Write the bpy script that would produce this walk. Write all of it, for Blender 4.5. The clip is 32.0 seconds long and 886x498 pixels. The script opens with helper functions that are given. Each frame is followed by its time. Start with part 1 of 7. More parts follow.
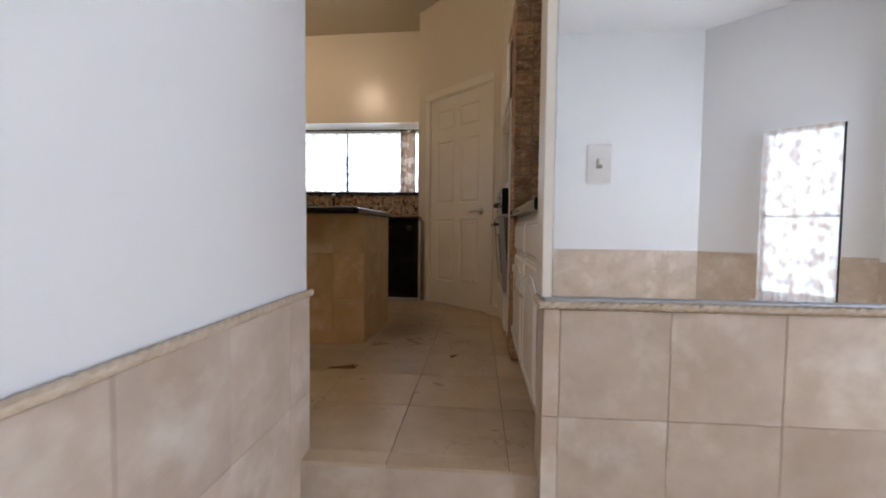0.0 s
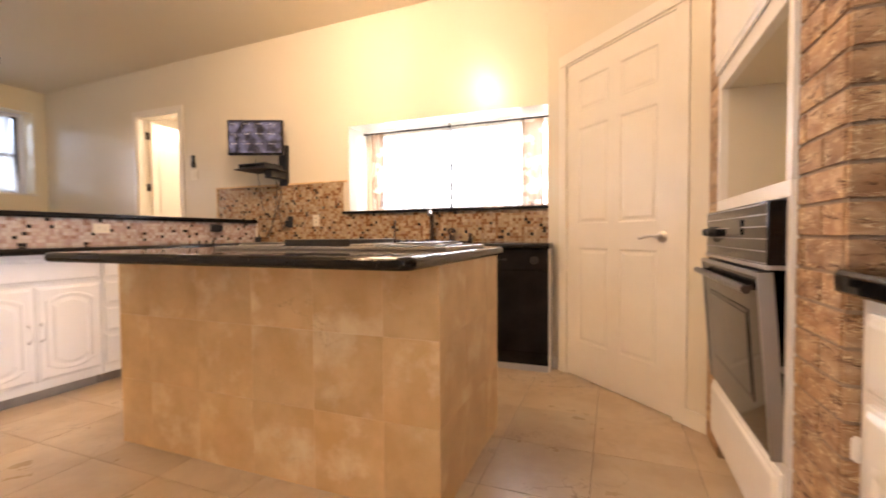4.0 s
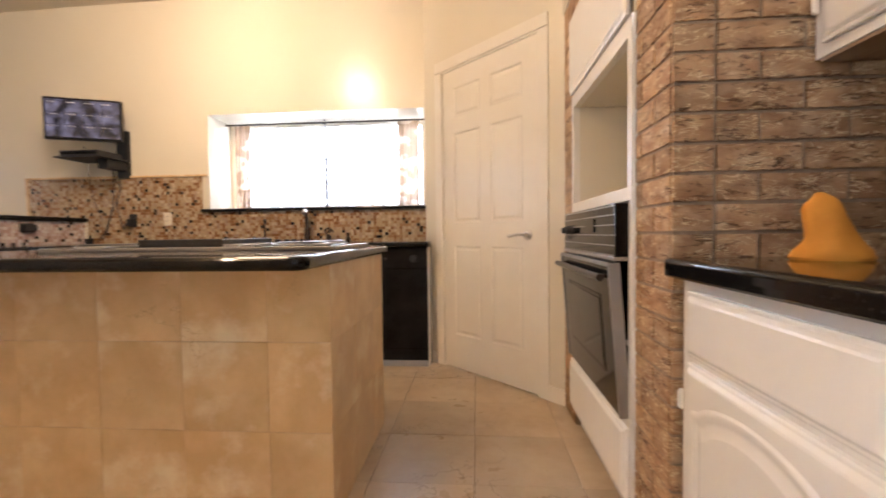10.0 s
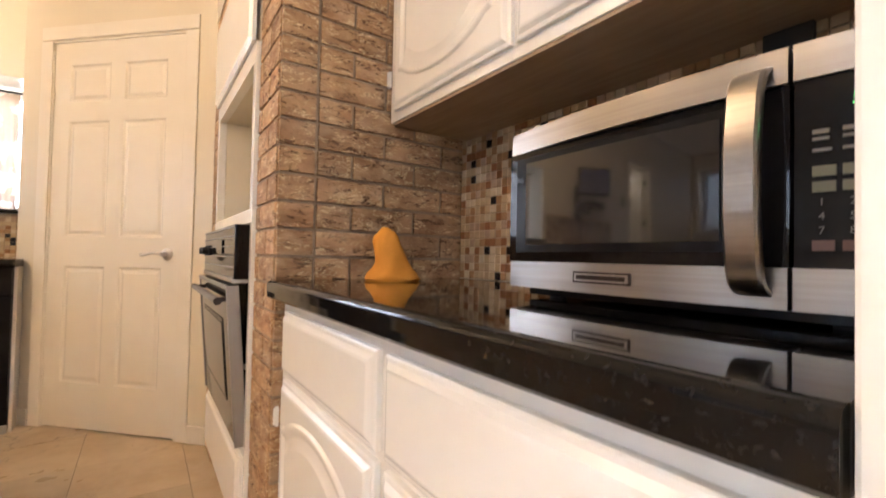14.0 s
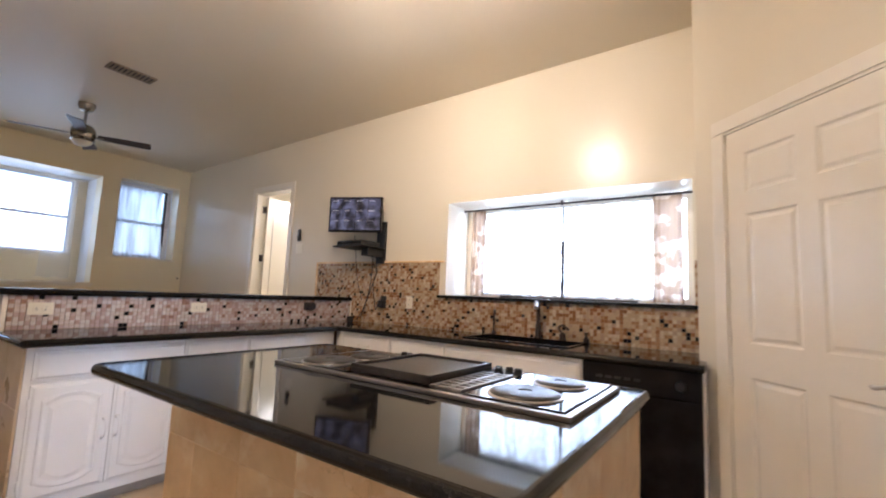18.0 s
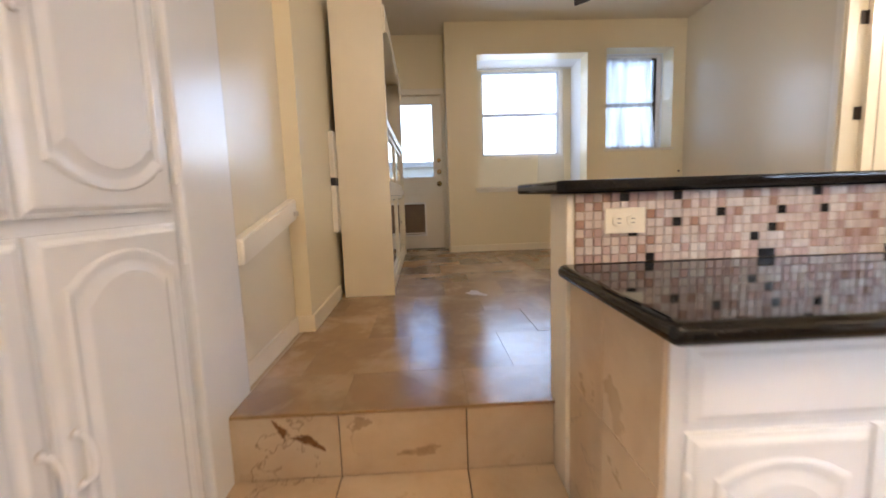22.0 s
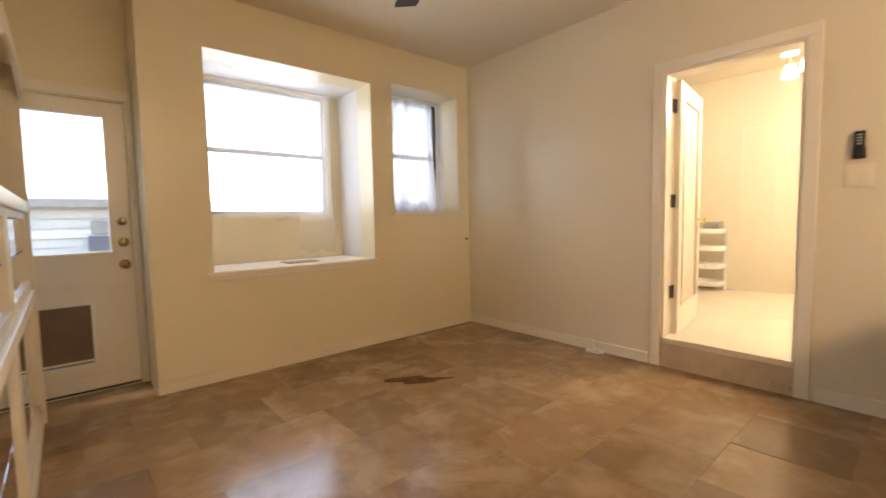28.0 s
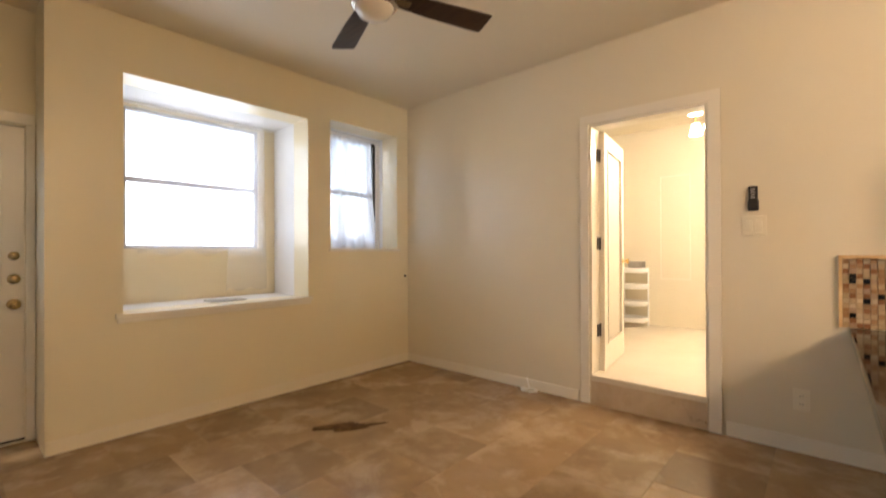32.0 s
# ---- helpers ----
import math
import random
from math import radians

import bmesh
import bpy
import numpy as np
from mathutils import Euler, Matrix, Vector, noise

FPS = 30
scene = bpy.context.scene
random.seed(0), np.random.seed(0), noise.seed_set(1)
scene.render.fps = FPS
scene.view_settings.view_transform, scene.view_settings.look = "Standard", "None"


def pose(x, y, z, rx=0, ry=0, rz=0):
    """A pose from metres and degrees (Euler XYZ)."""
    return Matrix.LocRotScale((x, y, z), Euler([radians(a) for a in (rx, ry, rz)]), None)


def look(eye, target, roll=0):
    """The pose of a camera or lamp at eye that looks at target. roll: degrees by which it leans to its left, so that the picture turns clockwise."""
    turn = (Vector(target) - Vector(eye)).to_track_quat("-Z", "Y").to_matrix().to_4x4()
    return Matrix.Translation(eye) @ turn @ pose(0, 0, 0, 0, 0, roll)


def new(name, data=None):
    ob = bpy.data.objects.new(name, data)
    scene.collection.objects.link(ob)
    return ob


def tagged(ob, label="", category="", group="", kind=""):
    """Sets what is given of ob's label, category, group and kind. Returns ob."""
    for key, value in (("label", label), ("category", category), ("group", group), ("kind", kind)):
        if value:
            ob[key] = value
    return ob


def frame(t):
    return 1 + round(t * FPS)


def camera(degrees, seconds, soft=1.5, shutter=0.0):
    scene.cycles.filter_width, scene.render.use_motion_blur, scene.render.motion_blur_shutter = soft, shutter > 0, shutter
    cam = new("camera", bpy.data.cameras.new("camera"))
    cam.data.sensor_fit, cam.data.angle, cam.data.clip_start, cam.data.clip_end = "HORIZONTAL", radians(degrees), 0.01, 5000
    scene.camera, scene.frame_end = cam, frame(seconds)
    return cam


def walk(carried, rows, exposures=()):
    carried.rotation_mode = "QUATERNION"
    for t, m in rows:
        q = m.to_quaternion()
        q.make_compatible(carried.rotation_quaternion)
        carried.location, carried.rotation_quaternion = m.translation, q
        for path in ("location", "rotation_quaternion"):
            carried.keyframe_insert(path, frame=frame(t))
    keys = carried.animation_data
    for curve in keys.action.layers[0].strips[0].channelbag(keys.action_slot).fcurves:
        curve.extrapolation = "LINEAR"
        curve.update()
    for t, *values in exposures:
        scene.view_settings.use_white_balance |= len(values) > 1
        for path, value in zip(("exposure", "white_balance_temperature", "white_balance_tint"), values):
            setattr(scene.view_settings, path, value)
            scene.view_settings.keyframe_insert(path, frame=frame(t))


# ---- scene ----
cam = camera(91.3, 32.0, soft=1.7, shutter=0.5)
PATH = [
    (0, (0.762, 0.664, 0.788), (0.601, 2.655, 0.693), 0.6),
    (0.8, (0.629, 1.288, 0.764), (0.594, 3.285, 0.655), -0.2),
    (1.4, (0.609, 1.679, 0.791), (0.471, 3.673, 0.732), -0.6),
    (1.8, (0.574, 1.891, 0.786), (0.565, 3.89, 0.738), 0.5),
    (2, (0.549, 1.974, 0.834), (0.617, 3.972, 0.781), 0.5),
    (2.2, (0.53, 2.063, 0.897), (0.639, 4.058, 0.809), -0.3),
    (2.6, (0.537, 2.13, 0.95), (0.64, 4.123, 0.821), -1.4),
    (3, (0.557, 2.164, 0.968), (0.498, 4.16, 0.862), -1.2),
    (3.5, (0.554, 2.178, 0.973), (0.103, 4.126, 0.905), -0.4),
    (4, (0.539, 2.175, 0.971), (-0.189, 4.037, 0.907), -0.4),
    (4.5, (0.496, 2.187, 0.969), (-0.536, 3.898, 0.904), -0.7),
    (6.5, (0.355, 2.177, 0.965), (-1.196, 3.439, 0.913), -1.4),
    (7, (0.359, 2.182, 0.967), (-1.119, 3.528, 0.906), -1.3),
    (7.5, (0.366, 2.169, 0.963), (-0.913, 3.705, 0.883), -0.9),
    (8, (0.365, 2.149, 0.969), (-0.741, 3.814, 0.905), -1.1),
    (8.5, (0.383, 2.13, 0.967), (-0.499, 3.924, 0.908), -1.3),
    (9, (0.407, 2.128, 0.968), (-0.243, 4.019, 0.922), -1.0),
    (9.5, (0.437, 2.133, 0.964), (0.005, 4.085, 0.913), -0.5),
    (10, (0.48, 2.134, 0.965), (0.327, 4.127, 0.896), -0.7),
    (10.5, (0.515, 2.126, 0.958), (0.601, 4.123, 0.89), -0.2),
    (11, (0.559, 2.113, 0.96), (0.923, 4.078, 0.894), 0.3),
    (11.5, (0.613, 2.097, 0.957), (1.283, 3.981, 0.903), 0.5),
    (12, (0.652, 2.084, 0.955), (1.514, 3.888, 0.892), -0.1),
    (12.5, (0.683, 2.082, 0.952), (1.674, 3.818, 0.886), -0.1),
    (13, (0.688, 2.082, 0.951), (1.722, 3.792, 0.857), 0.0),
    (13.5, (0.687, 2.08, 0.948), (1.773, 3.758, 0.888), 0.4),
    (15.5, (0.638, 2.089, 1.086), (1.676, 3.675, 1.726), 3.7),
    (16, (0.595, 2.131, 1.105), (1.347, 3.815, 1.878), 3.6),
    (16.5, (0.548, 2.263, 1.088), (0.901, 4.13, 1.713), 1.5),
    (17, (0.517, 2.51, 1.151), (0.152, 4.418, 1.627), 0.8),
    (17.5, (0.437, 2.572, 1.196), (-0.484, 4.323, 1.485), 0.5),
    (18, (0.305, 2.625, 1.207), (-0.829, 4.259, 1.421), 2.4),
    (18.5, (0.152, 2.688, 1.172), (-1.019, 4.309, 1.112), 1.1),
    (19, (0.014, 2.785, 1.159), (-1.262, 4.321, 1.053), 1.8),
    (19.5, (-0.195, 2.911, 1.16), (-1.698, 4.225, 1.033), 1.3),
    (20, (-0.462, 2.903, 1.139), (-2.112, 4.026, 1.015), 2.2),
    (20.5, (-0.81, 2.842, 1.135), (-2.622, 3.661, 0.921), 0.9),
    (21, (-1.187, 2.861, 1.138), (-3.142, 3.251, 0.967), 1.0),
    (21.5, (-1.53, 2.848, 1.116), (-3.517, 2.967, 0.914), 0.8),
    (22, (-1.884, 2.838, 1.124), (-3.866, 2.919, 0.872), -1.9),
    (22.5, (-2.26, 2.851, 1.138), (-4.254, 2.821, 0.976), -0.3),
    (23, (-2.605, 2.8, 1.15), (-4.604, 2.8, 1.101), 0.4),
    (23.5, (-2.919, 2.755, 1.147), (-4.914, 2.828, 1.039), 0.4),
    (24, (-3.215, 2.759, 1.253), (-5.214, 2.794, 1.190), -1.0),
    (24.5, (-3.381, 2.737, 1.293), (-5.372, 2.856, 1.136), -0.3),
    (26.5, (-3.735, 2.755, 1.499), (-5.56, 3.553, 1.313), -1.4),
    (27, (-3.75, 2.74, 1.514), (-5.478, 3.731, 1.324), -0.6),
    (27.5, (-3.746, 2.738, 1.534), (-5.367, 3.893, 1.344), -0.4),
    (28, (-3.718, 2.747, 1.514), (-5.219, 4.06, 1.37), -1.1),
    (28.5, (-3.7, 2.75, 1.514), (-5.057, 4.214, 1.389), -0.8),
    (29, (-3.696, 2.752, 1.514), (-4.918, 4.332, 1.409), -0.7),
    (29.5, (-3.687, 2.751, 1.522), (-4.82, 4.395, 1.406), -0.6),
    (30, (-3.743, 2.721, 1.526), (-4.882, 4.363, 1.6), -1.4),
    (30.5, (-3.733, 2.744, 1.575), (-4.962, 4.299, 1.844), -0.7),
    (31, (-3.731, 2.753, 1.59), (-4.985, 4.276, 1.918), -0.2),
    (31.5, (-3.712, 2.773, 1.591), (-4.984, 4.298, 1.823), -0.1),
    (32, (-3.695, 2.797, 1.554), (-5.016, 4.299, 1.56), -0.2),
]
EXPOSURES = [(0, 0.40, 6350, 18), (1, 0.92, 6700, 24), (2.2, 1.70, 7850, 25), (4, 2.47, 7100, 26), (7, 2.5, 6850, 24), (9, 2.42, 6150, 21), (12, 2.05, 6600, 18), (13, 2.4, 6400, 18), (13.5, 2.45, 6400, 18),
             (16, 2.8, 5700, 22), (17, 2.6, 5400, 14), (18, 2.05, 5450, 18), (19, 1.85, 5500, 18), (20, 2.05, 5450, 18), (21, 2.6, 5400, 17), (22, 2.5, 5900, 16), (24, 2.5, 6050, 17), (27, 2.68, 7300, 19), (32, 2.68, 6950, 18)]
walk(cam, [(t, look(eye, target, roll)) for t, eye, target, roll in PATH], EXPOSURES)

# ---- world and light ----
world = bpy.data.worlds.new("sky")
scene.world = world
world.use_nodes = True
wn = world.node_tree
sky = wn.nodes.new("ShaderNodeTexSky")
sky.sky_type, sky.sun_disc = "NISHITA", False
sky.sun_elevation, sky.sun_rotation = radians(74), radians(217)
wn.links.new(sky.outputs[0], wn.nodes["Background"].inputs[0])
wn.nodes["Background"].inputs[1].default_value = 0.15


def lamp(name, kind, m, energy, color, **more):
    data = bpy.data.lights.new(name, kind)
    data.energy, data.color = energy, color
    for key, value in more.items():
        if key == "size":
            data.shape, data.size, data.size_y = "RECTANGLE", value[0], value[1]
        elif key == "radius":
            data.shadow_soft_size = value
        elif key == "cone":
            data.spot_size, data.spot_blend = radians(value[0]), value[1]
    ob = new(name, data)
    ob.matrix_world = m
    return ob


WARM, SOFT_WARM, BULB, DAY = (1.0, 0.74, 0.46), (1.0, 0.80, 0.58), (1.0, 0.92, 0.78), (0.76, 0.87, 1.0)
sun = lamp("sun", "SUN", look((-1.5, -2.0, 9), (0, 0, 0)), 0.8, (1.0, 0.95, 0.88))
sun.data.angle = radians(12)
# daylight in the window openings
lamp("daylight_sink_window", "AREA", look((-0.92, 6.34, 1.62), (-0.92, 5.0, 1.50)), 16, DAY, size=(1.85, 0.80))
lamp("daylight_den_window", "AREA", look((-7.52, 4.1, 2.07), (-6.0, 4.1, 1.9)), 2.3, DAY, size=(1.0, 0.98))
lamp("daylight_den_small_window", "AREA", look((-7.28, 5.3, 2.12), (-6.0, 5.3, 1.9)), 0.4, DAY, size=(0.62, 0.9))
lamp("daylight_dining_window", "AREA", look((3.86, -1.16, 0.98), (2.4, 0.2, 0.9)), 9, DAY, size=(0.8, 1.6))
lamp("daylight_dining_arch", "AREA", look((4.22, 0.31, 1.2), (2.0, 0.31, 1.0)), 39, DAY, size=(0.9, 1.7))
# lamps of the house, with two added fill lights
lamp("kitchen_bulb", "POINT", pose(-1.08, 3.80, 2.84), 11.5, WARM, radius=0.22)
# added fill: brightens the island's front, floor and steps
lamp("kitchen_fill_near", "POINT", pose(-1.45, 2.34, 2.86), 6.0, WARM, radius=0.06)
lamp("kitchen_spot", "SPOT", look((-0.98, 3.92, 2.88), (-0.85, 5.84, 2.50)), 20, SOFT_WARM, radius=0.05, cone=(84, 1.0))
lamp("kitchen_spot_left", "SPOT", look((-1.22, 3.92, 2.88), (-2.45, 5.84, 2.45)), 32, SOFT_WARM, radius=0.34, cone=(90, 1.0))
lamp("bath_bulbs", "POINT", pose(-4.45, 6.95, 2.50), 11, BULB, radius=0.10)
# added fill deeper in the bathroom, with no fixture of its own
lamp("bath_fill_far", "POINT", pose(-3.4, 7.6, 2.5), 4, BULB, radius=0.10)


# ---- materials ----
def material(name, color, rough=0.5, metal=0.0, second=None, scale=6.0, detail=4.0, bump=0.0, bump_scale=60.0, spread=(0.35, 0.65),
             rough_to=None, vary=0.0, coat=0.0, third=None, third_scale=1.5, third_spread=(0.55, 0.7), stretch=None, stains_sheen=(), gloss=0.5, cracks=None):
    m = bpy.data.materials.new(name)
    m.use_nodes = True
    nt = m.node_tree
    b = nt.nodes["Principled BSDF"]
    b.inputs["Base Color"].default_value = (*color, 1)
    b.inputs["Roughness"].default_value = rough
    b.inputs["Metallic"].default_value = metal
    b.inputs["Coat Weight"].default_value = coat
    b.inputs["Specular IOR Level"].default_value = gloss
    coord = nt.nodes.new("ShaderNodeTexCoord").outputs["Object"]
    if stretch:
        mapping = nt.nodes.new("ShaderNodeMapping")
        mapping.inputs["Scale"].default_value = stretch
        nt.links.new(coord, mapping.inputs["Vector"])
        coord = mapping.outputs["Vector"]
    rand = None
    if vary:
        info = nt.nodes.new("ShaderNodeObjectInfo")
        rand = info.outputs["Random"]
        shift = nt.nodes.new("ShaderNodeVectorMath")
        shift.operation = "MULTIPLY_ADD"
        comb = nt.nodes.new("ShaderNodeCombineXYZ")
        for k in range(3):
            nt.links.new(rand, comb.inputs[k])
        nt.links.new(comb.outputs[0], shift.inputs[0])
        shift.inputs[1].default_value = (17.0, 31.0, 9.0)
        nt.links.new(coord, shift.inputs[2])
        coord = shift.outputs[0]

    def noise_fac(sc, de, lo, hi):
        n = nt.nodes.new("ShaderNodeTexNoise")
        n.inputs["Scale"].default_value, n.inputs["Detail"].default_value = sc, de
        n.inputs["Roughness"].default_value = 0.6
        nt.links.new(coord, n.inputs["Vector"])
        r = nt.nodes.new("ShaderNodeMapRange")
        r.inputs[1].default_value, r.inputs[2].default_value = lo, hi
        nt.links.new(n.outputs[0], r.inputs[0])
        return r.outputs[0]

    out = None
    if second:
        fac = noise_fac(scale, detail, *spread)
        mix = nt.nodes.new("ShaderNodeMix")
        mix.data_type = "RGBA"
        mix.inputs[6].default_value, mix.inputs[7].default_value = (*color, 1), (*second, 1)
        nt.links.new(fac, mix.inputs[0])
        out = mix.outputs[2]
        if rough_to is not None:
            mr = nt.nodes.new("ShaderNodeMapRange")
            mr.inputs[3].default_value, mr.inputs[4].default_value = rough, rough_to
            nt.links.new(fac, mr.inputs[0])
            nt.links.new(mr.outputs[0], b.inputs["Roughness"])
    if third:
        fac = noise_fac(third_scale, 8.0, *third_spread)
        mix = nt.nodes.new("ShaderNodeMix")
        mix.data_type = "RGBA"
        mix.inputs[7].default_value = (*third, 1)
        if out:
            nt.links.new(out, mix.inputs[6])
        else:
            mix.inputs[6].default_value = (*color, 1)
        nt.links.new(fac, mix.inputs[0])
        out = mix.outputs[2]
    for tone, sc, lo, hi in stains_sheen:
        n = nt.nodes.new("ShaderNodeTexNoise")
        n.inputs["Scale"].default_value, n.inputs["Detail"].default_value, n.inputs["Roughness"].default_value = sc, 7.0, 0.62
        n.inputs["Distortion"].default_value = 0.5
        nt.links.new(nt.nodes.new("ShaderNodeNewGeometry").outputs["Position"], n.inputs["Vector"])
        r = nt.nodes.new("ShaderNodeMapRange")
        r.inputs[1].default_value, r.inputs[2].default_value, r.inputs[4].default_value = lo, hi, 0.65
        nt.links.new(n.outputs[0], r.inputs[0])
        mix = nt.nodes.new("ShaderNodeMix")
        mix.data_type = "RGBA"
        mix.inputs[7].default_value = (*tone, 1)
        if out:
            nt.links.new(out, mix.inputs[6])
        else:
            mix.inputs[6].default_value = (*color, 1)
        nt.links.new(r.outputs[0], mix.inputs[0])
        out = mix.outputs[2]
    if cracks:
        tone, sc, width, lo, hi = cracks
        where = nt.nodes.new("ShaderNodeNewGeometry").outputs["Position"]
        shares = []
        for sc2, detail2, steps in ((sc, 5.0, ("line",)), (sc * 0.45, 2.0, ())):
            n = nt.nodes.new("ShaderNodeTexNoise")
            n.inputs["Scale"].default_value, n.inputs["Detail"].default_value, n.inputs["Roughness"].default_value = sc2, detail2, 0.6
            nt.links.new(where, n.inputs["Vector"])
            value = n.outputs[0]
            r = nt.nodes.new("ShaderNodeMapRange")
            if steps:
                off = nt.nodes.new("ShaderNodeMath")
                off.operation = "SUBTRACT"
                off.inputs[1].default_value = 0.5
                nt.links.new(value, off.inputs[0])
                size = nt.nodes.new("ShaderNodeMath")
                size.operation = "ABSOLUTE"
                nt.links.new(off.outputs[0], size.inputs[0])
                value = size.outputs[0]
                r.inputs[1].default_value, r.inputs[2].default_value, r.inputs[3].default_value, r.inputs[4].default_value = 0.0, width, 0.85, 0.0
            else:
                r.inputs[1].default_value, r.inputs[2].default_value = lo, hi
            nt.links.new(value, r.inputs[0])
            shares.append(r.outputs[0])
        both = nt.nodes.new("ShaderNodeMath")
        both.operation = "MULTIPLY"
        nt.links.new(shares[0], both.inputs[0])
        nt.links.new(shares[1], both.inputs[1])
        mix = nt.nodes.new("ShaderNodeMix")
        mix.data_type = "RGBA"
        mix.inputs[7].default_value = (*tone, 1)
        nt.links.new(both.outputs[0], mix.inputs[0])
        nt.links.new(out, mix.inputs[6])
        out = mix.outputs[2]
    if vary:
        hsv = nt.nodes.new("ShaderNodeHueSaturation")
        mr = nt.nodes.new("ShaderNodeMapRange")
        mr.inputs[3].default_value, mr.inputs[4].default_value = 1.0 - vary, 1.0 + vary
        nt.links.new(rand, mr.inputs[0])
        nt.links.new(mr.outputs[0], hsv.inputs["Value"])
        if out:
            nt.links.new(out, hsv.inputs["Color"])
        else:
            hsv.inputs["Color"].default_value = (*color, 1)
        out = hsv.outputs[0]
    if out:
        nt.links.new(out, b.inputs["Base Color"])
    if bump:
        n = nt.nodes.new("ShaderNodeTexNoise")
        n.inputs["Scale"].default_value, n.inputs["Detail"].default_value = bump_scale, 5.0
        nt.links.new(coord, n.inputs["Vector"])
        bp = nt.nodes.new("ShaderNodeBump")
        bp.inputs["Strength"].default_value, bp.inputs["Distance"].default_value = bump, 0.004
        nt.links.new(n.outputs[0], bp.inputs["Height"])
        nt.links.new(bp.outputs[0], b.inputs["Normal"])
    return m


def scored_brick(name):
    """Tan brick with pale mortar smears, dark gouges and short scratches across its face."""
    m = material(name, (0.49, 0.30, 0.15), 0.74, second=(0.30, 0.156, 0.07), scale=11, detail=6.0, spread=(0.38, 0.64), bump=0.9, bump_scale=60, vary=0.15,
                 stretch=(1.0, 1.6, 1.0), third=(0.56, 0.395, 0.24), third_scale=9, third_spread=(0.50, 0.74))
    nt = m.node_tree
    b = nt.nodes["Principled BSDF"]
    link = nt.links.new
    source = b.inputs["Base Color"].links[0].from_socket
    place_of = next(n for n in nt.nodes if n.bl_idname == "ShaderNodeVectorMath").outputs[0]
    relief = next(n for n in nt.nodes if n.bl_idname == "ShaderNodeBump")
    marks = None
    for tone, sc, wide, lo, hi, twist in (((0.74, 0.575, 0.34), 21.0, 1.8, 0.47, 0.56, 1.6), ((0.12, 0.055, 0.022), 17.0, 2.3, 0.50, 0.58, 1.2)):
        mp = nt.nodes.new("ShaderNodeMapping")
        mp.inputs["Scale"].default_value = (1.0, wide, 1.0)
        mp.inputs["Location"].default_value = (sc, 3.0, 0.0)
        link(place_of, mp.inputs["Vector"])
        n = nt.nodes.new("ShaderNodeTexNoise")
        n.inputs["Scale"].default_value, n.inputs["Detail"].default_value, n.inputs["Distortion"].default_value = sc, 2.0, twist
        link(mp.outputs[0], n.inputs["Vector"])
        d = nt.nodes.new("ShaderNodeMath")
        d.operation = "SUBTRACT"
        d.inputs[1].default_value = 0.5
        link(n.outputs[0], d.inputs[0])
        ab = nt.nodes.new("ShaderNodeMath")
        ab.operation = "ABSOLUTE"
        link(d.outputs[0], ab.inputs[0])
        r = nt.nodes.new("ShaderNodeMapRange")
        r.inputs[1].default_value, r.inputs[2].default_value, r.inputs[3].default_value, r.inputs[4].default_value = 0.010, 0.036, 0.95, 0.0
        link(ab.outputs[0], r.inputs[0])
        w = nt.nodes.new("ShaderNodeTexNoise")
        w.inputs["Scale"].default_value, w.inputs["Detail"].default_value = sc * 0.75, 2.0
        link(mp.outputs[0], w.inputs["Vector"])
        wr = nt.nodes.new("ShaderNodeMapRange")
        wr.inputs[1].default_value, wr.inputs[2].default_value = lo, hi
        link(w.outputs[0], wr.inputs[0])
        both = nt.nodes.new("ShaderNodeMath")
        both.operation = "MULTIPLY"
        link(r.outputs[0], both.inputs[0])
        link(wr.outputs[0], both.inputs[1])
        mix = nt.nodes.new("ShaderNodeMix")
        mix.data_type = "RGBA"
        mix.inputs[7].default_value = (*tone, 1)
        link(both.outputs[0], mix.inputs[0])
        link(source, mix.inputs[6])
        source, marks = mix.outputs[2], both.outputs[0]
    link(source, b.inputs["Base Color"])
    cut = nt.nodes.new("ShaderNodeMath")
    cut.operation = "SUBTRACT"
    link(relief.inputs["Height"].links[0].from_socket, cut.inputs[0])
    link(marks, cut.inputs[1])
    link(cut.outputs[0], relief.inputs["Height"])
    return m


def mosaic_material(name, source, palette, rough=0.16):
    """Small tiles, each of one colour of the palette: (share, colour)."""
    m = bpy.data.materials.new(name)
    m.use_nodes = True
    nt = m.node_tree
    b = nt.nodes["Principled BSDF"]
    b.inputs["Roughness"].default_value = rough
    if source == "object":
        rand = nt.nodes.new("ShaderNodeObjectInfo").outputs["Random"]
    else:
        rand = nt.nodes.new("ShaderNodeNewGeometry").outputs["Random Per Island"]
    ramp = nt.nodes.new("ShaderNodeValToRGB")
    ramp.color_ramp.interpolation = "CONSTANT"
    el = ramp.color_ramp.elements
    at = 0.0
    for k, (share, color) in enumerate(palette):
        e = el[k] if k < 2 else el.new(at)
        e.position, e.color = at, (*color, 1)
        at += share
    nt.links.new(rand, ramp.inputs[0])
    n = nt.nodes.new("ShaderNodeTexNoise")
    n.inputs["Scale"].default_value, n.inputs["Detail"].default_value = 45.0, 4.0
    nt.links.new(nt.nodes.new("ShaderNodeNewGeometry").outputs["Position"], n.inputs["Vector"])
    hsv = nt.nodes.new("ShaderNodeHueSaturation")
    mr = nt.nodes.new("ShaderNodeMapRange")
    mr.inputs[3].default_value, mr.inputs[4].default_value = 0.70, 1.25
    nt.links.new(n.outputs[0], mr.inputs[0])
    nt.links.new(mr.outputs[0], hsv.inputs["Value"])
    nt.links.new(ramp.outputs[0], hsv.inputs["Color"])
    nt.links.new(hsv.outputs[0], b.inputs["Base Color"])
    return m


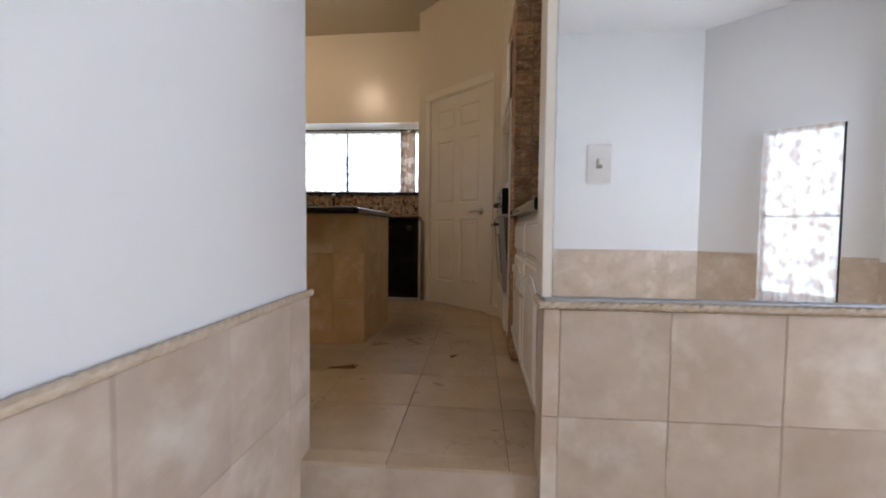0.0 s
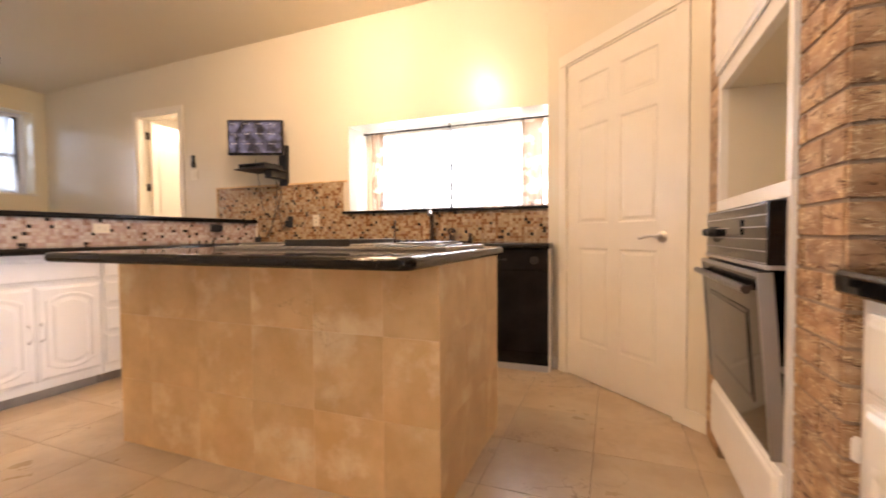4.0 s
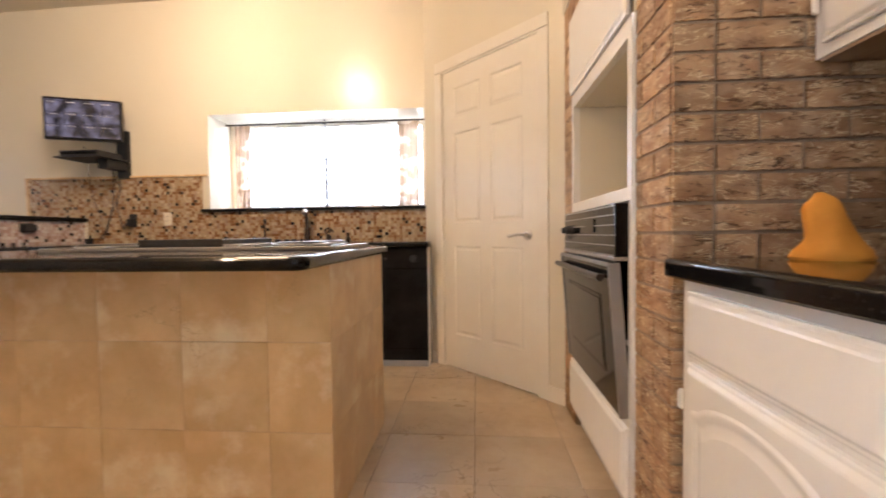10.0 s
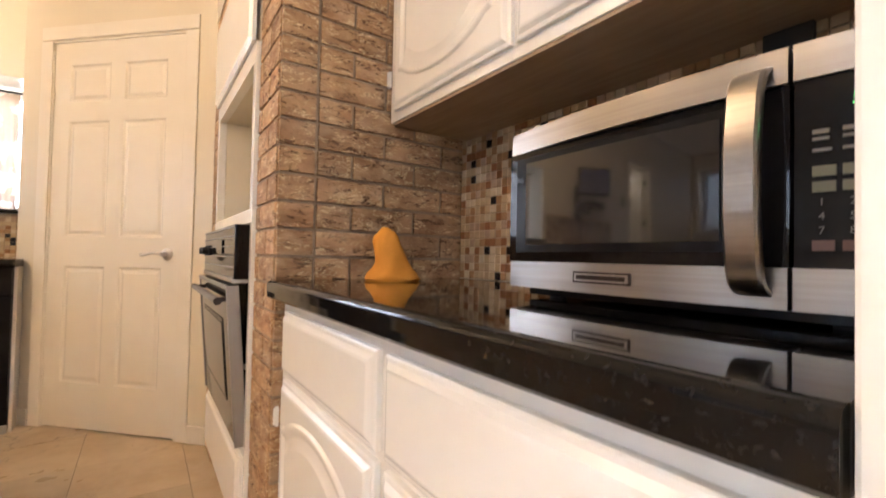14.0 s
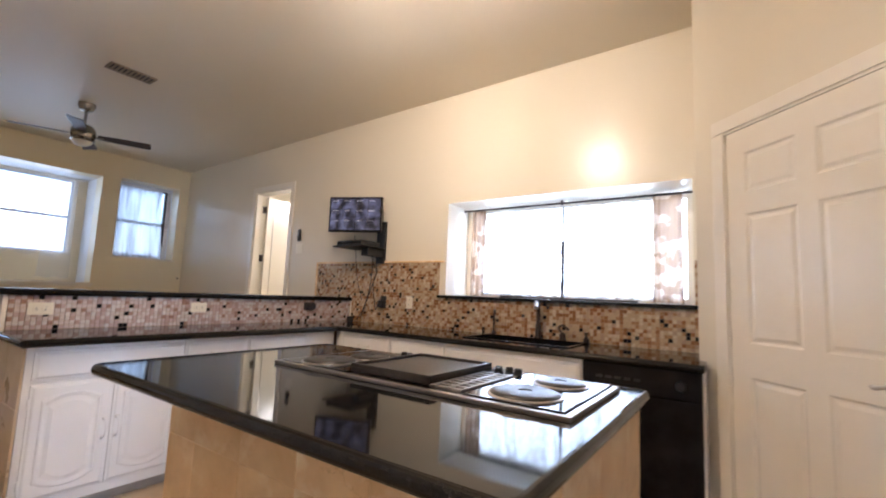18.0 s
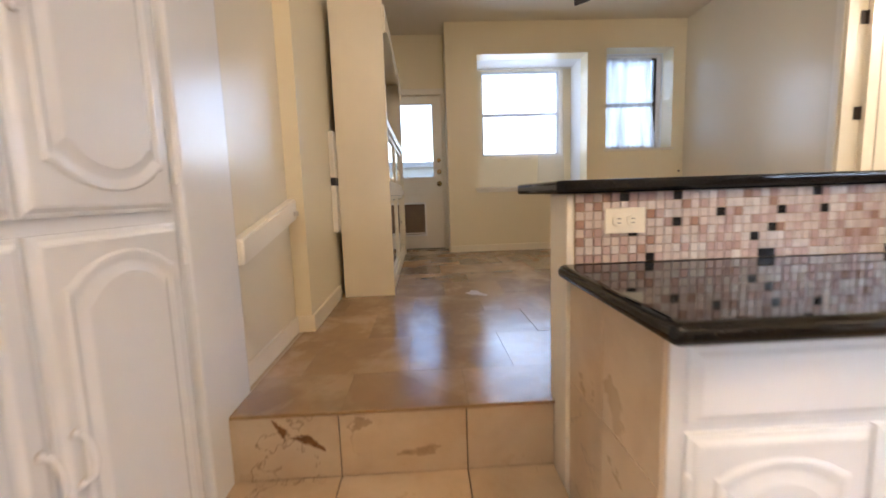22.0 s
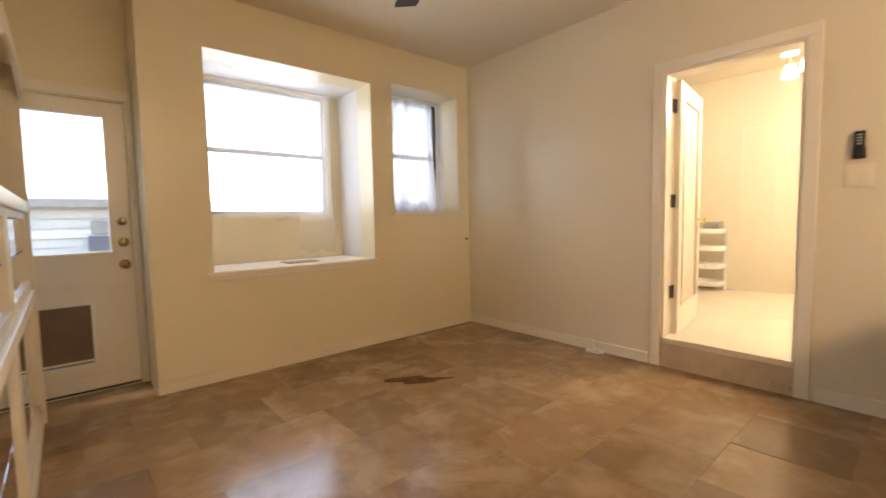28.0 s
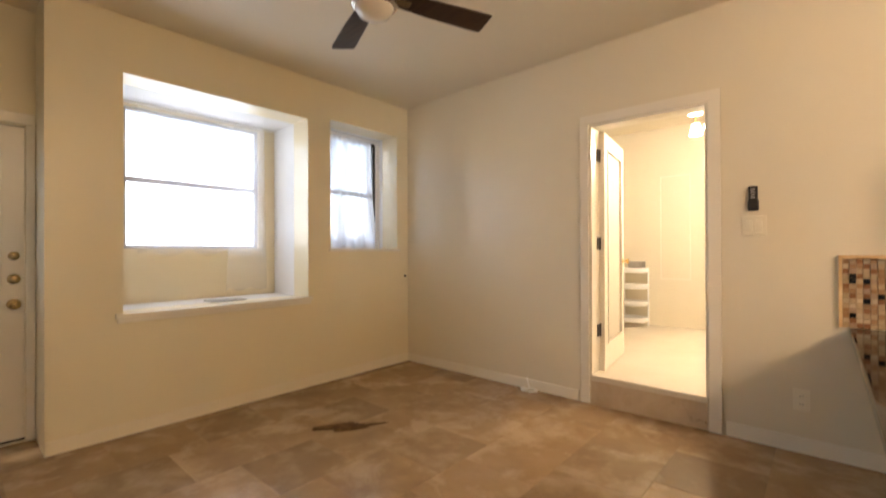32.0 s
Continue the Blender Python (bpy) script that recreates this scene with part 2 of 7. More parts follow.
def glowing(name, color, strength):
    m = bpy.data.materials.new(name)
    m.use_nodes = True
    b = m.node_tree.nodes["Principled BSDF"]
    b.inputs["Base Color"].default_value = (*color, 1)
    b.inputs["Emission Color"].default_value = (*color, 1)
    b.inputs["Emission Strength"].default_value = strength
    return m


def sheer(name, color, through_share, second=None, scale=9.0, folds=None):
    """Thin curtain cloth that lets part of the light pass. folds: stretches the second tone into streaks."""
    m = bpy.data.materials.new(name)
    m.use_nodes = True
    nt = m.node_tree
    nt.nodes.clear()
    outp = nt.nodes.new("ShaderNodeOutputMaterial")
    dif, tra, cle = (nt.nodes.new("ShaderNodeBsdf" + k) for k in ("Diffuse", "Translucent", "Transparent"))
    mix1, mix2 = nt.nodes.new("ShaderNodeMixShader"), nt.nodes.new("ShaderNodeMixShader")
    for n in (dif, tra):
        n.inputs[0].default_value = (*color, 1)
    mix1.inputs[0].default_value, mix2.inputs[0].default_value = 0.6, through_share
    nt.links.new(dif.outputs[0], mix1.inputs[1])
    nt.links.new(tra.outputs[0], mix1.inputs[2])
    nt.links.new(mix1.outputs[0], mix2.inputs[1])
    nt.links.new(cle.outputs[0], mix2.inputs[2])
    nt.links.new(mix2.outputs[0], outp.inputs[0])
    if second:
        n = nt.nodes.new("ShaderNodeTexNoise")
        n.inputs["Scale"].default_value, n.inputs["Detail"].default_value = scale, 1.5
        co = nt.nodes.new("ShaderNodeTexCoord").outputs["Object"]
        r = nt.nodes.new("ShaderNodeMapRange")
        r.inputs[1].default_value, r.inputs[2].default_value = 0.47, 0.53
        if folds:
            mp = nt.nodes.new("ShaderNodeMapping")
            mp.inputs["Scale"].default_value = folds
            nt.links.new(co, mp.inputs["Vector"])
            co = mp.outputs["Vector"]
            r.inputs[1].default_value, r.inputs[2].default_value = 0.42, 0.64
        nt.links.new(co, n.inputs["Vector"])
        nt.links.new(n.outputs[0], r.inputs[0])
        mix = nt.nodes.new("ShaderNodeMix")
        mix.data_type = "RGBA"
        mix.inputs[6].default_value, mix.inputs[7].default_value = (*color, 1), (*second, 1)
        nt.links.new(r.outputs[0], mix.inputs[0])
        nt.links.new(mix.outputs[2], dif.inputs[0])
        nt.links.new(mix.outputs[2], tra.inputs[0])
        inv = nt.nodes.new("ShaderNodeMapRange")
        inv.inputs[3].default_value, inv.inputs[4].default_value = through_share, through_share * 0.3
        nt.links.new(r.outputs[0], inv.inputs[0])
        nt.links.new(inv.outputs[0], mix2.inputs[0])
    return m


PAINT = material("cream_wall_paint", (0.74, 0.675, 0.54), 0.27, second=(0.715, 0.645, 0.505), scale=1.1, spread=(0.15, 0.85), bump=0.06, bump_scale=140)
# cream wall paint yellowed to carry the den's warm lamplight
WARM_LIT_PAINT = material("warm_lit_wall_paint", (0.775, 0.688, 0.49), 0.30, second=(0.75, 0.66, 0.46), scale=1.1, spread=(0.15, 0.85), bump=0.06, bump_scale=140)
CEIL = material("ceiling_paint", (0.77, 0.69, 0.54), 0.5, second=(0.74, 0.655, 0.50), scale=0.8, spread=(0.15, 0.85), bump=0.12, bump_scale=90)
WHITE_WALL = material("white_wall_paint", (0.80, 0.80, 0.79), 0.55, second=(0.77, 0.77, 0.77), scale=1.2, bump=0.08, bump_scale=150)
TRIM = material("cream_gloss_trim", (0.82, 0.77, 0.67), 0.26, second=(0.79, 0.73, 0.62), scale=3.0, bump=0.05, bump_scale=70)
CREAM_TRIM = material("cream_bookcase_paint", (0.80, 0.72, 0.56), 0.32, second=(0.77, 0.69, 0.53), scale=3.0, bump=0.05, bump_scale=70)
# cooler copy of the cabinet paint, with the window's daylight mixed into it
DAYLIT_CABINET = material("daylit_cabinet_paint", (0.80, 0.80, 0.80), 0.22, second=(0.77, 0.77, 0.77), scale=2.5, bump=0.05, bump_scale=60)
CABINET = material("white_cabinet_paint", (0.83, 0.80, 0.74), 0.24, second=(0.80, 0.76, 0.69), scale=2.5, bump=0.05, bump_scale=60)
# pale patches: real mottling, spread wider and greyer as painted window sheen
TRAVERTINE = material("travertine_floor", (0.575, 0.445, 0.300), 0.26, second=(0.42, 0.30, 0.182), scale=4.2, detail=6.0, spread=(0.26, 0.80),
                      third=(0.61, 0.51, 0.385), third_scale=3.6, third_spread=(0.42, 0.80), bump=0.06, bump_scale=26, rough_to=0.34, vary=0.09,
                      stains_sheen=(((0.37, 0.25, 0.14), 1.9, 0.51, 0.72), ((0.61, 0.52, 0.405), 1.8, 0.46, 0.84)), cracks=((0.19, 0.125, 0.07), 3.4, 0.008, 0.51, 0.62))
TRAV_DEN = material("travertine_den_floor", (0.315, 0.198, 0.094), 0.15, second=(0.255, 0.155, 0.070), scale=4.0, detail=7.0, spread=(0.34, 0.68),
                    third=(0.40, 0.272, 0.145), third_scale=3.5, third_spread=(0.50, 0.68), bump=0.035, bump_scale=26, rough_to=0.26, vary=0.17,
                    stains_sheen=(((0.24, 0.143, 0.063), 2.0, 0.56, 0.66), ((0.435, 0.305, 0.17), 2.1, 0.55, 0.64)))
CLADDING = material("travertine_cladding", (0.755, 0.525, 0.275), 0.28, second=(0.63, 0.40, 0.185), scale=4.5, detail=9.0, spread=(0.38, 0.64),
                    third=(0.83, 0.67, 0.44), third_scale=4.2, third_spread=(0.53, 0.68), bump=0.06, bump_scale=30, vary=0.055, cracks=((0.50, 0.31, 0.14), 5.0, 0.008, 0.54, 0.64))
WAINSCOT = material("wainscot_tile", (0.61, 0.51, 0.42), 0.34, second=(0.50, 0.40, 0.31), scale=5.5, detail=9.0, spread=(0.38, 0.68),
                    third=(0.72, 0.65, 0.56), third_scale=4.5, third_spread=(0.52, 0.72), bump=0.07, bump_scale=40, vary=0.09)
ROPE = material("rope_moulding_stone", (0.60, 0.50, 0.39), 0.45, second=(0.48, 0.38, 0.27), scale=14, bump=0.2, bump_scale=60)
GROUT = material("grout", (0.46, 0.35, 0.23), 0.85, second=(0.38, 0.28, 0.18), scale=20, bump=0.2, bump_scale=200)
DARK_GROUT = material("dark_floor_grout", (0.17, 0.115, 0.07), 0.85, second=(0.12, 0.08, 0.05), scale=20, bump=0.2, bump_scale=200)
GRANITE = material("black_granite", (0.007, 0.0065, 0.0065), 0.05, second=(0.035, 0.031, 0.028), scale=160, detail=3.0, spread=(0.58, 0.74), gloss=0.30)
BRICKS = scored_brick("tan_brick")
MORTAR = material("brick_mortar", (0.36, 0.265, 0.175), 0.92, second=(0.26, 0.18, 0.115), scale=25, bump=0.4, bump_scale=160)
STEEL = material("brushed_steel", (0.37, 0.34, 0.31), 0.28, 1.0, second=(0.43, 0.40, 0.37), scale=3, stretch=(1, 1, 60), bump=0.02, bump_scale=200)
CHROME = material("satin_nickel", (0.60, 0.56, 0.51), 0.32, 1.0)
PORCELAIN = material("white_porcelain", (0.80, 0.80, 0.80), 0.12, second=(0.77, 0.77, 0.78), scale=9)
NICKEL = material("dark_satin_nickel", (0.36, 0.33, 0.29), 0.22, 1.0, second=(0.30, 0.27, 0.235), scale=20)
BRASS = material("polished_brass", (0.80, 0.56, 0.22), 0.22, 1.0)
AGED_BRASS = material("aged_brass", (0.50, 0.38, 0.19), 0.26, 1.0, second=(0.30, 0.22, 0.11), scale=45)
BRONZE = material("dark_bronze", (0.045, 0.032, 0.026), 0.32, 0.6)
BLACK = material("black_appliance", (0.005, 0.005, 0.006), 0.22, gloss=0.16, second=(0.016, 0.015, 0.016), scale=4)
RUBBER = material("matt_black_plastic", (0.012, 0.012, 0.012), 0.55)
CASTIRON = material("seasoned_iron", (0.020, 0.018, 0.017), 0.36, second=(0.035, 0.030, 0.026), scale=25, bump=0.15, bump_scale=180)
COOKGLASS = material("black_cooktop_glass", (0.010, 0.010, 0.012), 0.05)
WALNUT = material("dark_walnut_blade", (0.040, 0.021, 0.012), 0.5, gloss=0.25, second=(0.062, 0.034, 0.019), scale=4, stretch=(1, 14, 1), bump=0.05, bump_scale=60)
GREY_KICK = material("grey_toe_kick", (0.36, 0.33, 0.29), 0.6, second=(0.29, 0.27, 0.24), scale=9)
BROWN_BOARD = material("bare_brown_board", (0.38, 0.27, 0.165), 0.6, second=(0.31, 0.21, 0.125), scale=5, stretch=(12, 1, 1), bump=0.1, bump_scale=60)
ORANGE = material("orange_cloth", (0.80, 0.34, 0.04), 0.8, second=(0.70, 0.28, 0.03), scale=14, bump=0.35, bump_scale=300)
IVORY = material("ivory_plastic", (0.76, 0.70, 0.56), 0.35)
WHITE_PLASTIC = material("white_plastic", (0.80, 0.79, 0.77), 0.35)
DARK_SLOT = material("dark_slot", (0.02, 0.02, 0.02), 0.7)
MIRROR = material("mirror_silver", (0.93, 0.94, 0.94), 0.012, 1.0)
DARK_GLASS = material("dark_door_glass", (0.006, 0.005, 0.005), 0.05, gloss=0.22)
SMOKED = material("smoked_window_glass", (0.022, 0.019, 0.019), 0.05, gloss=0.75)
KEY_PRINT = material("pale_green_key", (0.17, 0.175, 0.13), 0.5)
KEY_ROSE = material("rose_key", (0.14, 0.08, 0.075), 0.5)
# the grey upright streaks paint shade between folds into the cloth
SHEER_WHITE = sheer("sheer_white_curtain", (0.86, 0.87, 0.88), 0.20, second=(0.62, 0.62, 0.63), scale=14, folds=(1.0, 1.0, 0.10))
GAUZE = sheer("thin_gauze", (0.90, 0.91, 0.93), 0.88)
SHEER_LACE = sheer("lace_curtain", (0.84, 0.82, 0.79), 0.36, second=(0.52, 0.49, 0.46), scale=22)
SHEER_PRINT = sheer("printed_gauze", (0.84, 0.81, 0.76), 0.28, second=(0.62, 0.48, 0.40), scale=16, folds=(1.0, 1.0, 0.7))
SHEER_LOOSE = sheer("loose_white_gauze", (0.88, 0.88, 0.88), 0.80)
BROCADE = sheer("tan_brocade_curtain", (0.40, 0.29, 0.20), 0.03, second=(0.26, 0.165, 0.10), scale=11)
VENT_METAL = material("dusty_brown_vent", (0.26, 0.20, 0.14), 0.6, second=(0.20, 0.15, 0.10), scale=12)
WINDOW_METAL = material("dark_window_metal", (0.06, 0.055, 0.05), 0.4, 0.7)
ALUMINIUM = material("grey_window_metal", (0.42, 0.43, 0.45), 0.45, 0.3)
BATH_TILE = material("bath_floor_tile", (0.72, 0.66, 0.54), 0.25, second=(0.66, 0.59, 0.47), scale=2.0)
SIDING = material("pale_siding", (0.70, 0.68, 0.63), 0.7, second=(0.64, 0.62, 0.57), scale=6)
GRASS = material("lawn", (0.07, 0.11, 0.035), 0.9, second=(0.11, 0.13, 0.05), scale=3, bump=0.6, bump_scale=60)
CONCRETE = material("concrete_patio", (0.40, 0.38, 0.35), 0.85, second=(0.33, 0.31, 0.29), scale=5, bump=0.3, bump_scale=80)
FLAP = material("brown_pet_flap", (0.20, 0.135, 0.09), 0.35, second=(0.17, 0.115, 0.077), scale=8)
RAW_SCREED = material("raw_floor_screed", (0.13, 0.060, 0.016), 0.9, second=(0.065, 0.03, 0.009), scale=22, bump=0.4, bump_scale=90, gloss=0.1)
RAW_STONE = material("worn_spot_stone", (0.20, 0.095, 0.032), 0.8, second=(0.12, 0.055, 0.02), scale=18, bump=0.5, bump_scale=90)
SCUFF = material("scuffed_stone", (0.29, 0.205, 0.125), 0.5, second=(0.40, 0.29, 0.18), scale=30, bump=0.2, bump_scale=120)
PALE_FILL = material("pale_filler", (0.56, 0.47, 0.37), 0.6, second=(0.46, 0.36, 0.26), scale=24, bump=0.2, bump_scale=120)
SLATE = material("slate_grey_paint", (0.13, 0.13, 0.15), 0.6, second=(0.17, 0.17, 0.18), scale=6)
TRIM_LINE = material("dull_metal_line", (0.30, 0.28, 0.26), 0.4, 0.8)
GREEN_LED = glowing("green_clock_digits", (0.15, 0.9, 0.25), 0.5)
BULB_GLASS = glowing("lit_globe", (1.0, 0.82, 0.55), 2.5)
OPAL = material("opal_glass", (0.72, 0.66, 0.56), 0.25)
LEGEND = material("faint_legend_print", (0.20, 0.20, 0.20), 0.5)
GREY_PRINT = material("grey_print", (0.42, 0.42, 0.43), 0.5)

clear = bpy.data.materials.new("clear_glass")
clear.use_nodes = True
cn = clear.node_tree
cb = cn.nodes["Principled BSDF"]
cb.inputs["Transmission Weight"].default_value, cb.inputs["Roughness"].default_value, cb.inputs["IOR"].default_value = 1.0, 0.0, 1.45
cb.inputs["Base Color"].default_value = (0.97, 0.99, 0.98, 1)
GLASS = clear

PAL_WARM = [(0.33, (0.47, 0.35, 0.215)), (0.23, (0.36, 0.215, 0.11)), (0.15, (0.55, 0.44, 0.30)), (0.13, (0.27, 0.13, 0.06)),
            (0.10, (0.41, 0.29, 0.20)), (0.06, (0.012, 0.010, 0.010))]
PAL_PINK = [(0.34, (0.55, 0.46, 0.41)), (0.22, (0.48, 0.36, 0.32)), (0.18, (0.60, 0.54, 0.50)), (0.14, (0.43, 0.30, 0.26)),
            (0.06, (0.33, 0.20, 0.15)), (0.06, (0.014, 0.012, 0.012))]
MOSAIC = {("warm", "object"): mosaic_material("warm_mosaic_piece", "object", PAL_WARM), ("warm", "island"): mosaic_material("warm_mosaic_field", "island", PAL_WARM),
          ("pink", "object"): mosaic_material("rose_mosaic_piece", "object", PAL_PINK), ("pink", "island"): mosaic_material("rose_mosaic_field", "island", PAL_PINK)}


# ---- mesh helpers ----
def box(bm, x0, x1, y0, y1, z0, z1, bevel=0.0, segments=2):
    made = bmesh.ops.create_cube(bm, size=1.0)["verts"]
    for v in made:
        v.co = ((x0 + x1) / 2 + v.co.x * (x1 - x0), (y0 + y1) / 2 + v.co.y * (y1 - y0), (z0 + z1) / 2 + v.co.z * (z1 - z0))
    if bevel:
        edges = list({e for v in made for e in v.link_edges})
        bmesh.ops.bevel(bm, geom=edges, offset=bevel, segments=segments, affect="EDGES", profile=0.6)
    return bm


def boxes(*rows, bevel=0.0):
    bm = bmesh.new()
    for r in rows:
        box(bm, *r, bevel=bevel)
    return bm


def tube(bm, a, b, r0, r1=None, sides=16, caps=True):
    a, b = Vector(a), Vector(b)
    d = b - a
    m = Matrix.Translation((a + b) / 2) @ d.to_track_quat("Z", "Y").to_matrix().to_4x4()
    bmesh.ops.create_cone(bm, cap_ends=caps, segments=sides, radius1=r0, radius2=r0 if r1 is None else r1, depth=d.length, matrix=m)
    return bm


def sweep(points, r, sides=8, flat=1.0):
    """A rod along a line of points; flat: its width as a share of its depth."""
    bm = bmesh.new()
    pts = [Vector(p) for p in points]
    rings = []
    d0 = (pts[1] - pts[0]).normalized()
    side = d0.cross(Vector((0, 0, 1)) if abs(d0.z) < 0.9 else Vector((1, 0, 0))).normalized()
    for k, p in enumerate(pts):
        d = (pts[min(k + 1, len(pts) - 1)] - pts[max(k - 1, 0)]).normalized()
        side = (side - d * side.dot(d)).normalized()
        up = d.cross(side)
        rings.append([bm.verts.new(p + side * (r * flat * math.cos(2 * math.pi * s / sides)) + up * (r * math.sin(2 * math.pi * s / sides))) for s in range(sides)])
    for a, b in zip(rings, rings[1:]):
        for s in range(sides):
            bm.faces.new((a[s], a[(s + 1) % sides], b[(s + 1) % sides], b[s]))
    bm.faces.new(list(reversed(rings[0])))
    bm.faces.new(rings[-1])
    return bm


def arc(points, steps=8):
    """A smooth line through the given points."""
    pts = [Vector(p) for p in points]
    out = []
    for k in range(len(pts) - 1):
        p0, p1, p2, p3 = pts[max(k - 1, 0)], pts[k], pts[k + 1], pts[min(k + 2, len(pts) - 1)]
        for s in range(steps):
            t = s / steps
            out.append(0.5 * ((2 * p1) + (p2 - p0) * t + (2 * p0 - 5 * p1 + 4 * p2 - p3) * t * t + (3 * p1 - p0 - 3 * p2 + p3) * t ** 3))
    return out + [pts[-1]]


def lathe(profile, center, sides=28, axis="z"):
    """A turned shape: rows of (radius, height) round an upright line."""
    bm = bmesh.new()
    rings = []
    for r, h in profile:
        rings.append([bm.verts.new((r * math.cos(2 * math.pi * s / sides), r * math.sin(2 * math.pi * s / sides), h)) for s in range(sides)])
    for a, b in zip(rings, rings[1:]):
        for s in range(sides):
            bm.faces.new((a[s], a[(s + 1) % sides], b[(s + 1) % sides], b[s]))
    bm.faces.new(list(reversed(rings[0])))
    bm.faces.new(rings[-1])
    turn = {"z": Matrix(), "x": Matrix.Rotation(radians(90), 4, "Y"), "-x": Matrix.Rotation(radians(-90), 4, "Y"),
            "y": Matrix.Rotation(radians(-90), 4, "X"), "-y": Matrix.Rotation(radians(90), 4, "X")}[axis]
    bmesh.ops.transform(bm, matrix=Matrix.Translation(center) @ turn, verts=bm.verts)
    return bm


def prism(outline, z0, z1):
    """An upright block over a plan outline."""
    bm = bmesh.new()
    low = [bm.verts.new((x, y, z0)) for x, y in outline]
    top = [bm.verts.new((x, y, z1)) for x, y in outline]
    n = len(low)
    for k in range(n):
        bm.faces.new((low[k], low[(k + 1) % n], top[(k + 1) % n], top[k]))
    bm.faces.new(list(reversed(low)))
    bm.faces.new(top)
    bmesh.ops.recalc_face_normals(bm, faces=bm.faces)
    return bm


def finish(name, bm, mat, smooth=False):
    me = bpy.data.meshes.new(name)
    bmesh.ops.recalc_face_normals(bm, faces=bm.faces)
    bm.to_mesh(me)
    bm.free()
    me.materials.append(mat)
    if smooth:
        me.set_sharp_from_angle(angle=radians(38))
        me.polygons.foreach_set("use_smooth", [p.area < 0.0025 for p in me.polygons])
    return me


def thing(name, at, label, category, group="", kind=""):
    """An empty that carries the parts of a thing."""
    ob = new(name)
    ob.empty_display_size = 0.05
    ob.matrix_basis = at if isinstance(at, Matrix) else Matrix.Translation(at)
    return tagged(ob, label, category, group, kind)




def base_of(ob):
    m = ob.matrix_basis.copy()
    if ob.parent:
        m = base_of(ob.parent) @ ob.matrix_parent_inverse @ m
    return m


def part(name, bm, mat, parent, label="", m=None, smooth=True):
    """Links a bmesh as one mesh under a thing or a part. m: from the bmesh's own frame into the world."""
    if m is not None:
        bmesh.ops.transform(bm, matrix=m, verts=bm.verts)
    ob = new(name, finish(name, bm, mat, smooth))
    ob.parent = parent
    ob.matrix_parent_inverse = base_of(parent).inverted()
    if label:
        ob["label"] = label
    return ob


def solid(name, bm, mat, label, category="", group="", kind="", m=None, smooth=True):
    """A thing, or a piece of the setting, that is one mesh."""
    if m is not None:
        bmesh.ops.transform(bm, matrix=m, verts=bm.verts)
    return tagged(new(name, finish(name, bm, mat, smooth)), label, category, group, kind)


def structure(name, bm, mat, label):
    return solid(name, bm, mat, label, "", "", "structure", smooth=False)


def wall_cells(axis, face, back, u0, u1, z0, z1, holes=()):
    """A thick wall with openings. axis: the way its line runs; face and back: where its two sides lie; holes: (ua, ub, za, zb)."""
    us = sorted({u0, u1, *[h for o in holes for h in o[:2]]})
    zs = sorted({z0, z1, *[h for o in holes for h in o[2:]]})
    bm = bmesh.new()
    for ua, ub in zip(us, us[1:]):
        for za, zb in zip(zs, zs[1:]):
            mu, mz = (ua + ub) / 2, (za + zb) / 2
            if any(o[0] < mu < o[1] and o[2] < mz < o[3] for o in holes):
                continue
            lo, hi = sorted((face, back))
            box(bm, *((ua, ub, lo, hi) if axis == "x" else (lo, hi, ua, ub)), za, zb)
    bmesh.ops.remove_doubles(bm, verts=bm.verts, dist=1e-5)
    seen = {}
    for f in list(bm.faces):
        key = frozenset(v.index for v in f.verts) if False else tuple(sorted(tuple(round(c, 4) for c in v.co) for v in f.verts))
        seen.setdefault(key, []).append(f)
    bmesh.ops.delete(bm, geom=[f for fs in seen.values() if len(fs) > 1 for f in fs], context="FACES_ONLY")
    return bm


def place(x, y, z, turn):
    """From a frame whose front looks to -y, with x to the right and z up, into the world."""
    return Matrix.Translation((x, y, z)) @ Matrix.Rotation(radians(turn), 4, "Z")


# ---- the setting ----
YS = 5.845            # face of the sink wall
XW = -6.85            # face of the den's window wall
XR = 0.965            # face of the brick and the bulkhead
DEN = 0.45            # den floor
LOW = -0.20           # dining floor
DOOR_Y = 2.13         # near wall of the kitchen


def ceil_z(x):
    return 2.975 + 0.0195 * (x + 6.85)


# floors: beds under the tiles
structure("floor_kitchen", boxes((-3.10, 1.75, 2.06, 6.0, -0.14, -0.003)), DARK_GROUT, "grout bed under the kitchen's travertine tiles")
structure("floor_den", boxes((-7.40, -3.226, 2.05, 5.845, 0.10, DEN - 0.0025)), GROUT, "grout bed under the den's travertine tiles")
structure("floor_dining", boxes((-0.4, 4.6, -1.9, 2.06, LOW - 0.12, LOW)), CLADDING, "beige stone floor of the dining room")
structure("floor_bath", boxes((-6.6, -2.6, 5.986, 8.6, 0.50, 0.645)), BATH_TILE, "pale tiled bathroom floor one step up")
structure("ground", boxes((-60, 60, -60, 60, -0.60, -0.45)), GRASS, "lawn around the house")
structure("patio", boxes((-11.5, -7.45, 0.0, 8.0, -0.5, 0.30)), CONCRETE, "concrete patio outside the den door")

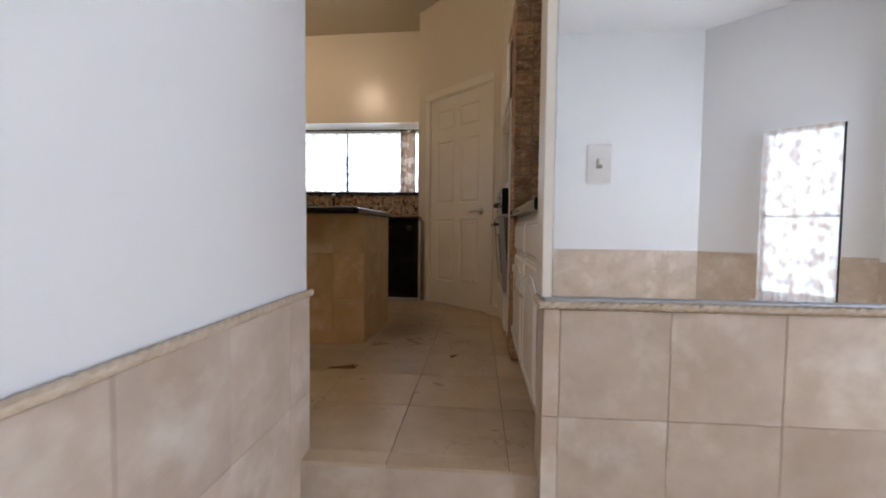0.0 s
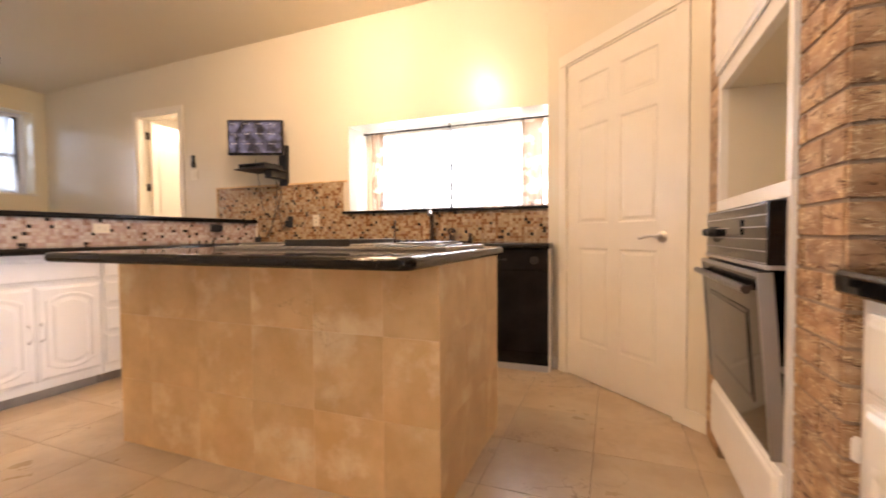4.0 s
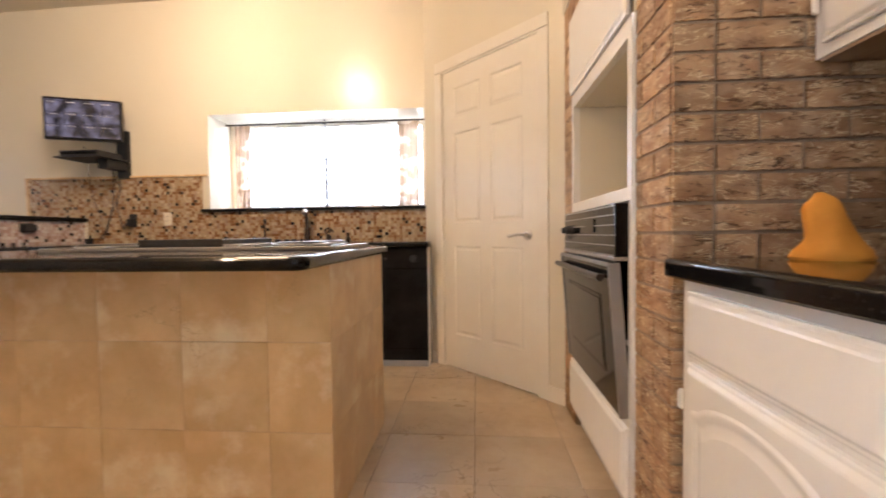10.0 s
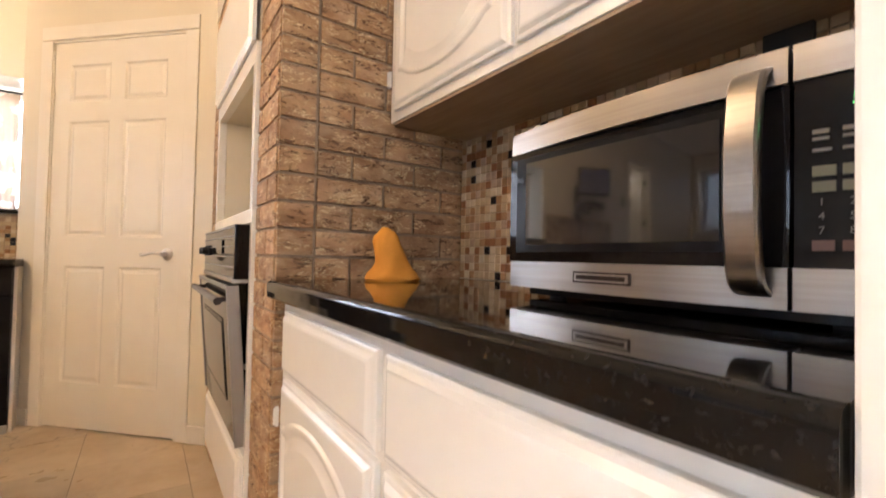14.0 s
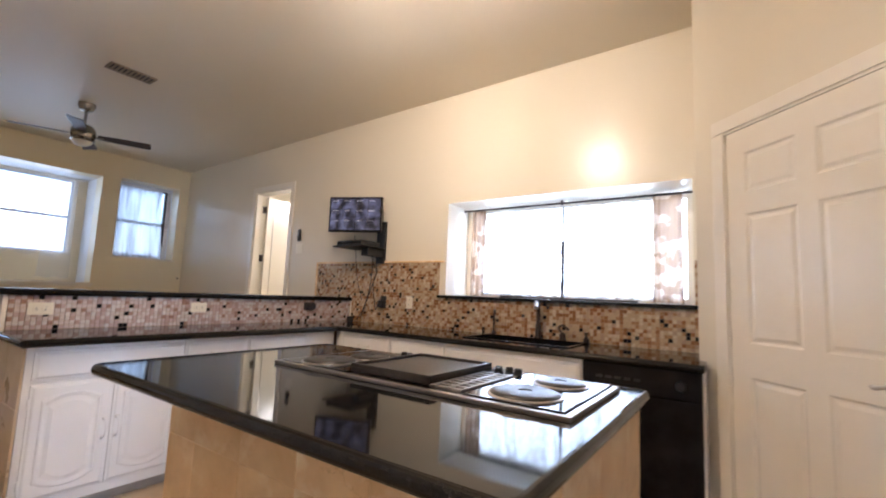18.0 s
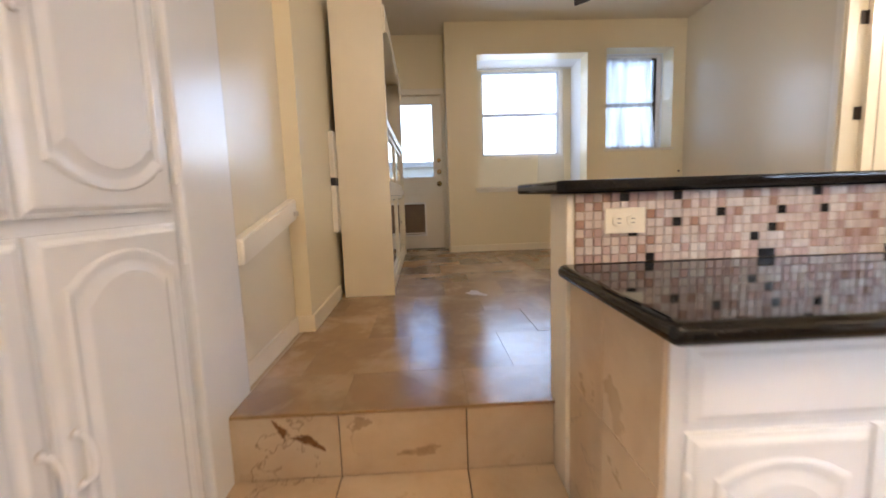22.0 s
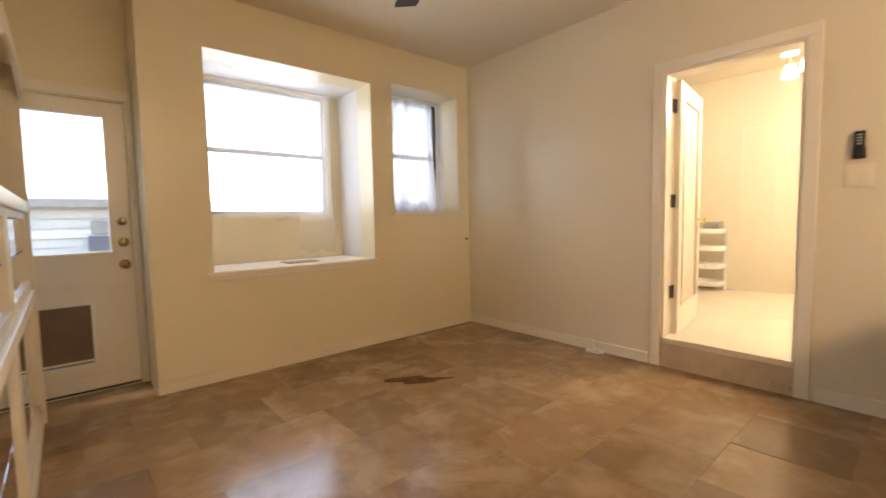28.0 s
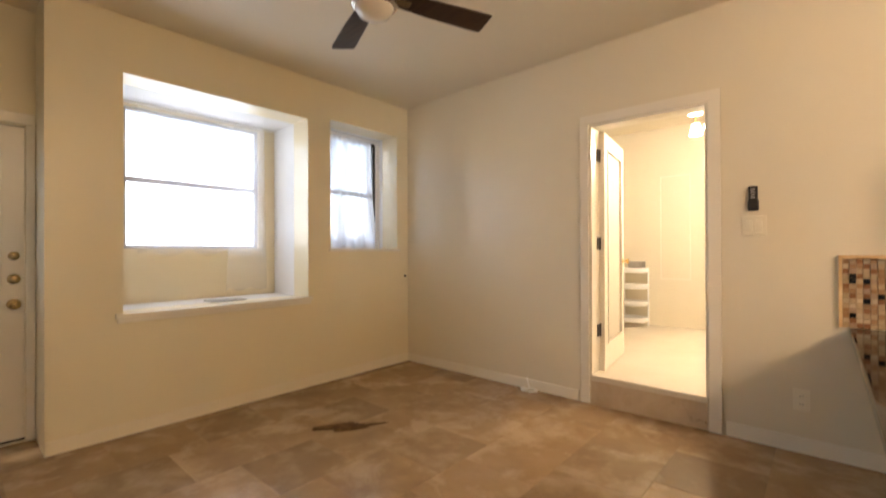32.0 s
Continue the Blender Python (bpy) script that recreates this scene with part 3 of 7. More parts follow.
# ceilings
bm = bmesh.new()
for x0, x1 in ((-7.5, -3.2), (-3.2, 1.75)):
    made = bmesh.ops.create_cube(bm, size=1.0)["verts"]
    for v in made:
        x = x0 if v.co.x < 0 else x1
        v.co = (x, 1.95 if v.co.y < 0 else 6.0, ceil_z(x) + (0 if v.co.z < 0 else 0.15))
structure("ceiling_main", bm, CEIL, "smooth cream painted ceiling over kitchen and den")
structure("ceiling_dining", boxes((-0.4, 4.8, -2.0, 1.95, 2.87, 3.0)), WHITE_WALL, "white dining room ceiling")
structure("ceiling_bath", boxes((-6.7, -2.5, 5.99, 8.7, 3.0, 3.12)), PAINT, "cream bathroom ceiling")

# sink wall, with window opening and bathroom doorway
structure("wall_sink", wall_cells("x", YS, YS + 0.14, -7.5, 0.14, -0.14, 3.3,
                                  [(-1.885, 0.05, 1.20, 2.045), (-4.965, -4.225, 0.645, 2.453)]), PAINT, "cream painted wall behind the sink and along the den")
bm = boxes((-1.985, -1.885, YS + 0.14, 6.28, 1.05, 2.16), (0.05, 0.15, YS + 0.14, 6.28, 1.05, 2.16),
           (-1.885, 0.05, YS + 0.14, 6.28, 2.045, 2.16), (-1.885, 0.05, YS + 0.14, 6.28, 1.05, 1.20))
structure("wall_sink_reveal", bm, PAINT, "deep white reveal of the sink window")
# den window wall: two niches
structure("wall_den_windows", wall_cells("y", XW, XW - 0.22, 3.13, 6.0, 0.0, 3.2,
                                         [(3.48, 4.722, 1.178, 2.63), (4.935, 5.702, 1.565, 2.672)]), WARM_LIT_PAINT, "cream painted wall with two deep window niches")
structure("niche_large_back", wall_cells("y", -7.41, -7.55, 3.40, 4.80, 1.10, 2.75, [(3.605, 4.575, 1.575, 2.595)]), WARM_LIT_PAINT, "cream wall round the large den window inside its niche")
bm = bmesh.new()
for r in ((-7.41, XW - 0.22, 3.38, 3.48, 1.08, 2.75), (-7.41, XW - 0.22, 4.722, 4.80, 1.08, 2.75), (-7.41, XW - 0.22, 3.48, 4.722, 2.63, 2.75),
          (-7.41, XW - 0.22, 3.48, 4.722, 1.08, 1.178)):
    box(bm, *r)
structure("niche_large_window", bm, WHITE_WALL, "white box niche round the large den window")
bm = wall_cells("y", -7.12, -7.24, 4.86, 5.80, 1.48, 2.76, [(4.985, 5.66, 1.60, 2.637)])
for r in ((-7.12, XW - 0.22, 4.86, 4.935, 1.48, 2.76), (-7.12, XW - 0.22, 5.702, 5.80, 1.48, 2.76), (-7.12, XW - 0.22, 4.935, 5.702, 2.672, 2.76),
          (-7.12, XW - 0.22, 4.935, 5.702, 1.48, 1.565)):
    box(bm, *r)
structure("niche_small_window", bm, WHITE_WALL, "white niche round the small den window")
# alcove of the outside door
structure("wall_alcove_side", boxes((-7.40, XW - 0.22, 3.13, 3.27, 0.0, 3.2)), WARM_LIT_PAINT, "cream return wall beside the outside door")
structure("wall_alcove", wall_cells("y", -7.20, -7.34, 2.10, 3.13, 0.0, 3.2, [(2.30, 3.085, DEN, 2.29)]), WARM_LIT_PAINT, "cream wall round the outside door")
# near walls of den and kitchen
structure("wall_den_near", boxes((-7.40, -4.05, 2.05, 2.25, 0.0, 3.2)), WARM_LIT_PAINT, "cream wall behind the bookcase")
structure("wall_steps", boxes((-4.05, -3.14, 2.02, 2.17, -0.14, 3.2)), PAINT, "cream wall beside the two steps")
structure("wall_cabinets_back", boxes((-3.14, -1.25, 1.45, 1.55, -0.14, 3.3), (-3.14, -3.10, 1.55, 2.02, -0.14, 3.3), (-1.33, -1.25, 1.55, 2.02, -0.14, 3.3)), PAINT,
          "plain wall closing the back of the tall cabinets")
structure("wall_kitchen_near", boxes((-1.25, 0.02, 2.02, DOOR_Y, -0.14, 3.3)), PAINT, "cream painted wall of the kitchen beside the doorway")
structure("wall_passage_left", boxes((0.02, 0.165, -1.6, DOOR_Y, LOW - 0.1, 3.3)), WHITE_WALL, "white painted wall with tiled wainscot beside the doorway")
structure("wall_mirror", boxes((XR + 0.012, 4.6, 2.012, 2.138, LOW - 0.1, 3.3)), WHITE_WALL, "white wall end that carries the mirror")
structure("wall_header", boxes((0.165, XR + 0.012, 2.02, 2.13, 2.55, 3.3)), WHITE_WALL, "plain wall above the passage opening")
# right side
structure("wall_right", boxes((1.575, 1.75, 2.138, 5.0, -0.14, 3.3)), PAINT, "wall behind the microwave counter")
structure("wall_oven_back", boxes((1.02, 1.575, 4.54, 4.66, -0.14, 3.3)), PAINT, "plain wall behind the oven column")
structure("bulkhead", boxes((XR - 0.004, 1.575, 2.138, 4.60, 2.14, 3.3)), PAINT, "cream bulkhead over the brick and upper cabinets")
D0, D1 = Vector((0.10, 5.43, 0)), Vector((0.985, 4.545, 0))
DW = D1 - D0
DT = math.degrees(math.atan2(DW.y, DW.x))
DLEN = DW.length
DOORA, DOORB = 0.213, 1.038     # the pantry door's edges along the slanted wall
bm = wall_cells("x", 0.0, 0.11, 0.0, DLEN, -0.14, 3.3, [(DOORA - 0.012, DOORB + 0.012, 0.0, 2.123)])
bmesh.ops.transform(bm, matrix=place(D0.x, D0.y, 0, DT), verts=bm.verts)
structure("wall_pantry", bm, PAINT, "slanted cream wall that holds the pantry door")
structure("wall_return", boxes((0.14, 0.26, 5.44, 6.0, -0.14, 3.3)), PAINT, "short wall at the end of the sink counter")
# dining room behind
structure("wall_dining_back", boxes((0.02, 3.12, -1.6, -1.45, LOW - 0.1, 3.0)), WHITE_WALL, "white back wall of the dining room")
S0, S1 = Vector((3.08, -1.45, 0)), Vector((4.05, -0.48, 0))
bm = wall_cells("x", 0.0, -0.12, 0.0, (S1 - S0).length, LOW - 0.1, 3.0, [(0.54, 1.13, 0.14, 1.74)])
bmesh.ops.transform(bm, matrix=place(S0.x, S0.y, 0, 45), verts=bm.verts)
structure("wall_dining_bay", bm, WHITE_WALL, "slanted white bay wall with a tall window")
structure("wall_dining_side", wall_cells("y", 4.05, 4.19, -0.55, 2.0, LOW - 0.1, 3.0, [(-0.14, 0.76, 0.35, 2.05)]), WHITE_WALL, "white side wall with a tall window")
# bathroom shell
structure("wall_bath_back", boxes((-6.7, -2.5, 8.4, 8.55, 0.3, 3.1)), PAINT, "cream back wall of the lit bathroom")
structure("wall_bath_west", boxes((-6.75, -6.6, 5.99, 8.39, 0.3, 3.1)), PAINT, "cream side wall of the lit bathroom")
structure("wall_bath_east", boxes((-2.65, -2.5, 5.99, 8.39, 0.3, 3.1)), PAINT, "cream side wall of the lit bathroom")

# baseboards
structure("baseboard_den_windows", boxes((XW, XW + 0.014, 3.13, YS, DEN, DEN + 0.075), bevel=0.003), CREAM_TRIM, "low cream baseboard under the den windows")
structure("baseboard_sink_wall", boxes((XW + 0.014, -5.05, YS - 0.014, YS, DEN, DEN + 0.075), (-4.135, -3.36, YS - 0.014, YS, DEN, DEN + 0.085), bevel=0.003), TRIM, "low cream baseboard along the den wall")
structure("baseboard_den_near", boxes((-4.775, -4.06, 2.25, 2.264, DEN, DEN + 0.085), (-4.06, -4.046, 2.172, 2.264, DEN, DEN + 0.085), bevel=0.003), CREAM_TRIM, "cream baseboard by the bookcase")
structure("baseboard_kitchen", boxes((-1.25, 0.16, DOOR_Y, DOOR_Y + 0.013, 0.0, 0.085), bevel=0.003), TRIM, "cream baseboard of the kitchen wall")


# ---- tile pieces ----
def tile_mesh(name, sx, sy, sz, mat, edge=0.0007):
    """One tile with eased top edges, lying with its top at z = 0 and its middle at the origin."""
    bm = bmesh.new()
    rings = [[(-1, -1), (1, -1), (1, 1), (-1, 1)]] * 3
    at = ((0, -sz), (0, -edge), (edge, 0.0))
    vs = [[bm.verts.new((cx * (sx / 2 - ins), cy * (sy / 2 - ins), z)) for cx, cy in ring] for ring, (ins, z) in zip(rings, at)]
    for a, b in zip(vs, vs[1:]):
        for k in range(4):
            bm.faces.new((a[k], a[(k + 1) % 4], b[(k + 1) % 4], b[k]))
    bm.faces.new(vs[-1])
    return finish(name, bm, mat)


TILES = {}


def lay(parent, name, frame_m, u0, u1, v0, v1, thick, mat, gap=0.0025):
    """One tile, as an object under parent, in the plane of frame_m (u, v across, z out)."""
    key = (name, round(u1 - u0, 3), round(v1 - v0, 3), mat.name)
    if key not in TILES:
        TILES[key] = tile_mesh(name, u1 - u0 - gap, v1 - v0 - gap, thick, mat)
    ob = new(name, TILES[key])
    ob.parent = parent
    ob.matrix_parent_inverse = base_of(parent).inverted()
    tilt = Matrix.Rotation(random.uniform(-0.0009, 0.0009), 4, "X") @ Matrix.Rotation(random.uniform(-0.0009, 0.0009), 4, "Y")
    ob.matrix_basis = frame_m @ Matrix.Translation(((u0 + u1) / 2, (v0 + v1) / 2, random.uniform(-0.0006, 0.0006))) @ tilt
    return ob


def steps_between(lo, hi, origin, pitch):
    """The joints between lo and hi on a grid."""
    k = math.ceil((lo - origin) / pitch + 1e-6)
    out = [lo]
    while origin + k * pitch < hi - 0.02:
        if origin + k * pitch > lo + 0.02:
            out.append(origin + k * pitch)
        k += 1
    return out + [hi]


# ---- cabinet making ----
def arch_loop(x0, x1, z0, z1, rise, flip, n=18):
    """A panel outline whose top edge rises to a cathedral arch; flip: the arch hangs down at the foot instead, or "both"."""
    def lift(u):
        a = min(max((u - 0.05) / 0.90, 0.0), 1.0)
        return math.sin(math.pi * a) ** 0.62 if 0 < a < 1 else 0.0
    top = [(x1 + (x0 - x1) * k / n, z1 - rise + rise * lift(k / n)) for k in range(n + 1)]
    if flip == "both":
        return [(x0 + (x1 - x0) * k / n, z0 + rise - rise * lift(k / n)) for k in range(n + 1)] + top
    pts = [(x0, z0), (x1, z0)] + top
    if flip:
        pts = [(x, z0 + z1 - z) for x, z in reversed(pts)]
    return pts


def panel_front(w, h, kind="plain", thick=0.020, margin=0.046, rise=0.052):
    """A cabinet front with its foot at z = 0, from x = 0 to w, front at y = -thick: 'arch', 'hang' (arch at the foot), 'oval' (both), 'slab'."""
    bm = bmesh.new()
    edge = ((0.0, 0.0), (0.0, thick * 0.50), (0.003, thick * 0.58), (0.009, thick * 0.62), (0.017, thick * 0.93), (0.022, thick))
    loops = [[bm.verts.new(p) for p in ((i, -o, i), (w - i, -o, i), (w - i, -o, h - i), (i, -o, h - i))] for i, o in edge]
    for a, b in zip(loops, loops[1:]):
        for k in range(4):
            bm.faces.new((a[k], a[(k + 1) % 4], b[(k + 1) % 4], b[k]))
    bm.faces.new(loops[-1])
    bm.faces.new(list(reversed(loops[0])))
    if kind in ("arch", "hang", "oval"):
        rise = 0.034 if kind == "oval" else min(rise, h * 0.2)
        layers = ((0.0, 0.0), (0.005, 0.005), (0.012, 0.0055), (0.022, -0.0005), (0.030, -0.0005), (0.048, 0.0065))
        rings = []
        for ins, out in layers:
            loop = arch_loop(margin + ins, w - margin - ins, margin + ins, h - margin - ins, rise, {"arch": False, "hang": True, "oval": "both"}[kind])
            rings.append([bm.verts.new((x, -thick - out - 0.0006, z)) for x, z in loop])
        for a, b in zip(rings, rings[1:]):
            for k in range(len(a)):
                bm.faces.new((a[k], a[(k + 1) % len(a)], b[(k + 1) % len(a)], b[k]))
        bm.faces.new(rings[-1])
    return bm


def pull(x, z, upright=True, length=0.10, out=0.030, y=-0.020):
    """A bow handle."""
    h = length / 2
    if upright:
        pts = [(x, y, z - h), (x, y - out * 0.7, z - h * 0.72), (x, y - out, z), (x, y - out * 0.7, z + h * 0.72), (x, y, z + h)]
    else:
        pts = [(x - h, y, z), (x - h * 0.72, y - out * 0.7, z), (x, y - out, z), (x + h * 0.72, y - out * 0.7, z), (x + h, y, z)]
    bm = sweep(arc(pts, 5), 0.0045, 8)
    for p in (pts[0], pts[-1]):
        tube(bm, (p[0], y + 0.001, p[2]), (p[0], y - 0.006, p[2]), 0.009, 0.006, 10)
    return bm


def hinge(x, z, y=-0.022):
    bm = boxes((x - 0.006, x + 0.006, y - 0.004, y + 0.004, z - 0.024, z + 0.024), bevel=0.002)
    tube(bm, (x, y - 0.005, z - 0.02), (x, y - 0.005, z + 0.02), 0.004, None, 8)
    return bm


def cabinet(name, label, m, w, z0, z1, depth, fronts, kick=0.07, group="", mat=None, category="cabinet"):
    """A cabinet unit in a frame that looks to -y. fronts: (kind, x0, x1, z0, z1, handle), handle: (x, z, upright) or None."""
    mat = mat or CABINET
    root = thing(name, m, label, category, group)
    bm = bmesh.new()
    if z0 < 0.02 and kick:
        box(bm, 0.001, w - 0.001, 0.0, depth, kick, z1, bevel=0.002)
        part("toe_kick", boxes((0.004, w - 0.004, 0.06, depth, 0.0, kick)), GREY_KICK, root, "recessed grey toe kick", m)
    else:
        box(bm, 0.001, w - 0.001, 0.0, depth, z0, z1, bevel=0.002)
    part("body", bm, mat, root, "", m)
    for kind, xa, xb, za, zb, grip in fronts:
        nm = "drawer" if kind == "slab" else "door"
        f = part(nm, panel_front(xb - xa, zb - za, kind), mat, root, "", m @ Matrix.Translation((xa, 0, za)))
        if grip:
            if mat is DAYLIT_CABINET:
                gx, gz, upright = grip
                part("handle", pull(gx, gz, upright, y=-0.026), PORCELAIN, f, "white porcelain bow handle", m)
                for off in (-0.05, 0.05):
                    fx, fz = (gx, gz + off) if upright else (gx + off, gz)
                    part("handle_foot", tube(bmesh.new(), (fx, -0.019, fz), (fx, -0.0255, fz), 0.0105, 0.0085, 12), CHROME, f, "satin nickel foot", m)
            else:
                part("handle", pull(*grip), CHROME, f, "satin nickel bow handle", m)
        if kind != "slab" and grip:
            hx = xa - 0.004 if grip[0] > (xa + xb) / 2 else xb + 0.004
            for hz in (za + 0.09, zb - 0.09):
                part("hinge", hinge(hx, hz), mat, f, "small painted hinge", m)
    return root


TOP, UNDER = 0.912, 0.872
RTOP, RUNDER = 0.899, 0.859     # the microwave counter lies a little lower

# right-hand counter
mr = place(0.992, 3.247, 0, -90)
RW = 3.247 - 2.142
cabinet("base_cabinet", "cream painted base cabinet under the microwave counter", mr, RW, 0.0, RUNDER - 0.006, 0.575,
        [("slab", 0.045, 0.568, 0.668, 0.822, None), ("slab", 0.598, RW - 0.012, 0.668, 0.822, None),
         ("arch", 0.045, 0.568, 0.115, 0.652, (0.535, 0.53, True)), ("arch", 0.598, RW - 0.012, 0.115, 0.652, (0.632, 0.53, True))], kick=0.09)
gc = thing("granite_counter", (1.27, 2.7, RUNDER), "polished black granite counter on the cream base cabinet", "counter")
part("slab", boxes((0.985, 1.574, 2.140, 3.249, RUNDER - 0.006, RTOP)), GRANITE, gc)
nose = [(0.9852, RUNDER - 0.006), (0.953, RUNDER - 0.006), (0.948, RUNDER - 0.001), (0.947, RUNDER + 0.012)]
nose += [(0.960 - 0.013 * math.cos(radians(a)), RTOP - 0.013 + 0.013 * math.sin(radians(a))) for a in range(0, 91, 15)] + [(0.9852, RTOP)]
bm = prism([(x, z) for x, z in nose], 0.0, 1.109)
part("front_edge", bm, GRANITE, gc, "rounded polished front edge", Matrix.Translation((0, 3.249, 0)) @ Matrix.Rotation(radians(90), 4, "X"))
mu = place(1.288, 3.245, 0, -90)
UW = 3.245 - 2.158
cabinet("wall_cabinet", "cream arched wall cabinet above the microwave", mu, UW, 1.366, 2.136, 0.285,
        [("hang", 0.035, 0.530, 1.394, 2.120, (0.490, 1.80, True)), ("hang", 0.545, UW - 0.012, 1.394, 2.120, (0.586, 1.80, True))])

part("underside", boxes((0.012, UW - 0.004, 0.004, 0.283, 1.358, 1.3655)), BROWN_BOARD, bpy.data.objects["wall_cabinet"], "bare brown board under the cabinet", mu)

# oven column
mo = place(XR, 4.32, 0, -90)
OW = 4.32 - 3.50
oven = thing("oven_cabinet", mo, "cream built-in oven cabinet with an open niche in the brick wall", "cabinet")
bm = boxes((0.0, OW, -0.012, 0.02, 0.09, 0.372), (0.0, OW, -0.012, 0.02, 1.062, 1.105), (0.0, 0.035, -0.012, 0.02, 1.105, 1.565), (OW - 0.035, OW, -0.012, 0.02, 1.105, 1.565),
           (0.0, OW, -0.012, 0.02, 1.565, 1.625), (0.0, OW, -0.012, 0.02, 1.985, 2.0), (0.0, 0.03, -0.010, 0.02, 0.372, 1.062), (OW - 0.03, OW, -0.010, 0.02, 0.372, 1.062), bevel=0.002)
part("face_frame", bm, CABINET, oven, "", mo)
for nm, r in (("niche_back", (0.035, OW - 0.035, 0.50, 0.52, 1.085, 1.585)), ("niche_side", (0.015, 0.035, 0.02, 0.52, 1.085, 1.585)), ("niche_side", (OW - 0.035, OW - 0.015, 0.02, 0.52, 1.085, 1.585)),
              ("niche_shelf", (0.035, OW - 0.035, 0.02, 0.50, 1.085, 1.105)), ("niche_roof", (0.035, OW - 0.035, 0.02, 0.50, 1.565, 1.585)), ("upper_body", (0.0, OW, 0.0, 0.30, 1.63, 1.98))):
    part(nm, boxes(r), PAINT, oven, "", mo)
part("flip_door", panel_front(OW - 0.03, 0.355, "slab"), CABINET, oven, "plain lift-up door over the niche", mo @ Matrix.Translation((0.015, -0.012, 1.628)))
part("lower_panel", panel_front(OW - 0.03, 0.23, "slab"), CABINET, oven, "", mo @ Matrix.Translation((0.015, -0.012, 0.115)))
part("toe_kick", boxes((0.0, OW, 0.03, 0.3, 0.0, 0.09)), GREY_KICK, oven, "recessed toe kick", mo)
inset = mo @ Matrix.Translation((0, 0.018, 0))
ov = thing("wall_oven", mo, "black built-in wall oven with steel trim and glass door", "oven")
part("body", boxes((0.032, OW - 0.032, 0.008, 0.50, 0.376, 1.058), bevel=0.003), BLACK, ov, "", mo)
pan = part("control_panel", boxes((0.028, OW - 0.028, -0.070, -0.010, 0.885, 1.056), bevel=0.004), DARK_GLASS, ov, "black control panel with chrome lines", inset)
for z in (0.890, 0.922, 0.955, 0.988, 1.020, 1.048):
    part("trim_line", boxes((0.030, OW - 0.030, -0.0735, -0.070, z - 0.0018, z + 0.0018)), TRIM_LINE, pan, "", inset)
for x in (0.11, 0.20):
    part("knob", lathe([(0.022, 0), (0.022, 0.006), (0.016, 0.010), (0.014, 0.028), (0.010, 0.031)], (x, -0.070, 0.975), 18, "-y"), RUBBER, pan, "black round knob", inset)
part("clock_window", boxes((0.42, 0.56, -0.0745, -0.070, 0.965, 1.012), bevel=0.001), DARK_GLASS, pan, "dark clock window", inset)
ajar = mo @ Matrix.Translation((0, 0.003, 0.385)) @ Matrix.Rotation(radians(4.4), 4, "X") @ Matrix.Translation((0, 0.047, -0.385))
dr = part("door", boxes((0.030, OW - 0.030, -0.082, -0.047, 0.372, 0.872), bevel=0.005), DARK_GLASS, ov, "black glass drop-down door standing slightly open", ajar)
part("door_trim", boxes((0.026, 0.040, -0.086, -0.050, 0.374, 0.870), (OW - 0.040, OW - 0.026, -0.086, -0.050, 0.374, 0.870), (0.040, OW - 0.040, -0.086, -0.081, 0.858, 0.872), bevel=0.002), TRIM_LINE, dr, "steel edge trim", ajar)
part("window", boxes((0.17, OW - 0.17, -0.0855, -0.081, 0.50, 0.74), bevel=0.001), DARK_GLASS, dr, "dark oven window", ajar)
part("window_border", boxes((0.155, OW - 0.155, -0.084, -0.081, 0.485, 0.755), bevel=0.001), BLACK, dr, "black printed border", ajar)
bm = sweep([(0.05, -0.108, 0.825), (OW - 0.05, -0.108, 0.825)], 0.012, 12)
for x in (0.09, OW - 0.09):
    tube(bm, (x, -0.081, 0.825), (x, -0.108, 0.825), 0.008, None, 10)
part("handle", bm, BRONZE, dr, "dark bar handle", ajar)
for x in (0.06, OW - 0.06):
    part("hinge_arm", boxes((x - 0.006, x + 0.006, -0.022, 0.010, 0.60, 0.615), bevel=0.002), STEEL, ov, "steel door hinge arm", mo)
part("lower_strip", boxes((0.028, OW - 0.028, -0.074, -0.010, 0.874, 0.886), bevel=0.002), STEEL, pan, "bright steel strip under the panel", inset)

# microwave
mm = place(1.235, 2.640, RTOP, -90)
MWW = 0.482
mw = thing("microwave", mm, "stainless steel countertop microwave with a bowed black glass door", "microwave")
part("body", boxes((0.0, MWW, 0.010, 0.32, 0.018, 0.280), bevel=0.006), BLACK, mw, "", mm)
for x in (0.05, MWW - 0.05):
    for y in (0.05, 0.28):
        part("foot", lathe([(0.014, 0), (0.016, 0.018)], (x, y, 0.0), 12), RUBBER, mw, "", mm)
part("base_pan", boxes((0.012, MWW - 0.012, 0.018, 0.30, 0.005, 0.0175), bevel=0.002), BLACK, mw, "black base pan", mm)


def bowed(x0, x1, z0, z1, y0, y1, bow, n=40, whole=(0.0, 0.482)):
    """A slab whose front bows outwards across the whole face."""
    bm = bmesh.new()
    cols = []
    for k in range(n + 1):
        x = x0 + (x1 - x0) * k / n
        u = (x - whole[0]) / (whole[1] - whole[0]) * 2 - 1
        yf = y0 - 0.12 * bow - 0.68 * bow * (1 - u * u)
        cols.append([bm.verts.new(p) for p in ((x, yf, z0), (x, yf, z1), (x, y1, z1), (x, y1, z0))])
    for a, b in zip(cols, cols[1:]):
        for k in range(4):
            bm.faces.new((a[k], a[(k + 1) % 4], b[(k + 1) % 4], b[k]))
    bm.faces.new(cols[0])
    bm.faces.new(list(reversed(cols[-1])))
    return bm


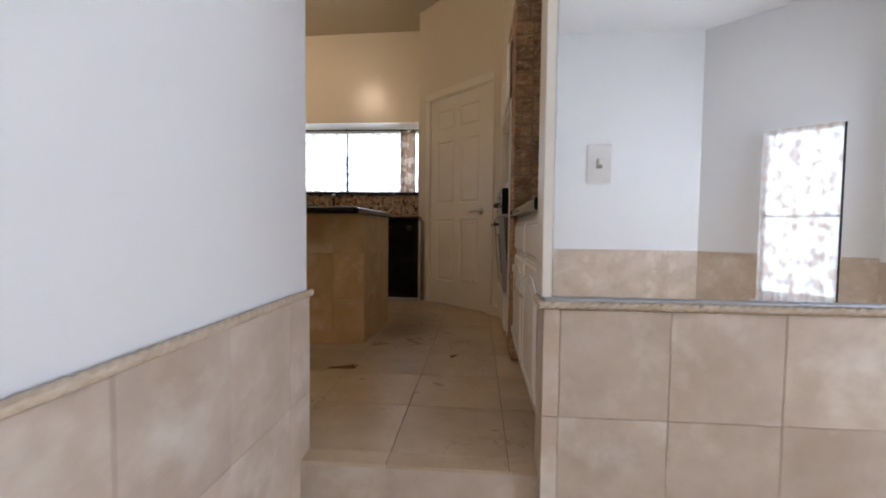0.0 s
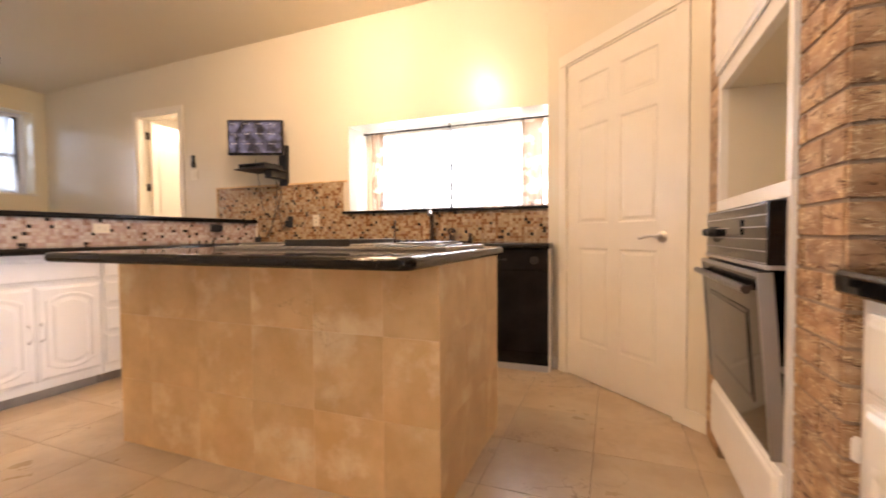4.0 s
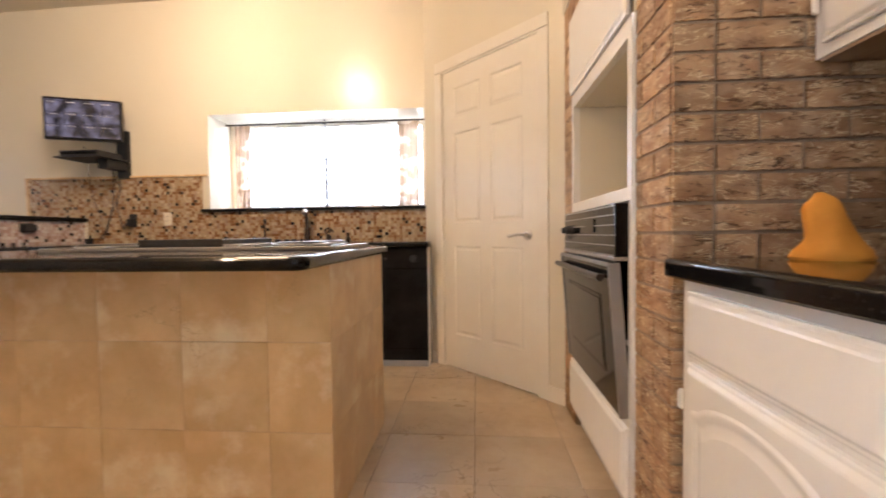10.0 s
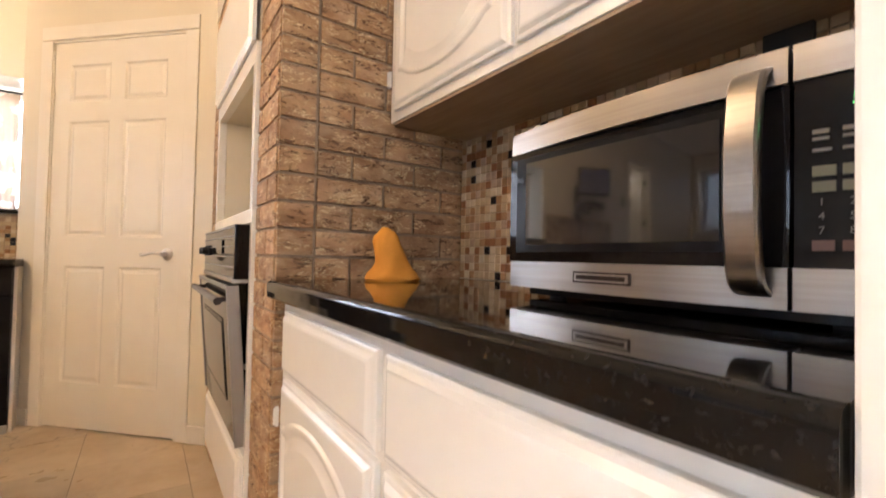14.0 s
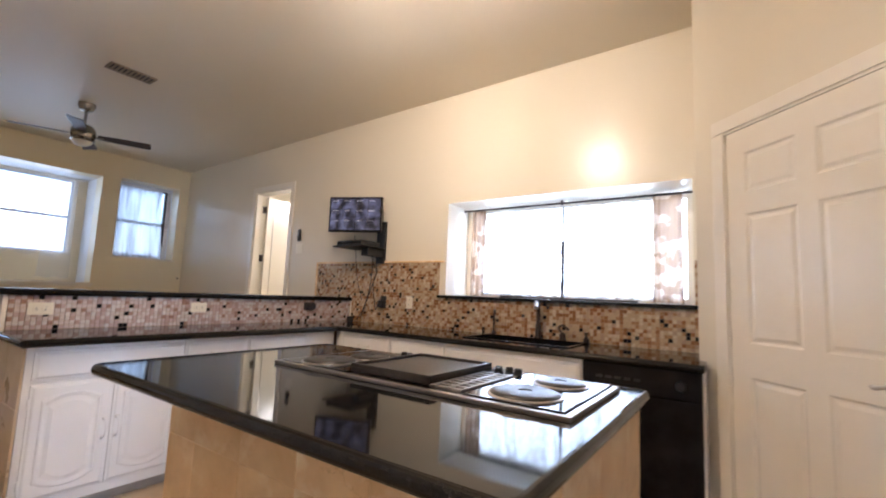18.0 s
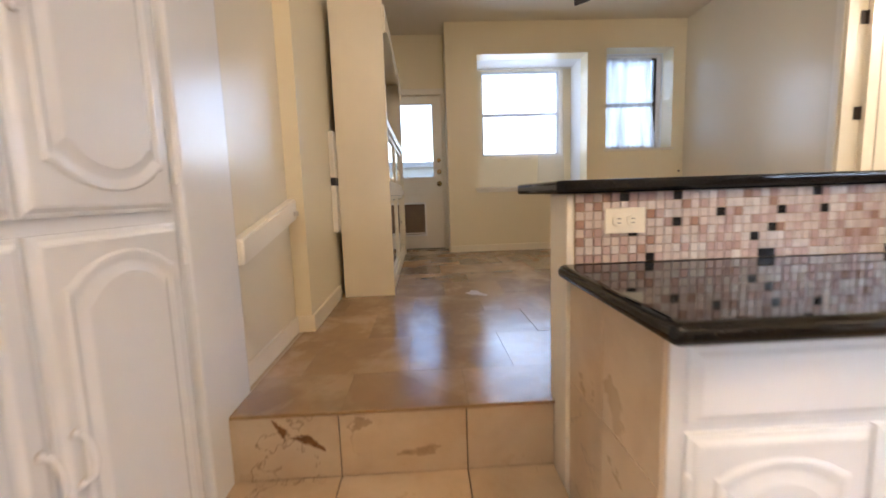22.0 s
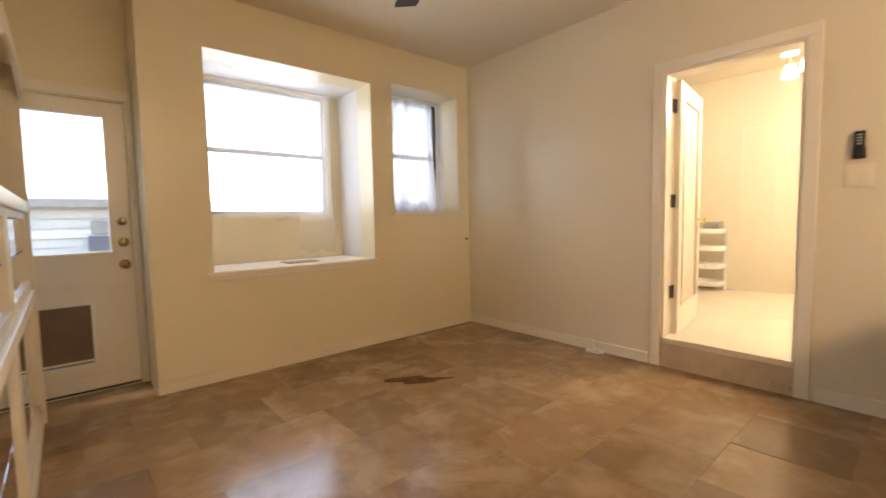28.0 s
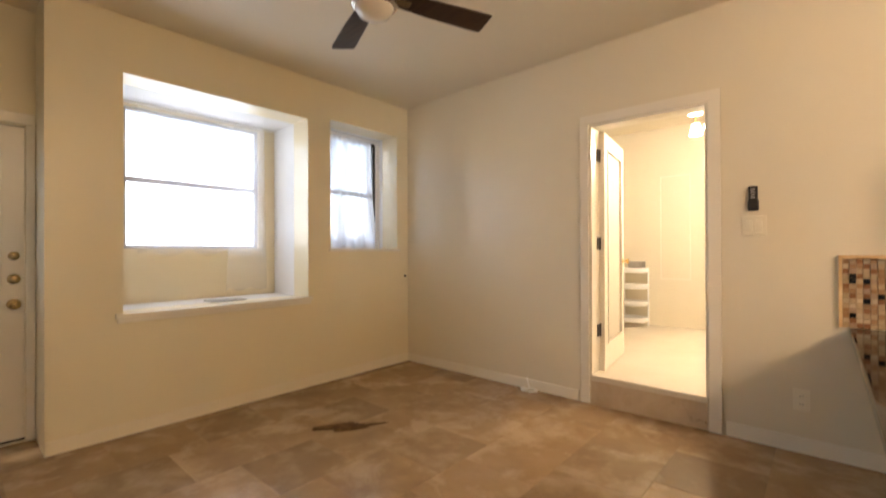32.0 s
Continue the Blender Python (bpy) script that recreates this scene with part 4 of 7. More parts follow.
dm = part("door", bowed(0.0, 0.402, 0.062, 0.246, -0.019, 0.012, 0.010), DARK_GLASS, mw, "black glass door with a dotted window", mm)
part("window_frame", bowed(0.018, 0.360, 0.078, 0.236, -0.0205, 0.0, 0.010), BLACK, dm, "black printed border", mm)
part("window", bowed(0.042, 0.340, 0.090, 0.226, -0.0220, 0.0, 0.010), SMOKED, dm, "smoked see-through window", mm)
part("top_rail", bowed(0.0, 0.402, 0.246, 0.282, -0.014, 0.012, 0.030), STEEL, dm, "brushed steel top rail", mm)
part("bottom_rail", bowed(0.0, 0.402, 0.020, 0.062, -0.014, 0.012, 0.030), STEEL, dm, "brushed steel bottom rail", mm)
part("badge", bowed(0.150, 0.242, 0.034, 0.050, -0.0160, -0.012, 0.030), BRONZE, dm, "small dark maker's badge", mm)
part("badge_rim", bowed(0.153, 0.239, 0.0365, 0.0475, -0.0168, -0.012, 0.030), STEEL, dm, "", mm)
part("badge_print", bowed(0.157, 0.235, 0.039, 0.045, -0.0174, -0.012, 0.030), BRONZE, dm, "plain bar of print", mm)
bm = bmesh.new()
hp = arc([(0, -0.026, 0.030), (0, -0.056, 0.046), (0, -0.068, 0.100), (0, -0.070, 0.150), (0, -0.068, 0.200), (0, -0.056, 0.252), (0, -0.026, 0.268)], 5)
bands = [[bm.verts.new((0.374 + w, p.y + o, p.z)) for w, o in ((-0.016, 0.004), (-0.013, 0.0), (0.013, 0.0), (0.016, 0.004), (0.016, 0.012), (-0.016, 0.012))] for p in hp]
for a, b in zip(bands, bands[1:]):
    for k in range(6):
        bm.faces.new((a[k], a[(k + 1) % 6], b[(k + 1) % 6], b[k]))
bm.faces.new(bands[0])
bm.faces.new(list(reversed(bands[-1])))
part("handle", bm, STEEL, dm, "wide bowed steel strap handle", mm)
cp = part("control_panel", bowed(0.406, MWW, 0.062, 0.246, -0.010, 0.012, 0.030), BLACK, mw, "black keypad panel", mm)
part("panel_rail", bowed(0.406, MWW, 0.246, 0.282, -0.014, 0.012, 0.030), STEEL, cp, "", mm)
part("panel_rail", bowed(0.406, MWW, 0.020, 0.062, -0.014, 0.012, 0.030), STEEL, cp, "", mm)
for c in range(3):
    x = 0.420 + c * 0.0215
    for z, h, w, mat, lab in ((0.193, 0.004, 0.012, LEGEND, "small grey legend"), (0.186, 0.003, 0.012, LEGEND, "small grey legend"), (0.175, 0.003, 0.014, LEGEND, "small grey legend"),
                              (0.155, 0.010, 0.017, KEY_PRINT, "pale green key"), (0.140, 0.010, 0.017, KEY_PRINT, "pale green key"), (0.084, 0.010, 0.016, KEY_ROSE, "rose coloured key")):
        part("key", bowed(x, x + w, z - h / 2, z + h / 2, -0.0125, 0.0, 0.030, 6), mat, cp, lab, mm)
    for r in range(3):
        words = bpy.data.curves.new("digit", "FONT")
        words.body, words.size, words.align_x = "123456789"[r * 3 + c], 0.010, "LEFT"
        carrier = bpy.data.objects.new("digit_source", words)
        flat = bpy.data.meshes.new_from_object(carrier)
        bpy.data.objects.remove(carrier)
        bmk = bmesh.new()
        bmk.from_mesh(flat)
        part("key_digit", bmk, LEGEND, cp, "", mm @ Matrix.Translation((x + 0.005, -0.0262 + 0.0035 * c, 0.122 - r * 0.0135)) @ Matrix.Rotation(radians(90), 4, "X"), smooth=False)
me = bpy.data.curves.new("digits", "FONT")
me.body, me.size, me.align_x = "5:00", 0.017, "LEFT"
dg = bpy.data.objects.new("digits_source", me)
mesh_digits = bpy.data.meshes.new_from_object(dg)
bpy.data.objects.remove(dg)
bmd = bmesh.new()
bmd.from_mesh(mesh_digits)
part("clock_digits", bmd, GREEN_LED, cp, "green glowing clock digits", mm @ Matrix.Translation((0.4475, -0.0215, 0.214)) @ Matrix.Rotation(radians(90), 4, "X"), smooth=False)
solid("power_cord", sweep(arc([(1.50, 2.30, 1.19), (1.545, 2.315, 1.24), (1.560, 2.335, 1.30), (1.562, 2.34, 1.33)], 6), 0.004), RUBBER,
      "black power cord rising from the microwave to its plug", "cord")
bm = boxes((1.553, 1.5745, 2.31, 2.38, 1.30, 1.415), bevel=0.003)
outlet_r = solid("wall_outlet", bm, RUBBER, "black wall outlet above the microwave", "outlet")

# orange cloth pouch on the counter
bm = bmesh.new()
rings = []
for h, xa, xb, ry in ((0.0, -0.062, 0.072, 0.040), (0.006, -0.066, 0.077, 0.043), (0.020, -0.064, 0.071, 0.042), (0.034, -0.055, 0.058, 0.038), (0.048, -0.047, 0.046, 0.034),
                       (0.066, -0.047, 0.036, 0.031), (0.086, -0.049, 0.028, 0.029), (0.106, -0.050, 0.021, 0.026), (0.120, -0.047, 0.014, 0.022), (0.130, -0.036, 0.008, 0.015), (0.139, -0.030, -0.004, 0.010), (0.145, -0.026, -0.012, 0.004)):
    ring = []
    for q in range(20):
        a = 2 * math.pi * q / 20
        k = 1 + 0.07 * math.sin(3 * a + h * 26) + 0.05 * math.sin(5 * a - h * 70) + random.uniform(-0.03, 0.03)
        ring.append(bm.verts.new(((xa + xb) / 2 + (xb - xa) / 2 * k * math.cos(a), ry * k * math.sin(a), h + random.uniform(-0.0015, 0.0015) * (h > 0.003))))
    rings.append(ring)
for a, b in zip(rings, rings[1:]):
    for q in range(20):
        bm.faces.new((a[q], a[(q + 1) % 20], b[(q + 1) % 20], b[q]))
bm.faces.new(list(reversed(rings[0])))
bm.faces.new(rings[-1])
solid("cloth_pouch", bm, ORANGE, "creased orange cloth pouch standing on the black granite counter", "pouch", m=Matrix.Translation((1.235, 3.12, RTOP)) @ Matrix.Rotation(radians(-22), 4, "Z"))

# ---- pantry door in the slanted wall ----
md = place(D0.x, D0.y, 0, DT)


def panelled_door(w, h, thick, cells, depth=0.007):
    """A door slab from x = 0 to w, its front at y = 0, with sunk and raised panels: cells (x0, x1, z0, z1)."""
    bm = bmesh.new()
    xs = sorted({0.0, w, *[c for q in cells for c in q[:2]]})
    zs = sorted({0.0, h, *[c for q in cells for c in q[2:]]})
    grid = {(x, z): bm.verts.new((x, 0, z)) for x in xs for z in zs}
    pans = []
    for xa, xb in zip(xs, xs[1:]):
        for za, zb in zip(zs, zs[1:]):
            f = bm.faces.new((grid[xa, za], grid[xb, za], grid[xb, zb], grid[xa, zb]))
            if any(abs(q[0] - xa) < 1e-6 and abs(q[1] - xb) < 1e-6 and abs(q[2] - za) < 1e-6 and abs(q[3] - zb) < 1e-6 for q in cells):
                pans.append(f)
    bmesh.ops.recalc_face_normals(bm, faces=bm.faces)
    if bm.faces[:][0].normal.y > 0:
        bmesh.ops.reverse_faces(bm, faces=bm.faces[:])
    bmesh.ops.inset_individual(bm, faces=pans, thickness=0.014, depth=-depth)
    bmesh.ops.inset_individual(bm, faces=pans, thickness=0.012, depth=0.0)
    bmesh.ops.inset_individual(bm, faces=pans, thickness=0.022, depth=depth * 0.75)
    box(bm, 0, w, 0.012, thick, 0, h)
    rim = [(0, 0, 0), (w, 0, 0), (w, 0, h), (0, 0, h)]
    fr = [bm.verts.new(p) for p in rim]
    bk = [bm.verts.new((p[0], 0.0125, p[2])) for p in rim]
    for k in range(4):
        bm.faces.new((fr[k], fr[(k + 1) % 4], bk[(k + 1) % 4], bk[k]))
    return bm


PW = DOORB - DOORA
pd = thing("pantry_door", md @ Matrix.Translation((DOORA, 0.02, 0.008)), "cream six-panel pantry door standing shut", "door")
mp = md @ Matrix.Translation((DOORA, 0.003, 0.010))
cs = [(0.105, PW / 2 - 0.045), (PW / 2 + 0.045, PW - 0.105)]
rows6 = [(0.24, 0.87), (1.03, 1.66), (1.77, 1.975)]
bm = panelled_door(PW, 2.100, 0.035, [(a, b, za, zb) for a, b in cs for za, zb in rows6])
part("slab", bm, TRIM, pd, "", mp, smooth=False)
lk = part("lever_handle", lathe([(0.031, 0), (0.031, 0.004), (0.026, 0.009), (0.013, 0.013), (0.012, 0.045)], (PW - 0.068, 0.0, 0.945), 20, "-y"), CHROME, pd, "satin nickel lever handle", mp)
part("lever", sweep(arc([(PW - 0.068, -0.045, 0.945), (PW - 0.100, -0.050, 0.950), (PW - 0.140, -0.048, 0.945), (PW - 0.175, -0.046, 0.936), (PW - 0.186, -0.046, 0.944)], 6), 0.008, 10), CHROME, lk, "", mp)
for z in (0.25, 1.05, 1.80):
    part("hinge", boxes((-0.008, 0.004, -0.008, 0.004, z - 0.045, z + 0.045), bevel=0.002), TRIM, pd, "painted hinge", mp)
bm = bmesh.new()
for r in ((DOORA - 0.085, DOORA - 0.010, 0.0, 2.198), (DOORB + 0.010, DOORB + 0.085, 0.0, 2.198)):
    box(bm, r[0], r[1], -0.009, 0.0, r[2], r[3] - 0.075, bevel=0.003)
box(bm, DOORA - 0.085, DOORB + 0.085, -0.009, 0.0, 2.128, 2.203, bevel=0.003)
for r in ((DOORA - 0.012, DOORA - 0.003), (DOORB + 0.003, DOORB + 0.012)):
    box(bm, r[0], r[1], 0.0, 0.11, 0.0, 2.07)
box(bm, DOORA - 0.012, DOORB + 0.012, 0.0, 0.11, 2.114, 2.123)
bmesh.ops.transform(bm, matrix=md, verts=bm.verts)
structure("trim_pantry_door", bm, TRIM, "cream casing round the pantry door")
bm = boxes((DOORB + 0.088, DLEN, -0.013, 0.0, 0.0, 0.09), (0.0, DOORA - 0.088, -0.013, 0.0, 0.0, 0.09), bevel=0.003)
bmesh.ops.transform(bm, matrix=md, verts=bm.verts)
structure("baseboard_pantry", bm, TRIM, "cream baseboard beside the pantry door")
bm = boxes((0.0, DLEN, 0.4, 0.5, -0.14, 2.3))
bmesh.ops.transform(bm, matrix=md, verts=bm.verts)
structure("wall_pantry_inside", bm, PAINT, "plain wall inside the pantry")

# ---- island ----
isl = thing("kitchen_island", (-0.8, 3.9, 0), "kitchen island clad in honey travertine tiles", "island")
part("core", boxes((-1.618, -0.012, 3.527, 4.29, 0.0, UNDER)), GROUT, isl, "grouted core", smooth=False)
def slab(x0, x1, y0, y1, z0, z1, r, nose):
    """A stone slab with rounded corners and a bull-nosed edge."""
    outline = []
    for cx, cy, a0 in ((x1 - r, y0 + r, -90), (x1 - r, y1 - r, 0), (x0 + r, y1 - r, 90), (x0 + r, y0 + r, 180)):
        outline += [(cx + r * math.cos(radians(a0 + 15 * k)), cy + r * math.sin(radians(a0 + 15 * k))) for k in range(7)]
    bm = prism(outline, z0, z1)
    rim = [e for e in bm.edges if abs(e.verts[0].co.z - e.verts[1].co.z) < 1e-6]
    bmesh.ops.bevel(bm, geom=rim, offset=nose, segments=4, affect="EDGES", profile=0.5)
    return bm


bm = slab(-1.648, 0.035, 3.222, 4.325, UNDER, TOP, 0.045, 0.017)
solid("island_top", bm, GRANITE, "polished black granite island top with a deep overhang", "counter")

# cooktop set into the island
ck = thing("cooktop", (-0.64, 3.95, TOP), "modular black electric cooktop with griddle and two coil burner pairs", "cooktop")
CX0, CX1, CY0, CY1 = -1.23, -0.045, 3.70, 4.215
part("steel_frame", boxes((CX0, CX1, CY0, CY0 + 0.022, TOP, TOP + 0.014), (CX0, CX1, CY1 - 0.012, CY1, TOP, TOP + 0.014), (CX0, CX0 + 0.014, CY0 + 0.022, CY1 - 0.012, TOP, TOP + 0.014),
                          (CX1 - 0.022, CX1, CY0 + 0.022, CY1 - 0.012, TOP, TOP + 0.014), bevel=0.003), STEEL, ck, "brushed steel edge trim")
part("pan", boxes((CX0 + 0.014, CX1 - 0.022, CY0 + 0.022, CY1 - 0.012, TOP, TOP + 0.006)), CASTIRON, ck)


def burner(x, y, z, r):
    b = part("burner", lathe([(r, 0), (r + 0.006, 0.004), (r, 0.010), (r - 0.012, 0.013), (0.020, 0.013), (0.018, 0.010), (0.0005, 0.010)], (x, y, z), 36), CASTIRON, ck, "round solid hot plate")
    part("rim", lathe([(r + 0.004, 0), (r + 0.012, 0.0), (r + 0.012, 0.003), (r + 0.004, 0.005)], (x, y, z), 36), CHROME, b, "chrome drip ring")


part("left_plate", boxes((CX0 + 0.016, -0.862, CY0 + 0.024, CY1 - 0.10, TOP + 0.006, TOP + 0.016), bevel=0.003), COOKGLASS, ck, "black glass burner module")
burner(-1.055, 3.83, TOP + 0.016, 0.098)
burner(-1.02, 4.02, TOP + 0.016, 0.078)
gr = part("griddle", boxes((-0.855, -0.505, CY0 + 0.05, CY1 - 0.055, TOP + 0.012, TOP + 0.034), bevel=0.006), CASTIRON, ck, "black cast griddle plate with raised rim")
part("griddle_rim", boxes((-0.855, -0.505, CY0 + 0.05, CY0 + 0.064, TOP + 0.030, TOP + 0.044), (-0.855, -0.505, CY1 - 0.069, CY1 - 0.055, TOP + 0.030, TOP + 0.044),
                          (-0.855, -0.841, CY0 + 0.064, CY1 - 0.069, TOP + 0.030, TOP + 0.044), (-0.519, -0.505, CY0 + 0.064, CY1 - 0.069, TOP + 0.030, TOP + 0.044), bevel=0.003), CASTIRON, gr)
vt = part("downdraft_vent", boxes((-0.495, -0.375, CY0 + 0.028, CY1 - 0.13, TOP + 0.006, TOP + 0.012)), RUBBER, ck, "downdraft vent between the modules")
for k in range(9):
    y = CY0 + 0.040 + k * 0.040
    part("vent_bar", boxes((-0.493, -0.377, y, y + 0.012, TOP + 0.012, TOP + 0.022), bevel=0.002), STEEL, vt)
for x in (-0.493, -0.435, -0.384):
    part("vent_bar", boxes((x, x + 0.008, CY0 + 0.03, CY1 - 0.135, TOP + 0.014, TOP + 0.024), bevel=0.002), STEEL, vt)
part("right_plate", boxes((-0.368, CX1 - 0.024, CY0 + 0.026, CY1 - 0.014, TOP + 0.006, TOP + 0.018), bevel=0.003), COOKGLASS, ck, "black glass burner module")
burner(-0.225, 3.84, TOP + 0.018, 0.098)
burner(-0.200, 4.07, TOP + 0.018, 0.078)
for x, y in ((-0.91, 4.155), (-0.95, 4.165), (-0.87, 4.165), (-0.47, 4.15), (-0.43, 4.16), (-0.39, 4.15), (-0.45, 4.11)):
    kb = part("knob", lathe([(0.019, 0), (0.020, 0.006), (0.015, 0.010), (0.014, 0.026), (0.011, 0.029)], (x, y, TOP + 0.008), 18), RUBBER, ck, "black control knob")
    part("collar", lathe([(0.023, 0), (0.023, 0.003), (0.020, 0.004)], (x, y, TOP + 0.0075), 18), CHROME, kb, "chrome knob collar")

# ---- peninsula with raised bar ----
XF = -2.60
mq = place(XF, 3.262, 0, 90)
cabinet("base_cabinet", "white two-door base cabinet in the peninsula", mq, 0.742, 0.0, UNDER, 0.48,
        [("slab", 0.030, 0.732, 0.702, 0.846, None), ("oval", 0.030, 0.376, 0.122, 0.682, (0.350, 0.415, True)), ("oval", 0.384, 0.732, 0.122, 0.682, (0.410, 0.415, True))], group="peninsula cabinets", mat=DAYLIT_CABINET)
mq2 = place(XF, 3.262 + 0.744, 0, 90)
cabinet("drawer_cabinet", "white four-drawer base cabinet in the peninsula", mq2, 0.424, 0.0, UNDER, 0.48,
        [("slab", 0.016, 0.412, za, zb, (0.214, (za + zb) / 2, False)) for za, zb in ((0.702, 0.846), (0.530, 0.682), (0.345, 0.510), (0.122, 0.325))], group="peninsula cabinets", mat=DAYLIT_CABINET)
mq3 = place(XF, 3.262 + 1.17, 0, 90)
cabinet("base_cabinet", "white base cabinet in the peninsula's inner corner", mq3, 0.79, 0.0, UNDER, 0.48,
        [("slab", 0.012, 0.50, 0.702, 0.846, None), ("oval", 0.012, 0.50, 0.122, 0.682, (0.05, 0.415, True))], group="peninsula cabinets", mat=DAYLIT_CABINET)
# bar wall, tiled end, bar top
structure("wall_bar", boxes((-3.21, -3.092, 3.262, YS, 0.0, 1.112)), GROUT, "half wall behind the peninsula")
SX0, SX1, SY0, SY1 = -1.36, -0.62, 5.36, 5.73
gw = thing("granite_worktop", (-2.5, 5.2, UNDER), "black granite worktop running from the peninsula round to the sink", "counter")
part("peninsula_slab", boxes((-3.088, -2.53, 3.234, YS - 0.001, UNDER, TOP)), GRANITE, gw)
bm = wall_cells("x", 0.0, TOP - UNDER, -2.53, 0.138, 5.21, YS - 0.001, [(SX0, SX1, SY0, SY1)])
bmesh.ops.transform(bm, matrix=Matrix.Translation((0, 0, UNDER)) @ Matrix(((1, 0, 0, 0), (0, 0, 1, 0), (0, 1, 0, 0), (0, 0, 0, 1))), verts=bm.verts)
part("sink_slab", bm, GRANITE, gw, "worktop with the sink cut-out")
bm = tube(bmesh.new(), (-2.53, 3.234, UNDER + 0.02), (-2.53, 5.21, UNDER + 0.02), 0.0198, None, 24)
tube(bm, (-3.088, 3.234, UNDER + 0.02), (-2.53, 3.234, UNDER + 0.02), 0.0198, None, 24)
bmesh.ops.create_uvsphere(bm, u_segments=24, v_segments=12, radius=0.0198, matrix=Matrix.Translation((-2.53, 3.234, UNDER + 0.02)))
part("peninsula_edge", bm, GRANITE, gw, "rounded polished edge")
part("sink_edge", tube(bmesh.new(), (-2.53, 5.21, UNDER + 0.02), (0.138, 5.21, UNDER + 0.02), 0.0198, None, 24), GRANITE, gw, "rounded polished edge")
bm = prism([(-3.60, 3.24), (-3.57, 3.205), (-3.075, 3.205), (-3.055, 3.225), (-3.055, YS - 0.002), (-3.60, YS - 0.002)], 1.112, 1.150)
bmesh.ops.bevel(bm, geom=[e for e in bm.edges if abs(e.verts[0].co.z - e.verts[1].co.z) < 1e-6], offset=0.012, segments=3, affect="EDGES", profile=0.6)
solid("bar_counter", bm, GRANITE, "black granite raised bar top on the half wall", "counter")
for y in (3.42, 5.2):
    bm = prism([(0, 0), (0.30, 0), (0.30, 0.035), (0.22, 0.05), (0.10, 0.13), (0.05, 0.24), (0.0, 0.26)], -0.03, 0.03)
    bmesh.ops.transform(bm, matrix=Matrix.Translation((-3.215, y, 1.110)) @ Matrix.Rotation(radians(-90), 4, "X") @ Matrix.Scale(-1, 4, (1, 0, 0)), verts=bm.verts)
    solid("bar_corbel", bm, TRIM, "curved cream bracket under the bar overhang", "bracket", "bar brackets")
structure("trim_bar_end", boxes((-3.245, -3.09, 3.238, 3.2615, 0.0, 1.111), (-3.245, -3.2105, 3.2615, 3.40, 0.44, 1.111), bevel=0.003), TRIM, "cream post trim at the end of the bar wall")
structure("wall_bar_den_side", boxes((-3.225, -3.2105, 3.40, YS, DEN, 1.111)), PAINT, "painted den side of the bar wall")

# ---- sink run ----
for name, x0, x1, fr, lab in (
        ("base_cabinet", -2.597, -1.98, [("slab", 0.10, 0.605, 0.702, 0.846, (0.35, 0.774, False)), ("arch", 0.10, 0.605, 0.122, 0.682, (0.56, 0.44, True))], "white corner base cabinet by the sink run"),
        ("base_cabinet", -1.978, -1.46, [("slab", 0.012, 0.506, 0.702, 0.846, (0.26, 0.774, False)), ("arch", 0.012, 0.506, 0.122, 0.682, (0.46, 0.44, True))], "white base cabinet with one drawer"),
        ("sink_cabinet", -1.458, -0.482, [("slab", 0.012, 0.964, 0.702, 0.846, None), ("arch", 0.012, 0.483, 0.122, 0.682, (0.44, 0.44, True)), ("arch", 0.493, 0.964, 0.122, 0.682, (0.53, 0.44, True))], "white two-door cabinet under the sink")):
    cabinet(name, lab, place(x0, 5.245, 0, 0), x1 - x0, 0.0, 0.70 if name == "sink_cabinet" else UNDER, 0.58, fr, group="sink run cabinets", mat=DAYLIT_CABINET)
structure("trim_sink_apron", boxes((-1.458, -0.482, 5.246, 5.262, 0.70, UNDER)), CABINET, "cream rail behind the false drawer front")
dw = thing("dishwasher", (-0.17, 5.5, 0), "black dishwasher built in under the worktop", "dishwasher")
part("body", boxes((-0.476, 0.125, 5.265, 5.83, 0.10, UNDER - 0.002)), BLACK, dw)
part("door", boxes((-0.474, 0.123, 5.238, 5.265, 0.135, 0.715), bevel=0.005), BLACK, dw, "glossy black door")
cpn = part("control_panel", boxes((-0.474, 0.123, 5.230, 5.265, 0.722, 0.866), bevel=0.005), BLACK, dw, "black control strip with buttons")
for k in range(5):
    part("button", boxes((-0.40 + k * 0.05, -0.365 + k * 0.05, 5.226, 5.231, 0.785, 0.80), bevel=0.001), RUBBER, cpn)
part("dial", lathe([(0.028, 0), (0.028, 0.006), (0.022, 0.016), (0.0005, 0.018)], (0.03, 5.230, 0.79), 22, "-y"), RUBBER, cpn, "round timer dial")
part("kick_plate", boxes((-0.474, 0.123, 5.255, 5.275, 0.02, 0.128), bevel=0.002), BLACK, dw)
part("kick_strip", boxes((-0.474, 0.123, 5.243, 5.257, 0.0, 0.042), bevel=0.002), ALUMINIUM, dw, "pale strip along the floor")
structure("trim_dishwasher_end", boxes((0.125, 0.139, 5.262, 5.845, 0.0, UNDER)), CABINET, "narrow panel beside the dishwasher")
sk = thing("sink", (-0.99, 5.54, TOP), "dark undermounted sink in the granite worktop", "sink")
